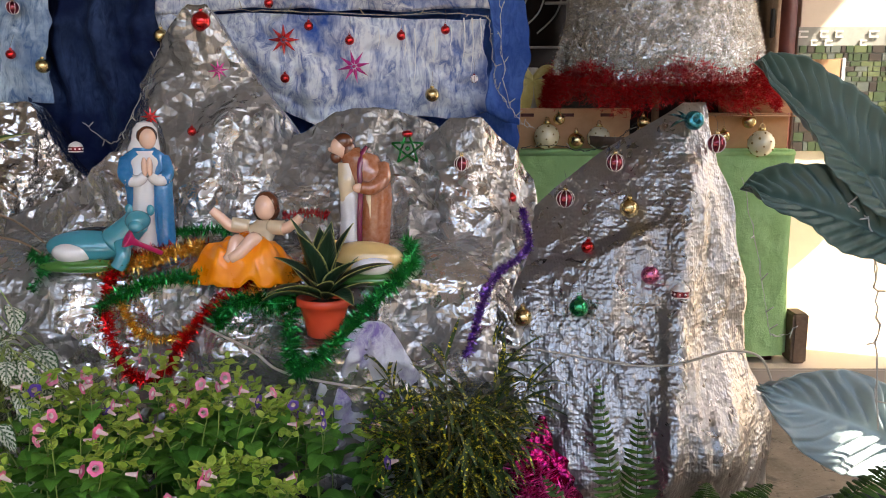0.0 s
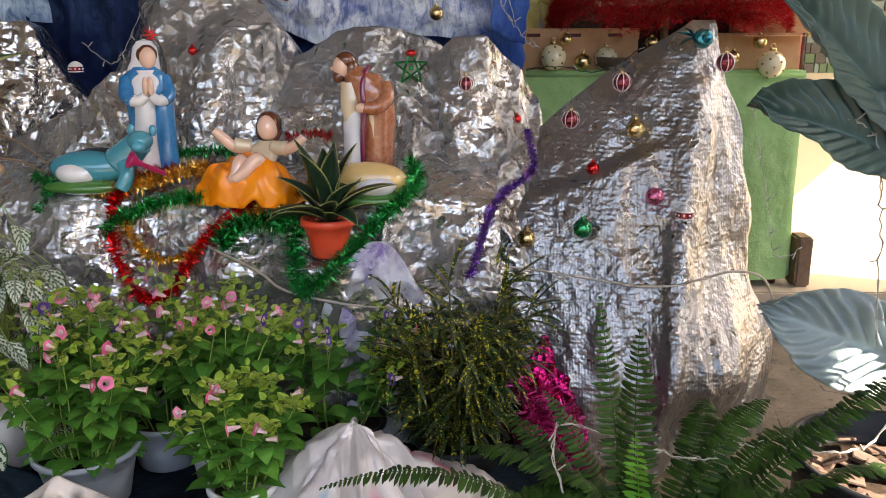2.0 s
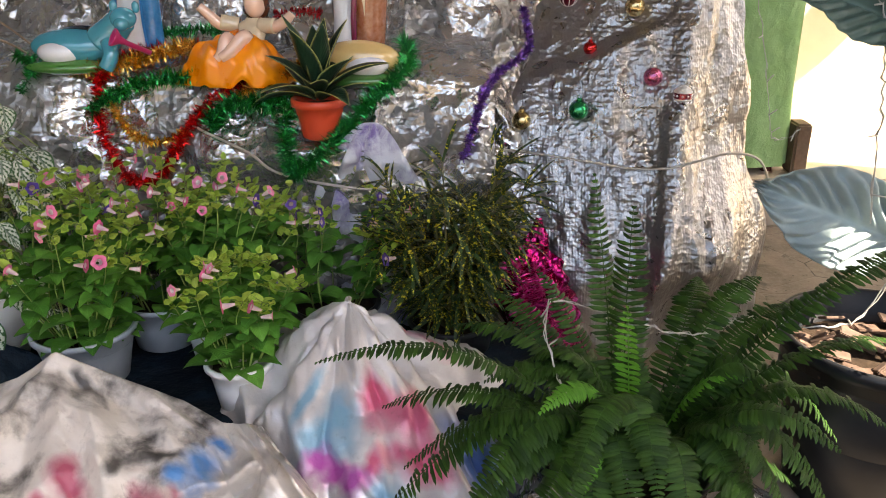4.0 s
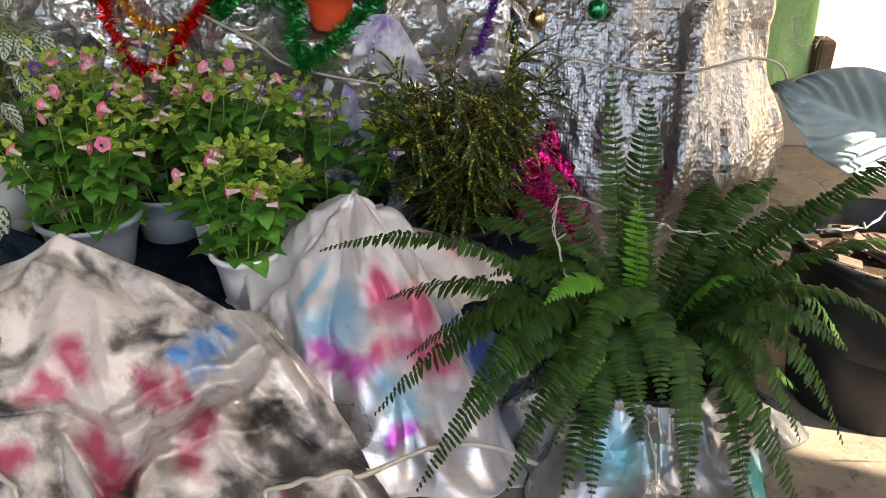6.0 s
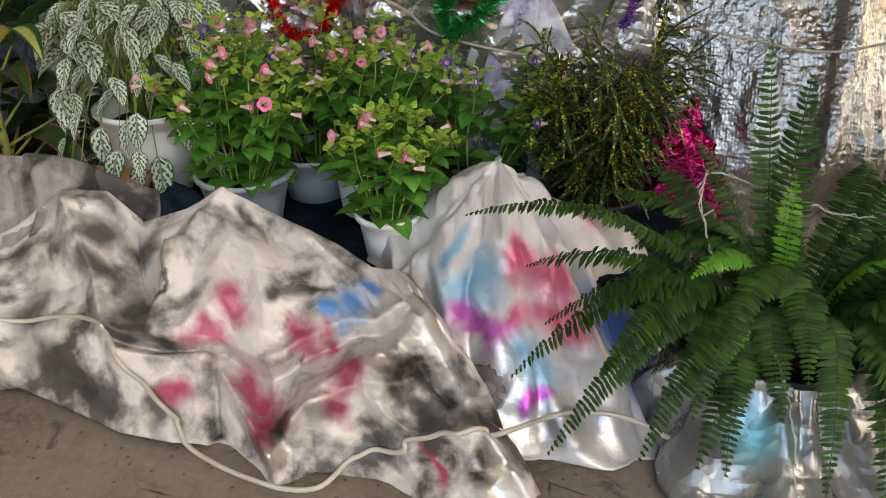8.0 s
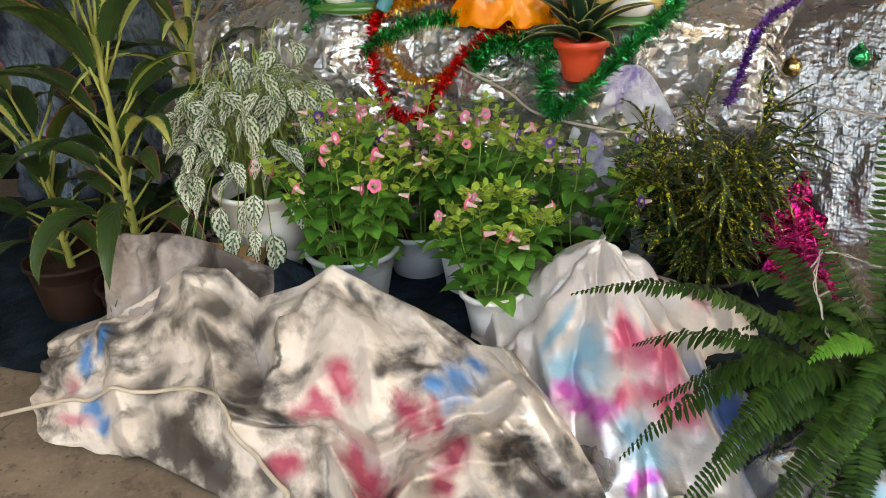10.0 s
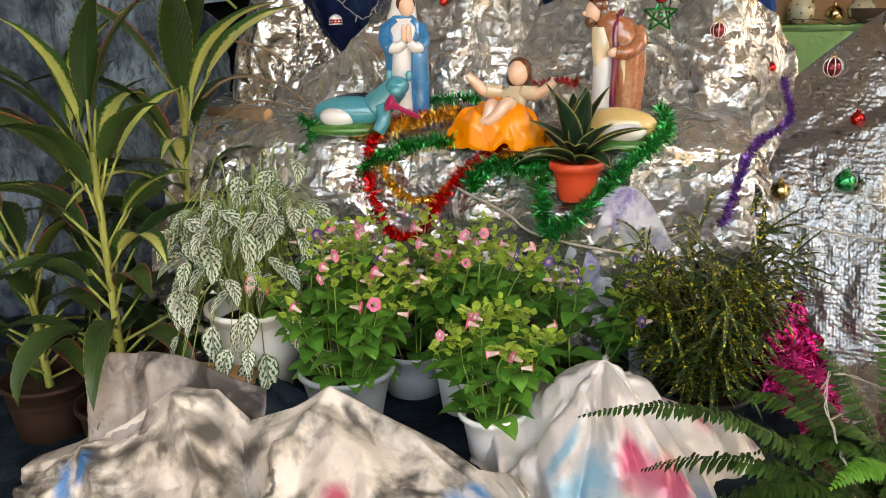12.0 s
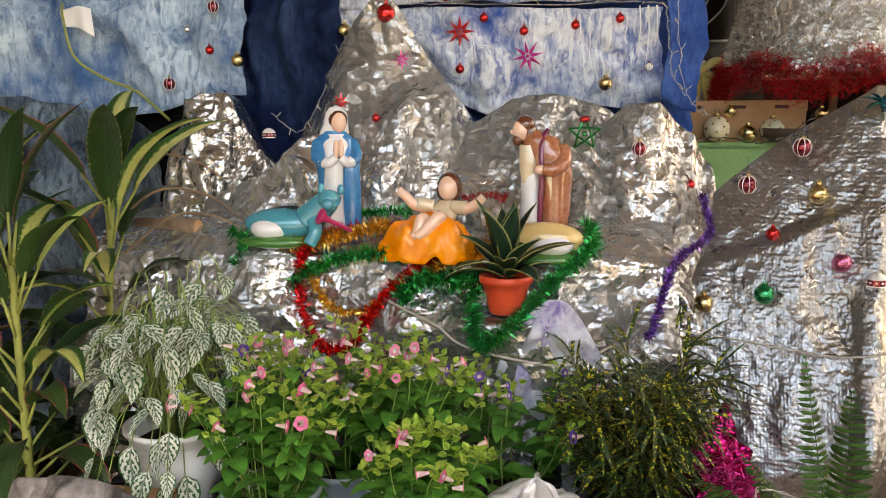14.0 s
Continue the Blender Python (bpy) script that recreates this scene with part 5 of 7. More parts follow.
for k, (tip, arch) in enumerate(FRONDS):
    e = Vector(tip) - FERN_AT
    e += Vector((RP.uniform(-0.01, 0.01), RP.uniform(-0.01, 0.01), RP.uniform(-0.008, 0.008)))
    root = Vector((e.x, e.y, 0)).normalized() * 0.035
    frond(fern, (root.x - 0.02, root.y, 0.19), e, arch, FERN, 0.034 + 0.004 * (k % 3), RP.uniform(-0.09, 0.09) * min(1.0, arch * 8))
for k in range(22):
    a, ln = radians(137.5 * k + RP.uniform(-12, 12)), RP.uniform(0.16, 0.36)
    frond(fern, (0.03 * math.cos(a), 0.03 * math.sin(a), 0.19), (ln * math.cos(a), ln * 0.8 * math.sin(a), RP.uniform(0.06, 0.36)), RP.uniform(0.06, 0.20), FERN, 0.034, RP.uniform(-0.08, 0.08))
for p0, tip, arch in (((-0.04, -0.02, 0.30), (-0.068, -0.05, 0.545), 0.0), ((-0.03, -0.04, 0.22), (-0.215, -0.14, 0.40), 0.12), ((0.03, 0.02, 0.24), (0.20, 0.0, 0.36), 0.10), ((-0.02, -0.05, 0.2), (-0.14, -0.15, 0.24), 0.12)):
    frond(fern, p0, tip, arch, FERN_YOUNG, 0.026)


# cordylines
def cordyline(at, height, seed, label, lean=(0.0, 0.0), crown=12, size=0.34, canes=1):
    r = random.Random(seed)
    plant = thing("cordyline_plant", at, label, "potted plant", "potted cordylines")
    pot(plant, 0.12, 0.095, 0.17, BROWN_POT, "brown clay pot")
    cane = spline([(0, 0, 0.12), (lean[0] * 0.4, lean[1] * 0.4, height * 0.5), (lean[0], lean[1], height)], 8)
    part("cane", Shape().tube(cane, lambda t: 0.012 - 0.004 * t, 8), STEM_LIME, plant, "pale green ringed cane")
    for k in range(crown * 2):
        t = 0.20 + 0.80 * (k / (crown * 2 - 1))
        q = cane[min(len(cane) - 1, int(t * (len(cane) - 1)))]
        az = 137.5 * k + r.uniform(-20, 20)
        el = 10 + 62 * t + r.uniform(-14, 14)
        ln = size * r.uniform(0.75, 1.1) * (0.75 + 0.35 * t)
        dr = r.uniform(75, 130) * (1.3 - 0.7 * t)
        m = CORDYLINE_LIME if t > 0.6 and k % 3 == 0 else CORDYLINE_RED if k % 4 == 1 else CORDYLINE
        pe = radians(el)
        d = Vector((math.cos(radians(az)) * math.cos(pe), math.sin(radians(az)) * math.cos(pe), math.sin(pe)))
        st = 0.105 * (0.8 + 0.4 * r.random())
        lf = part("leaf", Shape().leaf(q + d * st, az, el, ln, 0.072 * r.uniform(0.8, 1.2), dr, "lance", 12, 2, 0.35, r.uniform(-15, 15), 0, 0.02, r.uniform(-20, 20)), m, plant)
        part("petiole", Shape().tube([q, q + d * st * 0.6, q + d * (st + 0.02)], lambda t: 0.0045 - 0.0015 * t, 6), STEM_LIME, lf)
    return plant


cordyline((-1.385, 1.62, 0.0), 0.80, 2, "tall striped green and pink cordyline in a brown pot", (0.0, 0.0), 16, 0.33)
cordyline((-1.38, 1.92, 0.0), 0.92, 6, "tall dark green cordyline with lime and pink leaves", (0.075, 0.0), 14, 0.36)
cordyline((-1.72, 1.98, 0.0), 0.80, 9, "dark green cordyline with yellow-edged leaves", (0.0, 0.0), 11, 0.34)
cordyline((-1.68, 1.70, 0.0), 0.52, 12, "low dark green cordyline in a brown pot", (0.0, -0.02), 9, 0.34)

# variegated plant
hyp = thing("variegated_plant", (-1.02, 1.66, 0.185), "trailing plant with white leaves veined green in a white pot", "potted plant")
pot(hyp, 0.115, 0.07, 0.25, PLASTIC_WHITE, "white fluted plastic pot")
rh = random.Random(21)
HLEAF = [Shape().leaf((0, 0, 0), 0, 0, ln, wd, dr, "ovate", 8, 2, 0.18).mesh("leaf", VARIEGATED) for ln, wd, dr in ((0.090, 0.050, 35), (0.078, 0.046, 20), (0.100, 0.052, 50))]
hst = Shape()
for k in range(140):
    az = 137.5 * k + rh.uniform(-20, 20)
    a = radians(az)
    low = k > 112
    out = (0.13 + 0.06 * rh.random()) if low else 0.165 * math.sqrt(rh.random())
    zz = rh.uniform(0.12, 0.30) if low else 0.30 + 0.30 * rh.random() * (1 - (out / 0.24) ** 2) + 0.5 * max(0.0, out * math.cos(a))
    if low and math.sin(a) > 0.2:
        a = -a
        az = -az
    q = Vector((out * math.cos(a) * 1.15, out * math.sin(a), zz))
    hst.tube(spline([(0.03 * math.cos(a), 0.03 * math.sin(a), 0.22), (q.x * 0.6, q.y * 0.6, max(zz, 0.30) + 0.03), q], 5), 0.0013, 4)
    lf = part("leaf", HLEAF[k % 3], None, hyp)
    s = rh.uniform(0.75, 1.15)
    lf.scale = (s, s, s)
    lf.location = q
    lf.rotation_euler = (rh.uniform(-0.5, 0.5), radians(rh.uniform(40, 80) if low else rh.uniform(5, 62)), a + rh.uniform(-0.7, 0.7) if low else radians(rh.uniform(185, 355)))
tagged(part("stalk", hst, STEM, hyp), kind="stuff")

# sansevieria in the orange pot
san = thing("sansevieria_plant", (-0.28, 1.905, 0.655), "small snake plant with yellow-edged leaves in an orange-red pot", "potted plant")
pot(san, 0.058, 0.042, 0.095, TERRACOTTA, "orange-red plastic pot", True, 0.007, 0.02)
rs = random.Random(2)
for k in range(17):
    t = k / 16
    az = 137.5 * k + 30
    el = 18 + 62 * t + rs.uniform(-8, 8)
    sh = Shape().leaf((0.008 * math.cos(radians(az)), 0.008 * math.sin(radians(az)), 0.085 + 0.03 * t), az, el, 0.125 + 0.06 * rs.random(), 0.056, 50 * (1 - t) + 8, "lance", 10, 2, 0.45, rs.uniform(-10, 10))
    thicken(part("leaf", sh, SANSEVIERIA, san), 0.0015)


# large ribbed leaves from the black pot with bark
def ribbed_leaf(base, tip, width, sag, roll, rib_height=0.005, ribs=15, curl=0.02):
    b, t = Vector(base), Vector(tip)
    d = (t - b)
    ln = d.length
    d.normalize()
    s = d.cross(Vector((0, -0.8, 0.6))).normalized()
    s = Matrix.Rotation(radians(roll), 3, d) @ s
    nrm = s.cross(d)
    if nrm.y > 0:
        nrm = -nrm

    def at(u, v):
        c = (u - 0.5) * 2
        w = width / 2 * max(0.02, math.sin(math.pi * min(0.985, 0.03 + v * 0.97)) ** 0.62)
        rib = rib_height * math.sin((v * ribs - abs(c) * 3.2) * 2 * math.pi) * min(1.0, abs(c) * 4) * (1 - 0.6 * abs(c) ** 4)
        keel = -0.012 * math.exp(-(c / 0.10) ** 2) + 0.03 * abs(c) ** 1.4
        edge = curl * noise.noise(Vector((c * 2, v * 6, ln * 9))) * abs(c)
        return b + d * (ln * v) + s * (c * w) + nrm * (rib + keel + edge + sag * math.sin(math.pi * v))
    return Shape().grid(at, 36, 150)


big = thing("large_leaf_plant", (0.90, 1.47, 0), "plant with large ribbed grey-green leaves in a black pot of bark", "potted plant")
pot(big, 0.20, 0.15, 0.37, PLASTIC_BLACK, "large black plastic pot", True, 0.012, 0.03)
rb = random.Random(3)
chips = [box((0.05, 0.028, 0.006), (0, 0, 0), 0.003).mesh("bark_chip", BARK, False), box((0.035, 0.02, 0.008), (0, 0, 0), 0.003).mesh("bark_chip", BARK, False)]
for k in range(70):
    a, r = rb.uniform(0, 6.28), 0.18 * math.sqrt(rb.random())
    ch = part("bark_chip", chips[k % 2], None, big, at=(r * math.cos(a), r * math.sin(a), 0.298 + rb.uniform(0, 0.025)))
    ch.rotation_euler = (rb.uniform(-0.5, 0.5), rb.uniform(-0.5, 0.5), rb.uniform(0, 6.28))
BIG_LEAVES = [((0.90, 1.50, 0.93), (0.562, 1.50, 1.275), 0.165, 0.02, 0), ((0.93, 1.46, 0.90), (0.535, 1.46, 1.055), 0.175, 0.03, 0), ((0.98, 1.60, 0.50), (0.640, 1.60, 0.635), 0.20, 0.02, -25)]
for base, tip, wd, sag, roll in BIG_LEAVES:
    o = Vector((0.90, 1.47, 0))
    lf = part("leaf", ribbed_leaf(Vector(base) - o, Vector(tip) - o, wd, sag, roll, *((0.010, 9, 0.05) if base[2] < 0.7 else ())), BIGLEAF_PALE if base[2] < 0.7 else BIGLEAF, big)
    thicken(lf, 0.0015)
    b = Vector(base) - o
    part("petiole", Shape().tube(spline([(0.02, 0, 0.30), (b.x * 0.4 + 0.05, b.y * 0.5, 0.30 + (b.z - 0.30) * 0.6), b, b + (Vector(tip) - Vector(base)) * 0.3], 6), lambda t: 0.006 - 0.003 * t, 8), STEM_DARK, lf)

# ---- painted plaster figures, each one plain shape ----


def paint(name, c, rough=0.16, flake=0.0):
    return plain(name, tuple(k * 0.92 for k in c), tuple(min(1, k * 1.06 + flake) for k in c), rough, 0.0, 90 if flake else 25, 0.03, 1.0)


F_BLUE, F_WHITE, F_SKIN, F_HAIR = paint("figure_blue", (0.004, 0.17, 0.40), 0.22, 0.03), paint("figure_white", (0.74, 0.74, 0.74)), paint("figure_skin", (0.80, 0.52, 0.38)), paint("figure_hair", (0.12, 0.035, 0.015))
F_BROWN, F_CREAM, F_PURPLE = paint("figure_brown", (0.32, 0.085, 0.016), 0.22, 0.10), paint("figure_cream", (0.66, 0.54, 0.36)), paint("figure_purple", (0.18, 0.015, 0.06))
F_TEAL, F_GREEN, F_BLACK = paint("figure_teal", (0.05, 0.30, 0.38)), paint("figure_green", (0.06, 0.20, 0.04)), paint("figure_black", (0.02, 0.03, 0.04))
F_YELLOW = paint("figure_yellow", (0.72, 0.50, 0.20))
ORANGE_SATIN = plain("orange_satin", (0.86, 0.20, 0.003), (0.94, 0.32, 0.008), 0.3, 0, 14, 0.2, 0.2)

sh = Shape()      # standing figure: 0 mantle, 1 white, 2 skin, 3 hair
sh.loft([(0.006, 0.010, 0.0, 0.054, 0.048), (0.004, 0.008, 0.06, 0.050, 0.046), (0.002, 0.006, 0.14, 0.052, 0.046), (0.0, 0.006, 0.20, 0.060, 0.046), (0.0, 0.006, 0.235, 0.052, 0.038), (0.0, 0.004, 0.258, 0.030, 0.028)], 26, 0)
sh.loft([(-0.012, -0.020, 0.0, 0.032, 0.034), (-0.012, -0.022, 0.08, 0.028, 0.032), (-0.008, -0.022, 0.16, 0.026, 0.032), (-0.002, -0.014, 0.22, 0.036, 0.030), (0.0, -0.008, 0.25, 0.026, 0.022)], 22, 1)
sh.loft([(0.040, -0.020, 0.0, 0.024, 0.026), (0.038, -0.024, 0.08, 0.024, 0.024), (0.036, -0.020, 0.15, 0.026, 0.024), (0.040, -0.008, 0.20, 0.026, 0.026)], 16, 0)
for s_ in (-1, 1):
    sh.tube(spline([(s_ * 0.042, 0.0, 0.228), (s_ * 0.050, -0.022, 0.192), (s_ * 0.034, -0.044, 0.176)], 6), lambda t: 0.020 - 0.003 * t, 10, 0)
    sh.tube(spline([(s_ * 0.042, -0.036, 0.180), (s_ * 0.022, -0.052, 0.178), (s_ * 0.006, -0.058, 0.192)], 6), lambda t: 0.017 - 0.006 * t, 10, 1)
    sh.ball((s_ * 0.006, -0.062, 0.213), (0.008, 0.009, 0.024), 10, 8, 2)
sh.ball((0.008, -0.018, 0.280), (0.021, 0.023, 0.027), 16, 12, 2)
sh.ball((0.008, -0.030, 0.274), (0.004, 0.006, 0.006), 8, 6, 2)
sh.ball((0.007, -0.009, 0.287), (0.026, 0.024, 0.026), 16, 12, 3)
sh.loft([(-0.004, 0.012, 0.222, 0.050, 0.034), (0.0, 0.012, 0.25, 0.040, 0.030), (0.004, 0.008, 0.28, 0.033, 0.028), (0.005, 0.004, 0.302, 0.030, 0.027), (0.005, 0.004, 0.318, 0.020, 0.018), (0.005, 0.004, 0.324, 0.004, 0.004)], 24, 1)
solid("statue", sh, [F_BLUE, F_WHITE, F_SKIN, F_HAIR], "glossy plaster statue of a praying figure in blue mantle", "statue", "painted plaster figures", at=(-0.752, 2.09, 0.832)).rotation_euler = (0, 0, radians(24))

sh = Shape()      # bowing figure: 0 brown, 1 white, 2 skin, 3 hair, 4 purple, 5 cream
sh.loft([(0.026, 0.006, 0.0, 0.042, 0.050), (0.028, 0.004, 0.07, 0.046, 0.050), (0.026, 0.004, 0.14, 0.052, 0.052), (0.014, 0.002, 0.20, 0.058, 0.050), (-0.004, 0.0, 0.240, 0.048, 0.042), (-0.024, -0.002, 0.262, 0.022, 0.024)], 26, 0)
sh.loft([(-0.026, -0.014, 0.0, 0.034, 0.038), (-0.026, -0.018, 0.08, 0.028, 0.034), (-0.026, -0.016, 0.14, 0.028, 0.030), (-0.028, -0.010, 0.19, 0.024, 0.024)], 22, 1)
sh.loft([(-0.030, -0.026, 0.13, 0.022, 0.018), (-0.032, -0.026, 0.18, 0.026, 0.020), (-0.034, -0.016, 0.225, 0.024, 0.02)], 16, 5)
sh.tube(spline([(-0.004, -0.040, 0.0), (-0.002, -0.050, 0.08), (0.002, -0.052, 0.15), (0.0, -0.046, 0.21), (0.004, -0.03, 0.245), (0.012, 0.0, 0.262)], 5), 0.0075, 8, 4)
sh.tube(spline([(0.024, -0.026, 0.0), (0.024, -0.036, 0.10), (0.020, -0.040, 0.17)], 5), 0.011, 8, 5)
sh.tube(spline([(0.050, -0.010, 0.215), (0.056, -0.034, 0.185), (0.030, -0.056, 0.165), (0.004, -0.060, 0.168)], 6), lambda t: 0.022 - 0.006 * t, 10, 0)
sh.ball((-0.002, -0.062, 0.166), (0.016, 0.010, 0.012), 10, 8, 2)
sh.ball((-0.054, -0.014, 0.262), (0.022, 0.022, 0.028), 16, 12, 2)
sh.ball((-0.076, -0.018, 0.258), (0.006, 0.005, 0.006), 8, 6, 2)
sh.ball((-0.062, -0.018, 0.238), (0.015, 0.016, 0.016), 12, 8, 3)
sh.ball((-0.044, -0.006, 0.276), (0.027, 0.028, 0.025), 16, 12, 3)
sh.ball((-0.030, -0.006, 0.256), (0.019, 0.026, 0.028), 12, 10, 3)
solid("statue", sh, [F_BROWN, F_WHITE, F_SKIN, F_HAIR, F_PURPLE, F_CREAM], "glossy plaster statue of a bowing bearded figure in a brown cloak", "statue", "painted plaster figures", at=(-0.205, 2.09, 0.827))

sh = Shape()      # reclining child figure: 0 skin, 1 tunic, 2 hair
sh.loft([(-0.010, -0.02, 0.0, 0.045, 0.040), (0.0, -0.004, 0.03, 0.044, 0.036), (0.012, 0.012, 0.065, 0.040, 0.030), (0.018, 0.022, 0.085, 0.018, 0.018)], 20, 1)
sh.ball((0.022, 0.022, 0.115), (0.026, 0.027, 0.033), 16, 12, 0)
sh.ball((0.024, 0.034, 0.122), (0.032, 0.030, 0.034), 16, 12, 2)
sh.ball((0.022, 0.036, 0.105), (0.034, 0.022, 0.030), 14, 10, 2)
sh.tube(spline([(-0.020, 0.0, 0.070), (-0.055, -0.012, 0.074), (-0.080, -0.02, 0.098), (-0.098, -0.024, 0.115)], 6), lambda t: 0.017 - 0.007 * t, 10, 0)
sh.tube(spline([(-0.015, 0.0, 0.070), (-0.055, -0.010, 0.078)], 5), 0.019, 10, 1)
sh.tube(spline([(0.040, 0.004, 0.068), (0.078, -0.010, 0.068), (0.105, -0.018, 0.085), (0.118, -0.02, 0.098)], 6), lambda t: 0.017 - 0.007 * t, 10, 0)
sh.tube(spline([(0.036, 0.004, 0.068), (0.074, -0.008, 0.068)], 5), 0.019, 10, 1)
sh.tube(spline([(0.010, -0.03, 0.015), (0.012, -0.065, 0.050), (-0.018, -0.085, 0.020), (-0.040, -0.088, 0.006)], 7), lambda t: 0.021 - 0.009 * t, 10, 0)
sh.tube(spline([(-0.022, -0.03, 0.015), (-0.030, -0.06, 0.045), (-0.040, -0.078, 0.015), (-0.052, -0.082, 0.002)], 7), lambda t: 0.020 - 0.009 * t, 10, 0)
solid("statue", sh, [F_SKIN, F_CREAM, F_HAIR], "glossy plaster statue of a reclining child on orange cloth", "statue", "painted plaster figures", at=(-0.462, 2.01, 0.830))


def orange_cloth(u, v):
    a, r = 2 * math.pi * u, 0.02 + 0.98 * v
    rx = 0.125 * (1 + 0.20 * noise.noise(Vector((math.cos(a) * 1.7, math.sin(a) * 1.7, 4.0))) + 0.40 * math.exp(-((u - 0.56) / 0.05) ** 2))
    x, y = rx * r * math.cos(a), 0.080 * r * math.sin(a)
    z = 0.085 * (1 - r ** 4) + 0.030 * noise.noise(Vector((x * 22, y * 22, 7.0))) * min(1.0, r * 2)
    h = crumple((x, y, z), 0.06, 0.028, 71.0)
    return (x + 0.3 * h, y - 0.6 * h, max(0.0, z + 0.7 * h) - 0.018 * v)


thicken(solid("orange_cloth", Shape().grid(orange_cloth, 140, 34, 0, True), ORANGE_SATIN, "shiny orange satin cloth bunched under the child figure", "cloth", at=(-0.475, 1.99, 0.786)), 0.002)

sh = Shape()      # lying ox: 0 teal, 1 white, 2 black, 3 green
sh.ball((-0.02, 0.0, 0.045), (0.105, 0.050, 0.042), 22, 14, 0)
sh.ball((-0.045, -0.030, 0.034), (0.052, 0.030, 0.028), 16, 10, 1)
sh.ball((0.0, 0.012, 0.066), (0.080, 0.030, 0.026), 16, 10, 2)
sh.tube(spline([(0.05, 0.0, 0.055), (0.085, -0.005, 0.085), (0.11, -0.01, 0.108)], 5), lambda t: 0.042 - 0.010 * t, 14, 0)
sh.ball((0.118, -0.025, 0.112), (0.030, 0.034, 0.026), 16, 10, 0)
sh.ball((0.122, -0.052, 0.102), (0.018, 0.016, 0.016), 12, 8, 0)
sh.ball((0.092, -0.01, 0.138), (0.010, 0.006, 0.014), 8, 6, 0)
sh.ball((0.145, -0.01, 0.136), (0.010, 0.006, 0.014), 8, 6, 0)
sh.tube(spline([(0.075, -0.03, 0.06), (0.085, -0.045, 0.03), (0.07, -0.05, 0.0)], 5), 0.018, 10, 0)
sh.ball((-0.035, -0.012, 0.0), (0.11, 0.055, 0.022), 20, 8, 3)
solid("statue", sh, [F_TEAL, F_WHITE, F_BLACK, F_GREEN], "glossy plaster statue of a lying teal ox on green grass", "statue", "painted plaster figures", at=(-0.862, 2.02, 0.805))
sh = Shape()      # lying sheep: 0 yellow, 1 white, 2 green
sh.ball((0.0, 0.0, 0.046), (0.10, 0.045, 0.044), 22, 14, 0)
sh.ball((0.02, -0.028, 0.034), (0.055, 0.026, 0.026), 16, 10, 1)
sh.ball((-0.085, -0.01, 0.07), (0.034, 0.026, 0.030), 14, 10, 0)
sh.ball((0.0, -0.010, 0.0), (0.11, 0.052, 0.020), 20, 8, 2)
solid("statue", sh, [F_YELLOW, F_WHITE, F_GREEN], "glossy plaster statue of a lying yellow sheep on green grass", "statue", "painted plaster figures", at=(-0.195, 2.005, 0.775))
ob = solid("toy_trumpet", Shape().lathe([(0.002, 0.0), (0.006, 0.001), (0.006, 0.06), (0.010, 0.075), (0.021, 0.088), (0.022, 0.093), (0.017, 0.092), (0.004, 0.078)], 20),
           plain("magenta_plastic", (0.45, 0.01, 0.10), (0.55, 0.02, 0.14), 0.3, 0, 20, 0, 0.5), "magenta plastic trumpet lying among the tinsel", "toy", at=(-0.685, 1.985, 0.838))
ob.rotation_euler = (radians(62), 0, radians(-58))

# ---- ornaments ----
def bauble(at, r, mat, label, cap=GOLD, rings=None, dots=None, group="hanging baubles", stem=True):
    """A glossy ball with its metal cap and loop; rings: a stripe's material; dots: a dot's material."""
    t = thing("bauble", at, label, "ornament", group)
    b = part("ball", Shape().ball((0, 0, 0), r, 24, 16), mat, t)
    part("cap", Shape().lathe([(0.0003, r * 1.22), (r * 0.26, r * 1.22), (r * 0.28, r * 1.18), (r * 0.28, r * 0.93), (0.0003, r * 0.9)], 12), cap, t)
    part("loop", Shape().tube([(r * 0.16 * math.cos(k * 0.7), 0, r * 1.36 + r * 0.16 * math.sin(k * 0.7)) for k in range(10)], r * 0.035, 5), cap, t)
    if stem:
        part("string", Shape().tube(spline([(0, 0, r * 1.45), (0.002, 0.010, r * 1.45 + 0.02), (0.0, 0.03, r * 1.45 + 0.04)], 4), 0.0006, 4), STRING, t)
    if rings:
        for k in range(4):
            a = math.pi * k / 4
            part("stripe", Shape().tube([(r * 1.005 * math.sin(q * 0.2618) * math.cos(a), r * 1.005 * math.sin(q * 0.2618) * math.sin(a), r * 1.005 * math.cos(q * 0.2618)) for q in range(25)], r * 0.055, 5), rings, b)
    if dots:
        rd = random.Random(int(r * 1e5))
        for k in range(26):
            z, a = 1 - 2 * (k + 0.5) / 26, 2.4 * k
            q = math.sqrt(1 - z * z)
            part("dot", Shape().ball((r * q * math.cos(a), r * q * math.sin(a), r * z), r * rd.uniform(0.07, 0.11), 8, 5), dots, b)
    return t


RED_LABEL = "small glossy red glass bauble"
for x, y, z in ((-0.687, 2.297, 1.126), (-0.587, 2.345, 1.018), (-0.365, 2.341, 0.984), (0.193, 2.335, 0.938)):
    bauble((x, y - 0.018, z - 0.004), 0.0125, RED_BALL, RED_LABEL + " hung against crushed foil", RED_BALL)
for x, y, z in ((-0.491, 2.629, 1.276), (-0.417, 2.651, 1.434), (-0.289, 2.626, 1.389), (-0.131, 2.633, 1.403), (0.004, 2.656, 1.422), (-0.541, 2.668, 1.504), (-1.29, 2.543, 1.345)):
    bauble((x, y - 0.022, z - 0.004), 0.0145, RED_BALL, RED_LABEL + " hung on the denim", RED_BALL)
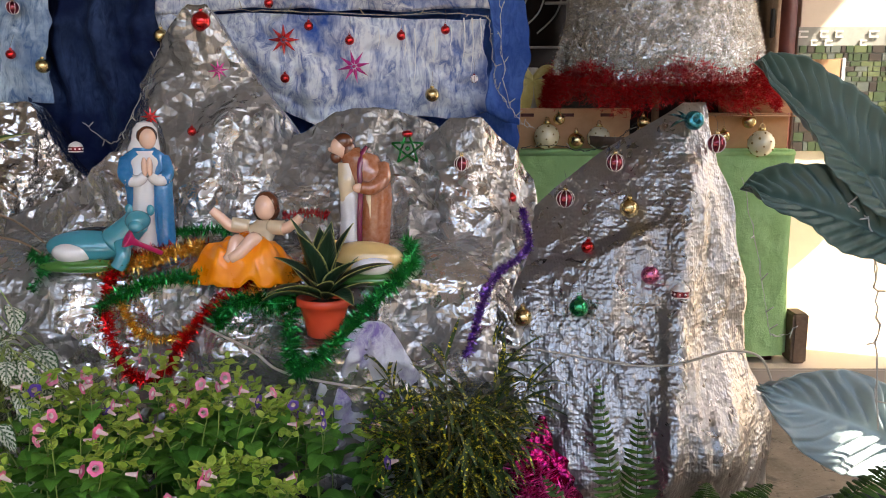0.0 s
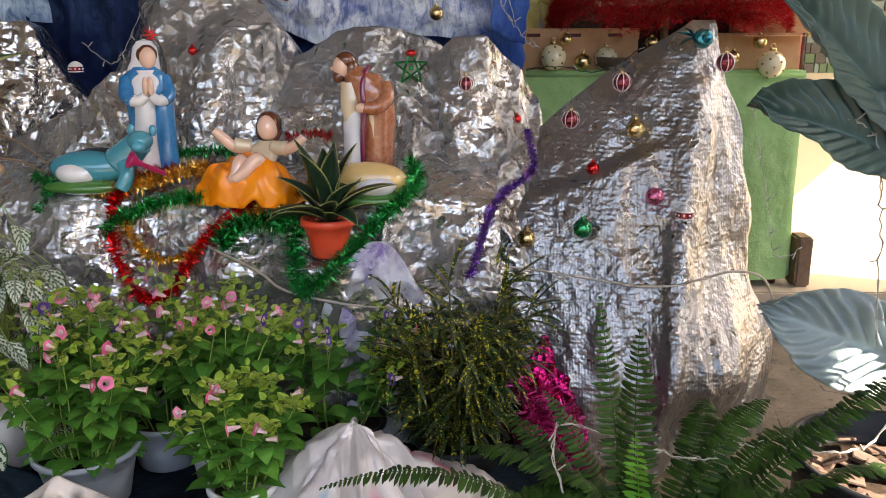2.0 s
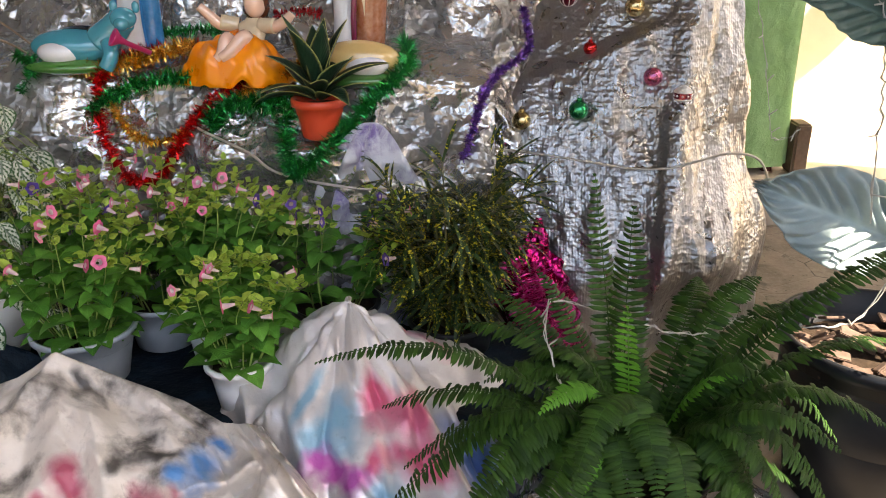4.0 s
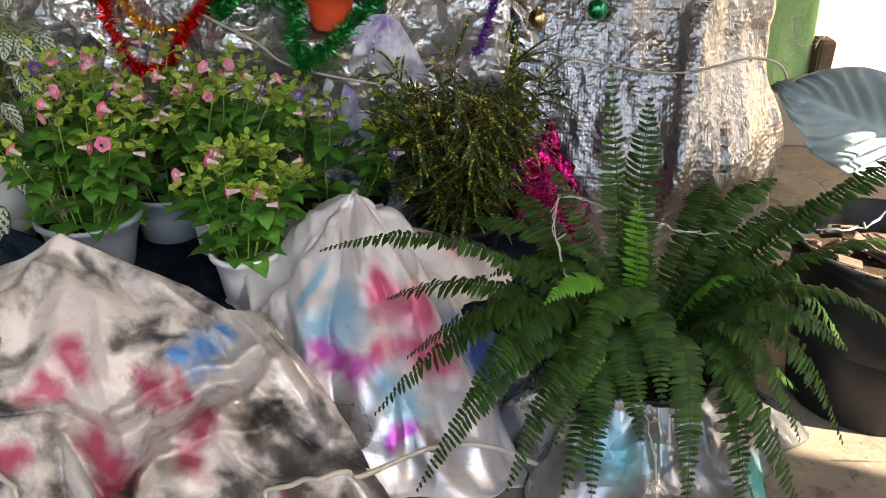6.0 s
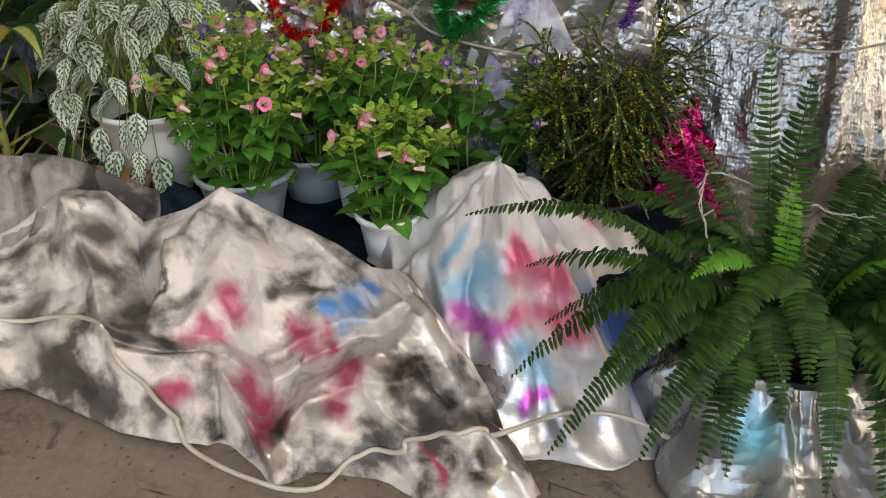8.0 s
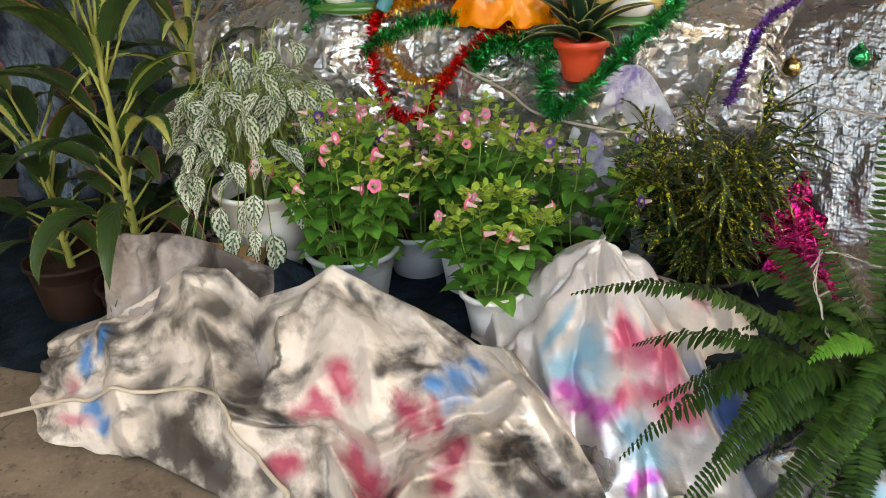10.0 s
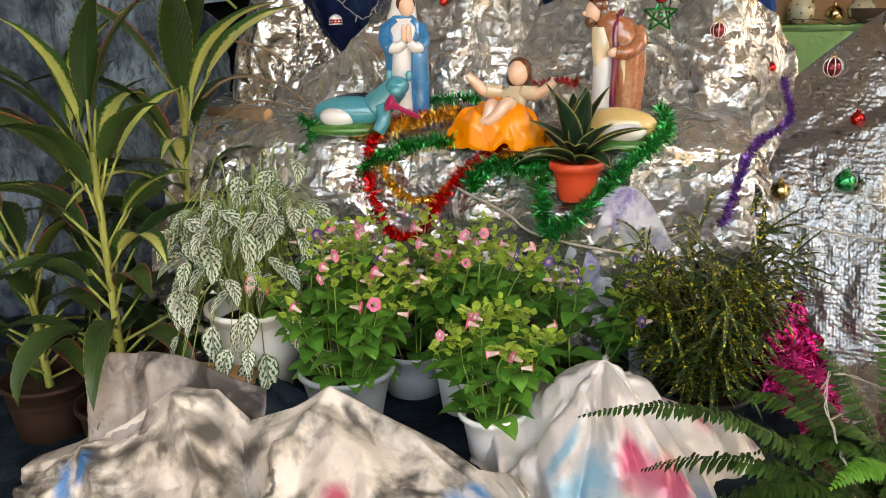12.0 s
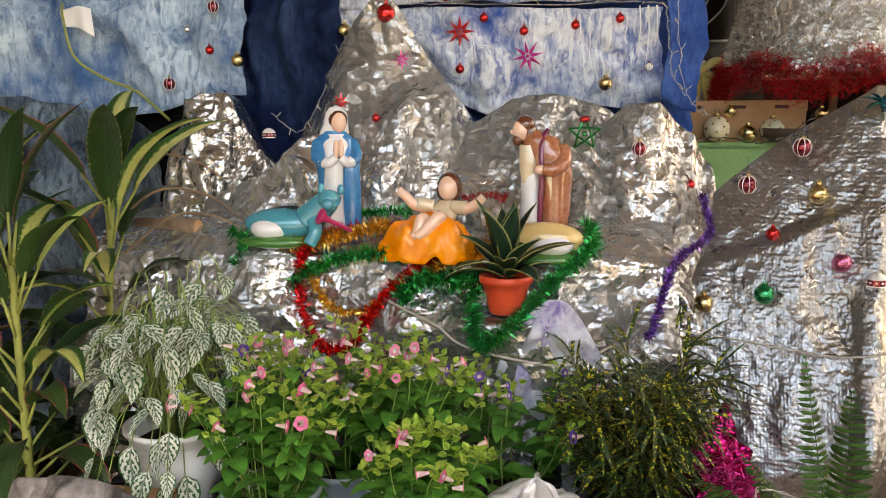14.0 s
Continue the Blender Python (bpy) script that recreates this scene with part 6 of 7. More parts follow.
bauble((-0.669, 2.359, 1.42), 0.028, RED_BALL, "larger glossy red bauble on top of the foil peak", RED_BALL, stem=False)
for x, y, z in ((-0.037, 2.637, 1.221), (-0.859, 2.611, 1.398), (-1.197, 2.55, 1.307)):
    bauble((x, y - 0.028, z), 0.022, GOLD, "matt gold bauble hung on the denim")
bauble((0.093, 2.612, 1.269), 0.012, WHITE_GLITTER, "tiny white and red bauble hung on the denim", RED_BALL, MAROON)
bauble((-1.273, 2.525, 1.476), 0.019, MAROON, "maroon bauble with white stripes hung on denim", GOLD, WHITE_GLITTER)
bauble((-1.434, 2.52, 1.237), 0.020, MAROON, "maroon bauble with white stripes hung on denim", GOLD, WHITE_GLITTER)
for x, y, z in ((-1.536, 2.56, 1.405), (-1.365, 2.543, 1.407)):
    bauble((x, y - 0.018, z), 0.012, SILVER_BALL, "tiny silver bauble hung on pale denim")
bauble((0.05, 2.285, 1.033), 0.020, MAROON, "maroon bauble with white stripes hung on foil", GOLD, WHITE_GLITTER)
for x, y, z in ((0.472, 2.285, 1.036), (0.336, 2.275, 0.937)):
    bauble((x, y, z), 0.024, MAROON, "maroon bauble with white stripes on bubble foil", GOLD, WHITE_GLITTER)
bauble((0.742, 2.27, 1.088), 0.025, MAROON, "maroon bauble with a silver stripe at the foil mountain's edge", GOLD, WHITE_GLITTER)
bauble((0.500, 2.215, 0.918), 0.026, GOLD, "matt gold bauble on bubble foil")
bauble((0.206, 2.080, 0.652), 0.024, GOLD, "matt gold bauble on bubble foil")
bauble((0.388, 2.192, 0.816), 0.018, RED_BALL, "glossy red bauble on bubble foil", RED_BALL)
bauble((0.348, 2.065, 0.682), 0.025, GREEN_BALL, "glittering green bauble on bubble foil", GREEN_BALL)
bauble((0.538, 2.110, 0.757), 0.024, PINK_BALL, "frosted pink bauble on bubble foil", WHITE_GLITTER)


def drum(at, r, label):
    t = thing("drum_ornament", at, label, "ornament", "drum ornaments")
    part("drum", Shape().lathe([(0.0005, -r * 0.55), (r, -r * 0.55), (r, r * 0.3), (0.0005, r * 0.3)], 20), MAROON, t, "maroon glitter band", smooth=False)
    part("rim", Shape().lathe([(r * 0.98, -r * 0.6), (r * 1.06, -r * 0.6), (r * 1.06, -r * 0.45), (r * 0.98, -r * 0.45)], 20), WHITE_GLITTER, t)
    part("rim", Shape().lathe([(r * 0.98, r * 0.2), (r * 1.06, r * 0.2), (r * 1.06, r * 0.36), (r * 0.98, r * 0.36)], 20), WHITE_GLITTER, t)
    part("lid", Shape().lathe([(r, r * 0.34), (r * 0.75, r * 0.7), (r * 0.3, r * 0.95), (0.0005, r)], 20), WHITE_GLITTER, t, "white glitter dome")
    for k in range(10):
        a = k * 0.628
        part("bead", Shape().ball((r * 1.01 * math.cos(a), r * 1.01 * math.sin(a), -r * 0.12), r * 0.14, 8, 5), WHITE_GLITTER, t)
    return t


drum((0.606, 2.065, 0.722), 0.022, "white and maroon drum ornament on bubble foil")
drum((-1.005, 2.27, 1.078), 0.018, "white and maroon drum ornament above the foil rock")


def star(name, at, r, points, inner, mat, label, thick=0.012, tilt=0.0, frame_only=False):
    t = thing(name, at, label, "star ornament", "star ornaments")
    for k in range(points):
        a = math.pi / 2 + 2 * math.pi * k / points + tilt
        h = math.pi / points
        sh = Shape()
        tip = (r * math.cos(a), 0, r * math.sin(a))
        l = (inner * math.cos(a + h), 0, inner * math.sin(a + h))
        rr = (inner * math.cos(a - h), 0, inner * math.sin(a - h))
        f, b = (inner * 0.45 * math.cos(a), -thick, inner * 0.45 * math.sin(a)), (inner * 0.45 * math.cos(a), thick, inner * 0.45 * math.sin(a))
        if frame_only:
            for p, q in ((tip, l), (tip, rr), (l, rr)):
                sh.tube([p, tuple((u + v) / 2 for u, v in zip(p, q)), q], r * 0.07, 6)
        else:
            i = len(sh.v)
            sh.v += [tip, l, f, rr, b]
            sh.uv += [(0, 0)] * 5
            sh.f += [(i, i + 1, i + 2), (i, i + 2, i + 3), (i, i + 3, i + 4), (i, i + 4, i + 1)]
            sh.mi += [0] * 4
        part("point", sh, mat, t, smooth=False)
    part("hub", Shape().ball((0, 0, 0), (inner * 0.35, thick, inner * 0.35), 10, 8), mat, t)
    return t


star("star_ornament", (-0.49, 2.60, 1.387), 0.050, 8, 0.017, STAR_RED, "glossy red eight-pointed star on bleached denim", 0.010)
star("star_ornament", (-0.276, 2.595, 1.307), 0.052, 8, 0.016, STAR_PINK, "glossy magenta eight-pointed star on bleached denim", 0.010, 0.2)
star("star_ornament", (-0.62, 2.328, 1.287), 0.030, 8, 0.010, STAR_PINK, "small magenta eight-pointed star on the foil peak", 0.008, 0.1)
star("star_ornament", (-0.745, 2.13, 1.165), 0.026, 8, 0.009, STAR_RED, "small red star behind the veiled figure", 0.007)
gs = star("star_ornament", (-0.099, 2.298, 1.074), 0.046, 5, 0.020, TIN_GREEN, "green tinsel five-pointed star with a red bow", 0.010, 0.0, True)
part("bow", Shape().ball((0, -0.008, 0.040), (0.016, 0.010, 0.010), 10, 8), RED_BALL, gs, "red ribbon bow")
for x, y, z in ((-0.745, 2.224, 0.938), (-0.724, 2.223, 1.022), (-0.069, 2.221, 0.922), (-0.485, 2.304, 0.944)):
    star("star_ornament", (x, y, z), 0.018, 5, 0.008, SILVER, "small grey foil star on the crushed foil", 0.003)

bow = thing("teal_bow_ornament", (0.655, 2.285, 1.150), "shiny dark teal bow ornament at the foil mountain's top", "ornament")
part("loop", Shape().lathe([(0.012, -0.020), (0.023, -0.016), (0.027, 0.0), (0.022, 0.014), (0.012, 0.016), (0.004, 0.004), (0.0005, 0.0)], 24), TEAL_BALL, bow, at=(0.024, -0.012, 0.0)).rotation_euler = (radians(75), 0, radians(12))
for az, el, ln in ((178, 24, 0.055), (190, -14, 0.050), (160, 50, 0.040)):
    thicken(part("ribbon", Shape().leaf((0.006, -0.004, 0.0), az, el, ln, 0.026, 20, "ovate", 8, 2, 0.5), TEAL_BALL, bow, "dark teal ribbon end"), 0.001)

# ---- tinsel ----


def tinsel(name, pts, r, per_m, mat, label, seed, core=None, group="tinsel garlands", width=0.0017):
    """A garland: a thin core with many narrow strips standing out all round."""
    rg = random.Random(seed)
    line = spline(pts, 14)
    t = thing(name, line[0], label, "garland", group)
    o = Vector(line[0])
    part("cord", Shape().tube([q - o for q in line[::3] + [line[-1]]], r * 0.08, 6), core or mat, t)
    sh = Shape()
    length = sum((line[k + 1] - line[k]).length for k in range(len(line) - 1))
    for _ in range(int(length * per_m)):
        k = rg.randrange(len(line) - 1)
        p = line[k].lerp(line[k + 1], rg.random()) - o
        d = Vector((rg.gauss(0, 1), rg.gauss(0, 1), rg.gauss(0, 1))).normalized()
        along = (line[k + 1] - line[k]).normalized()
        d = (d - along * d.dot(along) * 0.6).normalized()
        s = d.cross(Vector((rg.gauss(0, 1), rg.gauss(0, 1), rg.gauss(0, 1)))).normalized() * width
        m = p + d * r * rg.uniform(0.5, 0.7) + s.cross(d).normalized() * r * 0.12
        e = p + d * r * rg.uniform(0.9, 1.7)
        i = len(sh.v)
        sh.v += [tuple(p - s), tuple(p + s), tuple(m + s), tuple(m - s), tuple(e)]
        sh.uv += [(0, 0)] * 5
        sh.f += [(i, i + 1, i + 2, i + 3), (i + 3, i + 2, i + 4)]
        sh.mi += [0, 0]
    tagged(part("fringe", sh, mat, t, smooth=False), kind="stuff")
    return t


def near(pts, dy=-0.012, dz=0.010):
    return [(x, y + dy, z + dz) for x, y, z in pts]


TR = "glittering red tinsel garland draped over the foil ledge"
tinsel("tinsel_garland", near([(-0.60, 2.09, 0.832), (-0.66, 2.06, 0.828), (-0.737, 2.04, 0.822), (-0.784, 2.01, 0.80), (-0.815, 1.99, 0.77), (-0.819, 1.965, 0.71), (-0.799, 1.925, 0.651), (-0.77, 1.905, 0.582), (-0.73, 1.90, 0.541), (-0.671, 1.92, 0.548),
                               (-0.631, 1.92, 0.615), (-0.595, 1.93, 0.663), (-0.554, 1.95, 0.711), (-0.493, 1.965, 0.755), (-0.43, 1.985, 0.785), (-0.38, 2.0, 0.79)]), 0.018, 2600, TIN_RED, TR, 1)
TG = "glittering green tinsel garland draped over the foil ledge"
tinsel("tinsel_garland", near([(-0.83, 1.95, 0.70), (-0.772, 1.96, 0.74), (-0.683, 1.96, 0.768), (-0.611, 1.97, 0.775), (-0.538, 1.985, 0.77)]), 0.022, 2600, TIN_GREEN, TG, 2)
tinsel("tinsel_garland", near([(-0.545, 1.93, 0.668), (-0.52, 1.95, 0.703), (-0.463, 1.955, 0.722), (-0.41, 1.955, 0.712), (-0.339, 1.96, 0.72)]), 0.028, 3200, TIN_GREEN, TG, 3)
tinsel("tinsel_garland", near([(-0.36, 1.94, 0.70), (-0.357, 1.88, 0.65), (-0.343, 1.845, 0.60), (-0.325, 1.83, 0.585), (-0.265, 1.825, 0.630), (-0.218, 1.90, 0.667), (-0.172, 1.95, 0.715), (-0.112, 1.97, 0.765), (-0.075, 2.01, 0.805), (-0.088, 2.09, 0.84)]), 0.024, 2800, TIN_GREEN, TG, 4)
tinsel("tinsel_garland", near([(-0.80, 2.17, 0.845), (-0.72, 2.165, 0.85), (-0.64, 2.16, 0.86), (-0.56, 2.16, 0.86)]), 0.016, 2200, TIN_GREEN, "dark green tinsel garland behind the figures", 5)
TO = "glittering gold tinsel garland among the red and green"
tinsel("tinsel_garland", near([(-0.883, 2.0, 0.79), (-0.816, 1.995, 0.793), (-0.735, 2.0, 0.808), (-0.665, 2.03, 0.825), (-0.60, 2.06, 0.835)]), 0.020, 3600, TIN_GOLD, TO, 6)
tinsel("tinsel_garland", near([(-0.785, 1.965, 0.72), (-0.751, 1.94, 0.666), (-0.709, 1.925, 0.636), (-0.647, 1.925, 0.632), (-0.60, 1.93, 0.66)]), 0.014, 2400, TIN_GOLD, TO, 7)
tinsel("tinsel_garland", near([(-0.478, 1.965, 0.735), (-0.42, 1.96, 0.768), (-0.366, 1.99, 0.785), (-0.33, 2.02, 0.79)]), 0.020, 2600, TIN_GOLD, TO, 8)
tinsel("tinsel_garland", near([(-1.02, 2.02, 0.82), (-0.97, 2.0, 0.80), (-1.0, 1.97, 0.74)]), 0.018, 2200, TIN_GREEN, "short green tinsel garland beside the ox", 9)
tinsel("tinsel_garland", near([(0.215, 2.28, 0.90), (0.224, 2.25, 0.862), (0.228, 2.19, 0.82), (0.205, 2.15, 0.795), (0.151, 2.08, 0.775), (0.114, 1.985, 0.755), (0.092, 1.94, 0.71), (0.075, 1.92, 0.66), (0.055, 1.90, 0.60)], -0.03), 0.012, 2600, TIN_PURPLE,
       "purple tinsel garland hanging down the bubble foil", 10)
tinsel("tinsel_garland", near([(-0.42, 2.17, 0.895), (-0.36, 2.16, 0.905), (-0.30, 2.16, 0.90)], -0.01), 0.012, 1600, TIN_DARKRED, "short dark red tinsel strand on the foil", 12)

# ---- tinsel tree on the table ----
tree = thing("tinsel_tree", (0.83, 3.33, TOP), "white and silver tinsel cone tree with a red tinsel hem", "tinsel tree")
part("trunk", Shape().tube([(0, 0, 0), (0, 0, 0.4), (0, 0, 1.3)], 0.015, 10), STEM_BROWN, tree)
part("base", Shape().lathe([(0.001, 0), (0.10, 0), (0.11, 0.01), (0.09, 0.02), (0.02, 0.03), (0.001, 0.03)], 24), DARKWOOD, tree)


def cone_r(z):
    return 0.415 - 0.115 * (z - 0.2) / 0.4 * 0.9


part("cone", Shape().lathe([(cone_r(0.24) - 0.02, 0.24), (cone_r(0.5) - 0.02, 0.5), (cone_r(0.9) - 0.02, 0.9), (cone_r(1.3) - 0.02, 1.3), (0.02, 1.5)], 48), SILVER_LIGHT, tree, "silver netting under the tinsel")
rg = random.Random(77)
for nm, z0, z1, count, mat, out, ln in (("tinsel_cover", 0.26, 0.70, 30000, TIN_SILVER, 0.0, 0.020), ("tinsel_hem", 0.17, 0.285, 15000, TIN_DARKRED, 0.014, 0.032)):
    sh = Shape()
    for _ in range(count):
        a = rg.uniform(math.pi * 0.9, math.pi * 2.1)
        z = rg.uniform(z0, z1)
        if nm == "tinsel_hem":
            z += 0.022 * math.sin(a * 7) + 0.012 * rg.gauss(0, 1)
        rr = cone_r(z) + out + abs(rg.gauss(0, 0.006))
        p = Vector((rr * math.cos(a), rr * math.sin(a), z))
        d = Vector((math.cos(a) * 0.5 + rg.gauss(0, 0.7), math.sin(a) * 0.5 + rg.gauss(0, 0.7), rg.gauss(0, 0.7))).normalized()
        s = d.cross(Vector((rg.gauss(0, 1), rg.gauss(0, 1), rg.gauss(0, 1)))).normalized() * 0.0008
        m, e = p + d * ln * 0.5 + s * 2, p + d * ln * rg.uniform(0.7, 1.2)
        i = len(sh.v)
        sh.v += [tuple(p - s), tuple(p + s), tuple(m + s), tuple(m - s), tuple(e)]
        sh.uv += [(0, 0)] * 5
        sh.f += [(i, i + 1, i + 2, i + 3), (i + 3, i + 2, i + 4)]
        sh.mi += [0, 0]
    tagged(part(nm, sh, mat, tree, "red tinsel hem" if nm == "tinsel_hem" else "silvery white tinsel", smooth=False), kind="stuff")

# ---- things on the table ----
cart = thing("cardboard_box", (0.47, 3.28, TOP), "flat open cardboard box with faded printing", "box")
part("body", box((0.46, 0.20, 0.15), (0, 0, 0), 0.004), CARDBOARD, cart, smooth=False)
part("flap", box((0.46, 0.012, 0.04), (0, -0.106, 0.11), 0.002), CARDBOARD, cart, smooth=False)
for k in range(3):
    part("print_bar", box((0.05, 0.002, 0.012), (-0.16 + 0.15 * k, -0.1135, 0.12), 0.0005), DARKWOOD, cart, "dark printed bar", smooth=False)
cart2 = thing("cardboard_box", (1.12, 3.30, TOP), "cardboard box standing under the tinsel tree", "box")
part("body", box((0.36, 0.24, 0.13), (0, 0, 0), 0.004), CARDBOARD, cart2, smooth=False)
part("flap", box((0.36, 0.10, 0.004), (0, -0.165, 0.12), 0.001), CARDBOARD, cart2, smooth=False)
folder = thing("file_box", (1.30, 3.42, TOP + 0.13), "tan carton with a white edge on the cardboard box", "box")
part("body", box((0.40, 0.22, 0.205), (0.04, 0, 0), 0.004), CARDBOARD, folder, smooth=False)
part("white_edge", box((0.014, 0.225, 0.21), (0.248, 0, 0), 0.002), PLASTIC_WHITE, folder, "white plastic edge", smooth=False)
for x, z_, r, m, d in ((0.382, 0.048, 0.047, CREAM_BALL, BRONZE), (0.577, 0.045, 0.042, CREAM_BALL, BRONZE), (0.492, 0.032, 0.031, GOLD, None), (0.425, 0.12, 0.022, GOLD, None), (0.757, 0.045, 0.045, CREAM_BALL, BRONZE)):
    bauble((x, 3.145 - (0.02 if r < 0.03 else 0), TOP + r + (0.09 if r == 0.022 else 0)), r, m, "cream bauble with bronze flecks on the table" if d else "gold bauble lying on the table", GOLD, None, d, "baubles on the table", False)
bauble((1.165, 3.085, 1.045), 0.048, CREAM_BALL, "cream bauble with bronze flecks hanging at the table's edge", GOLD, None, BRONZE, "baubles on the table")
bauble((1.125, 3.11, 1.125), 0.026, GOLD, "gold bauble hanging under the tinsel tree", GOLD, None, None, "baubles on the table")
bauble((0.735, 3.12, TOP + 0.10), 0.022, GOLD, "gold bauble lying on the table", GOLD, None, None, "baubles on the table")
bauble((1.03, 3.10, 1.07), 0.024, GOLD, "gold bauble hanging under the tinsel tree", GOLD, None, None, "baubles on the table")
tray = solid("dark_tray", Shape().lathe([(0.001, 0.0), (0.13, 0.0), (0.16, 0.018), (0.165, 0.05), (0.155, 0.05), (0.14, 0.018), (0.001, 0.01)], 28), BARK, "dark brown tray on the green cloth", "tray", at=(0.70, 3.16, TOP))
bag = thing("gift_bag", (0.35, 3.43, TOP), "white bag tied with a yellow satin bow", "gift bag")


def bag_at(u, v):
    a = 2 * math.pi * u
    r = (0.085 * (1 - 0.15 * v) if v < 0.6 else 0.085 * (0.91 - 1.6 * (v - 0.6))) * (1 + 0.08 * math.sin(a * 9))
    return (r * math.cos(a), r * 0.7 * math.sin(a), 0.31 * v)


part("bag", Shape().grid(bag_at, 60, 16, 0, True), WHITE_BAG, bag)
for s_ in (-1, 1):
    part("bow_loop", Shape().tube(spline([(0, -0.03, 0.26), (s_ * 0.045, -0.05, 0.30), (s_ * 0.085, -0.045, 0.285), (s_ * 0.06, -0.05, 0.25), (0, -0.035, 0.255)], 6), lambda t: 0.010 + 0.012 * math.sin(math.pi * t), 8), YELLOW_CLOTH, bag, "yellow satin bow loop")
    part("ribbon_tail", Shape().leaf((s_ * 0.01, -0.045, 0.255), 270 + s_ * 25, -60, 0.15, 0.05, 20, "strap", 8, 2, 0.3), YELLOW_CLOTH, bag, "yellow satin ribbon")
blue_thing = solid("blue_bag", Shape().loft([(0, 0, 0, 0.04, 0.04), (0.0, 0, 0.05, 0.085, 0.07), (0.0, 0.02, 0.18, 0.08, 0.08), (0.0, 0.05, 0.26, 0.03, 0.05)], 24),
                   plain("blue_plastic", (0.01, 0.22, 0.62), (0.25, 0.55, 0.8), 0.3, 0, 10, 0.3), "bright blue plastic bag hung on the wall", "bag", at=(1.97, 3.58, 0.95))

# ---- hoses, wires and cloths between the plants ----


def line(name, pts, r, mat, label, category, n=8):
    return solid(name, Shape().tube(spline(pts, 8), r, n), mat, label, category)




def on_tarp(u, w, lift=0.009):
    p = max((tarp_at(u + du, 0.08 + 0.92 * min(1.0, w + dw)) for du in (-0.012, 0, 0.012) for dw in (-0.03, 0, 0.03)), key=lambda q: q.z - 0.6 * q.y)
    return tarp_at(u, 0.08 + 0.92 * min(1.0, w)).lerp(p, 0.6) + Vector((0, -0.6 * lift, lift))


def walk_tarp(knots):
    """Points that lie on the tarp along knots of its two directions."""
    return [on_tarp(q.x, q.y) for q in spline([(u, w, 0) for u, w in knots], 3)]


HOSE_WAY = [(-1.50, 1.15, 0.03)] + walk_tarp([(0.125, 0.74), (0.23, 0.71), (0.31, 0.705), (0.385, 0.66), (0.425, 0.68), (0.45, 0.80), (0.48, 0.90), (0.51, 0.97)])
HOSE_WAY += [(-0.684, 1.010, 0.02), (-0.613, 0.978, 0.014), (-0.539, 0.956, 0.012), (-0.473, 0.945, 0.012), (-0.416, 0.958, 0.016)]
HOSE_WAY += walk_tarp([(0.75, 0.98), (0.81, 0.89), (0.88, 0.78), (0.95, 0.735), (0.985, 0.76)]) + [(-0.017, 1.15, 0.076), (0.052, 1.15, 0.09), (0.122, 1.15, 0.079), (0.182, 1.15, 0.05), (0.30, 1.14, 0.012)]
line("hose", HOSE_WAY, 0.0048, HOSE, "pale translucent plastic hose lying across the tarp", "hose")
line("hose", [(-0.62, 1.95, 0.69), (-0.558, 1.915, 0.665), (-0.447, 1.87, 0.626), (-0.377, 1.845, 0.585), (-0.241, 1.825, 0.56), (-0.123, 1.835, 0.55), (-0.03, 1.90, 0.58), (0.08, 2.0, 0.60), (0.172, 2.04, 0.585), (0.259, 2.035, 0.575), (0.373, 2.02, 0.56), (0.488, 2.01, 0.545), (0.58, 2.0, 0.55),
              (0.64, 1.99, 0.57), (0.72, 1.99, 0.59), (0.80, 2.0, 0.565), (0.86, 2.05, 0.45)],
     0.0032, HOSE, "pale plastic hose looped across the foil", "hose")


def mist(u, v):
    a = radians(180 + 180 * u)
    r = 0.004 + 0.095 * min(1.0, v * 2.0) ** 0.7 + 0.04 * v + 0.022 * math.sin(u * 24 + 1) * min(1.0, v * 3)
    x, y, z = r * math.cos(a), r * math.sin(a) * 0.42, -0.50 * v ** 1.5
    h = crumple((x, y, z), 0.08, 0.040, 41.0) * min(1.0, v * 5)
    return (x, y - h, z + 0.015 * math.sin(u * 17) * v)


thicken(solid("draped_cloth", Shape().grid(mist, 70, 50), MIST_CLOTH, "white cloth misted with violet hanging below the ledge", "cloth", at=(-0.16, 1.90, 0.69)), 0.002)


def pink(u, v):
    a = radians(170 + 200 * u)
    r = 0.006 + 0.125 * v ** 0.8 + 0.022 * math.sin(u * 26) * v
    x, y, z = r * math.cos(a), r * math.sin(a) * 0.7, 0.44 * (1 - v) ** 1.1
    h = crumple((x, y, z), 0.075, 0.030, 51.0) * min(1.0, v * 5)
    return (x + h * math.cos(a), y - h, max(0.004, z + 0.5 * h))


thicken(solid("crinkled_foil", Shape().grid(pink, 80, 50), PINK_FOIL, "heap of crinkled magenta foil behind the croton", "foil heap", at=(0.245, 1.94, 0.0)), 0.002)


for k, (x, z) in enumerate(((0.20, 0.36), (0.26, 0.33), (0.32, 0.27))):
    tinsel("tinsel_garland", [(x - 0.03, 1.88, z), (x, 1.83, z - 0.07), (x + 0.02, 1.81, z - 0.15), (x + 0.05, 1.79, z - 0.22)], 0.03, 1600, TIN_PINK, "loose magenta tinsel over the foil heap", 30 + k)


def left_flap(u, v):
    x = -1.30 + 0.40 * u
    y = 1.42 - 0.12 * v
    z = 0.362 + 0.02 * math.sin(u * 5) - 0.20 * v * (0.75 + 0.25 * math.sin(u * 7 + 1)) + (0.02 if v < 0.1 else 0) - 0.10 * max(0, u - 0.7)
    h = crumple((x, y, z), 0.11, 0.045, 61.0)
    return (x, y - h, z + 0.6 * h)


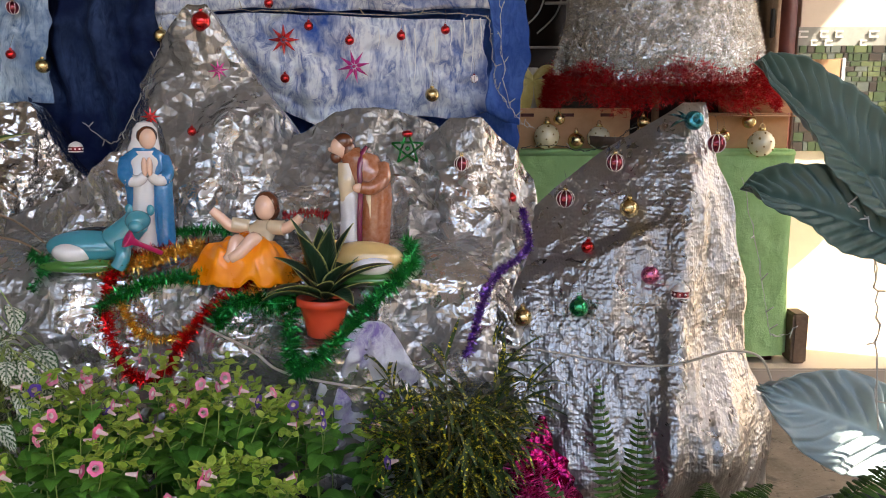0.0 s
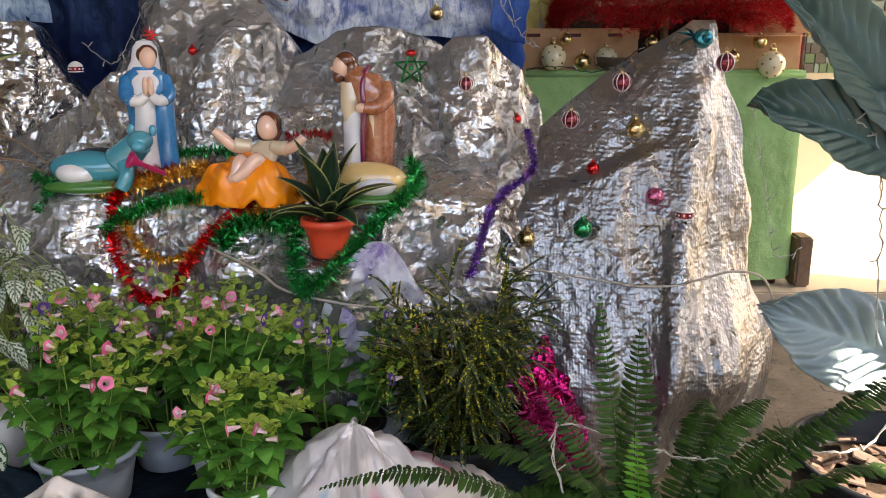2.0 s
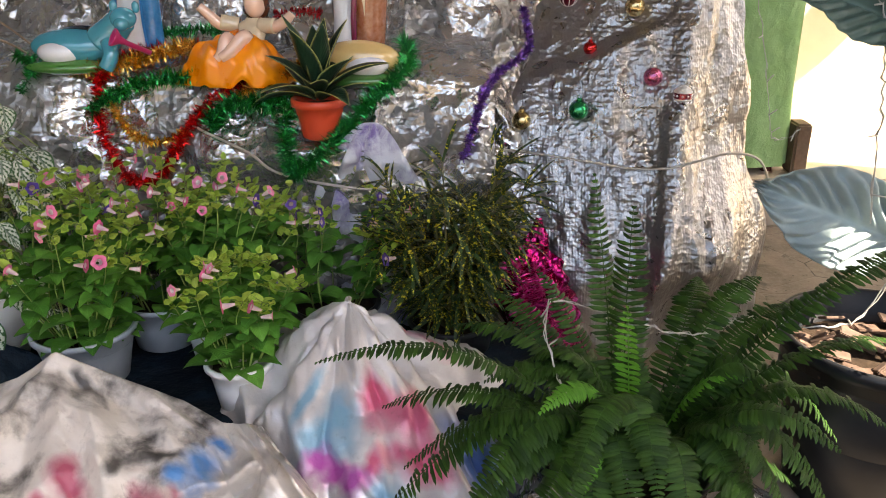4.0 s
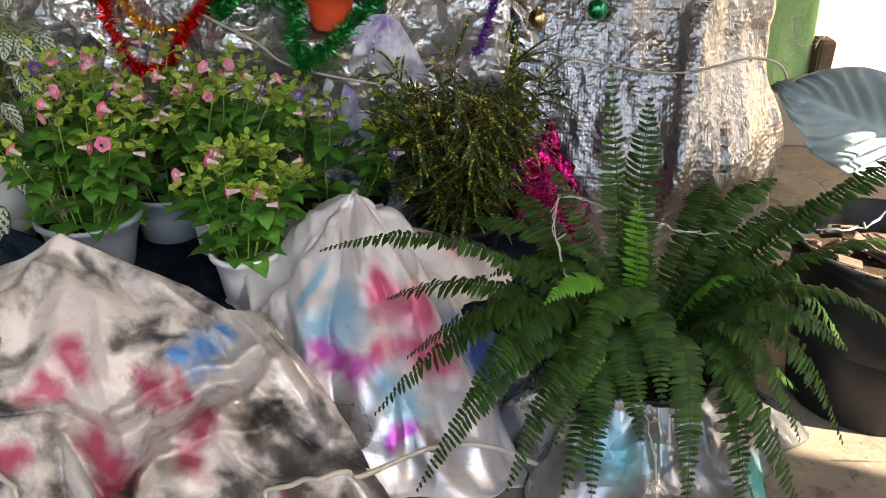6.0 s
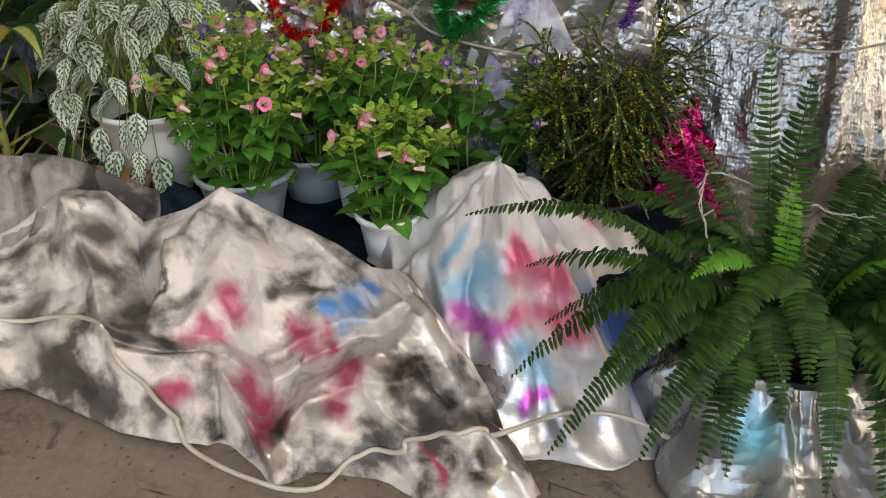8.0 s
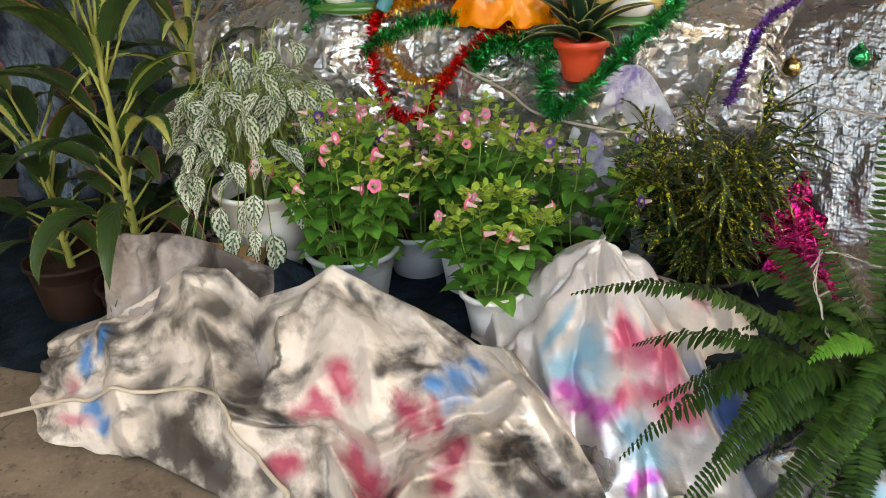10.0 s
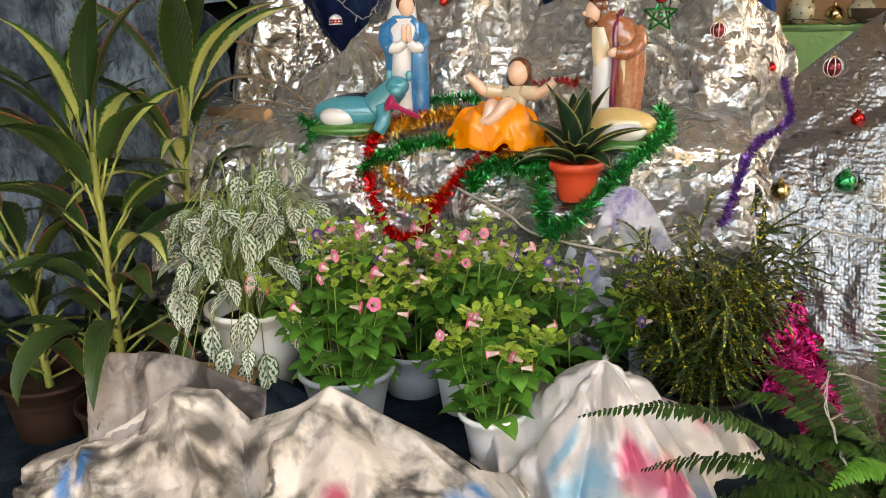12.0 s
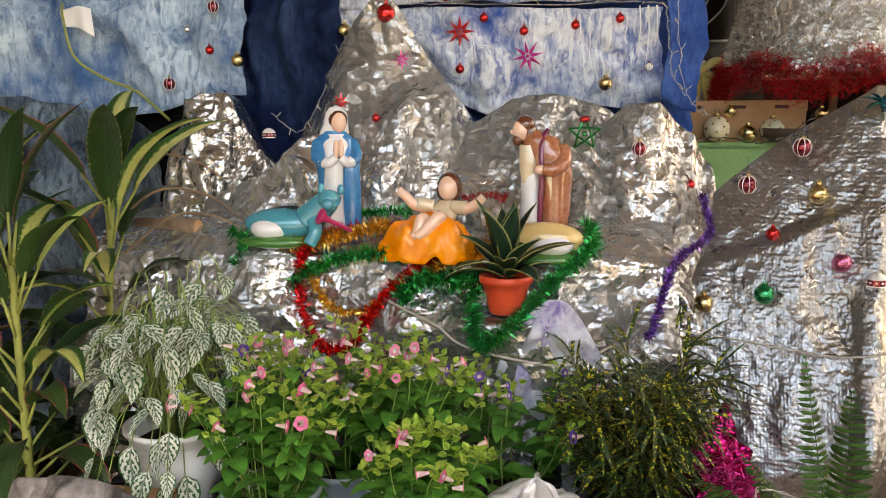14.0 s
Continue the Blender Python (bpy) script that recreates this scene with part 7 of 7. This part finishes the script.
thicken(solid("paper_sheet", Shape().grid(left_flap, 70, 40), tarp_paint("painted_paper", (0.24, 0.205, 0.19), (0.50, 0.46, 0.45), 0.95, rough=0.6, cover=0.07),
              "crumpled brown paper sheet sprayed black and white", "paper sheet"), 0.003)
crate = thing("carton", (-1.16, 1.50, 0.185), "brown carton under the sprayed paper", "box")
part("body", box((0.20, 0.10, 0.135), (0.09, 0, 0), 0.004), CARDBOARD, crate, smooth=False)


def light_string(name, pts, label, seed, bulbs=8, wire=WIRE, r=0.0012):
    t = thing(name, pts[0], label, "light string", "unlit light strings")
    o = Vector(pts[0])
    ln = spline(pts, 8)
    rr = random.Random(seed)
    jit = [q - o + Vector((rr.gauss(0, 0.002), rr.gauss(0, 0.002), rr.gauss(0, 0.002))) for q in ln]
    part("wire", Shape().tube(jit, r, 5), wire, t)
    part("wire", Shape().tube([q + Vector((rr.gauss(0, 0.002), 0.002, rr.gauss(0, 0.002))) for q in jit], r, 5), wire, t)
    for k in range(bulbs):
        q = jit[int((k + 0.5) / bulbs * (len(jit) - 1))]
        d = Vector((rr.uniform(-1, 1), -0.4, rr.uniform(-0.4, 1))).normalized()
        part("bulb", Shape().tube([q, q + d * 0.012, q + d * 0.022, q + d * 0.025], lambda s: 0.0016 * (1.0 if s < 0.9 else 0.5), 6), WIRE, t)
    return t


LS = "thin clear-wired string of unlit little bulbs"
light_string("light_string", [(0.215, 1.42, 0.47), (0.20, 1.34, 0.43), (0.225, 1.28, 0.36), (0.27, 1.2, 0.30), (0.33, 1.15, 0.25), (0.36, 1.08, 0.17), (0.37, 1.03, 0.08), (0.38, 1.0, 0.02)], LS + " over the fern", 1, 8)
light_string("light_string", [(0.215, 1.42, 0.47), (0.30, 1.40, 0.45), (0.38, 1.36, 0.44), (0.48, 1.36, 0.42), (0.56, 1.38, 0.44), (0.68, 1.35, 0.44), (0.78, 1.36, 0.46), (0.85, 1.38, 0.60), (0.80, 1.38, 0.80), (0.78, 1.38, 1.0)], LS + " over the fern and leaf", 2, 10)
light_string("light_string", [(0.70, 1.44, 1.03), (0.75, 1.44, 1.0), (0.765, 1.42, 0.90), (0.775, 1.42, 0.78), (0.79, 1.42, 0.62)], LS + " hanging from the large leaf", 3, 6)
light_string("light_string", [(-1.10, 2.54, 1.14), (-1.0, 2.50, 1.08), (-0.94, 2.45, 1.12), (-0.88, 2.48, 1.25), (-0.83, 2.55, 1.40), (-0.75, 2.56, 1.46), (-0.55, 2.60, 1.475), (-0.2, 2.60, 1.46), (0.10, 2.60, 1.46), (0.14, 2.58, 1.40), (0.16, 2.57, 1.25), (0.2, 2.57, 1.18)], LS + " along the denim hem", 4, 20, WIRE, 0.0008)
light_string("light_string", [(0.17, 2.57, 1.50), (0.175, 2.57, 1.35), (0.19, 2.56, 1.22), (0.23, 2.56, 1.14), (0.28, 2.6, 1.12)], LS + " hanging down the blue strip", 5, 8, WIRE, 0.0008)
light_string("light_string", [(0.28, 3.10, 1.03), (0.40, 3.06, 1.04), (0.52, 3.05, 1.02), (0.62, 3.05, 1.06), (0.72, 3.07, 1.14)], "black wire of a light string on the table", 6, 4, BLACK_WIRE)
light_string("light_string", [(0.80, 2.22, 1.0), (0.83, 2.15, 0.80), (0.84, 2.10, 0.66), (0.86, 2.08, 0.60), (0.93, 2.1, 0.62)], LS + " down the foil mountain's edge", 7, 7, WIRE, 0.0008)
# paint drips and frayed threads on the bleached panel
for k, (x, z0, ln) in enumerate(((-0.12, 1.43, 0.10), (-0.09, 1.42, 0.17), (-0.03, 1.41, 0.09), (0.02, 1.43, 0.07), (0.06, 1.45, 0.13), (0.085, 1.45, 0.17), (0.11, 1.45, 0.12), (-0.20, 1.42, 0.06))):
    solid("frayed_thread", Shape().tube(spline([(x, 2.60, z0), (x + 0.004, 2.598, z0 - ln * 0.5), (x - 0.003, 2.60, z0 - ln)], 4), lambda t: 0.0024 - 0.0016 * t, 6), PLASTIC_WHITE, "white dripped thread on the denim panel", "thread", "dripped threads")

# ---- collar, cord, stub and twigs beside the denim ----


def collar_at(u, v):
    return (0.11 * (u - 0.5) + 0.02 * v, 0.012 * math.sin(u * 6) - 0.02 * v, -0.075 * v * (0.7 + 0.5 * u) + 0.012 * math.sin(u * 3))


thicken(solid("shirt_collar", Shape().grid(collar_at, 20, 10), PLASTIC_WHITE, "white folded collar hanging over the denim", "collar", at=(-1.71, 2.46, 1.47)), 0.003)
line("cord", [(-1.755, 2.46, 1.49), (-1.73, 2.42, 1.44), (-1.70, 2.42, 1.32), (-1.60, 2.43, 1.25), (-1.50, 2.43, 1.21), (-1.40, 2.44, 1.12)], 0.0045, STEM_LIME, "yellow cord hanging down the jeans", "cord")
stub = thing("wood_stub", (-1.19, 2.10, 0.825), "sawn brown timber stub lying on the foil ledge", "timber")
part("stub", Shape().tube([(-0.16, 0.03, 0.0), (-0.05, 0.0, 0.005), (0.045, -0.03, 0.006)], 0.022, 14), STEM_BROWN, stub)
part("cut_end", Shape().tube([(0.0455, -0.0302, 0.006), (0.047, -0.0308, 0.006), (0.048, -0.031, 0.006)], 0.019, 14), CARDBOARD, stub, "pale sawn end")
for k, pts in enumerate((((-1.40, 2.02, 0.80), (-1.25, 2.04, 0.93), (-1.10, 2.05, 0.92), (-1.0, 2.05, 0.85)), ((-1.42, 2.0, 0.86), (-1.28, 2.02, 1.02), (-1.14, 2.03, 1.02), (-1.05, 2.03, 0.97)), ((-1.40, 2.0, 0.70), (-1.2, 2.0, 0.86), (-1.06, 2.0, 0.87), (-0.98, 2.02, 0.82)))):
    solid("bent_twig", Shape().tube(spline(pts, 8), lambda t: 0.005 - 0.003 * t, 7), STEM_BROWN, "thin dark bent twig arching over the ledge", "twig", "bent twigs")
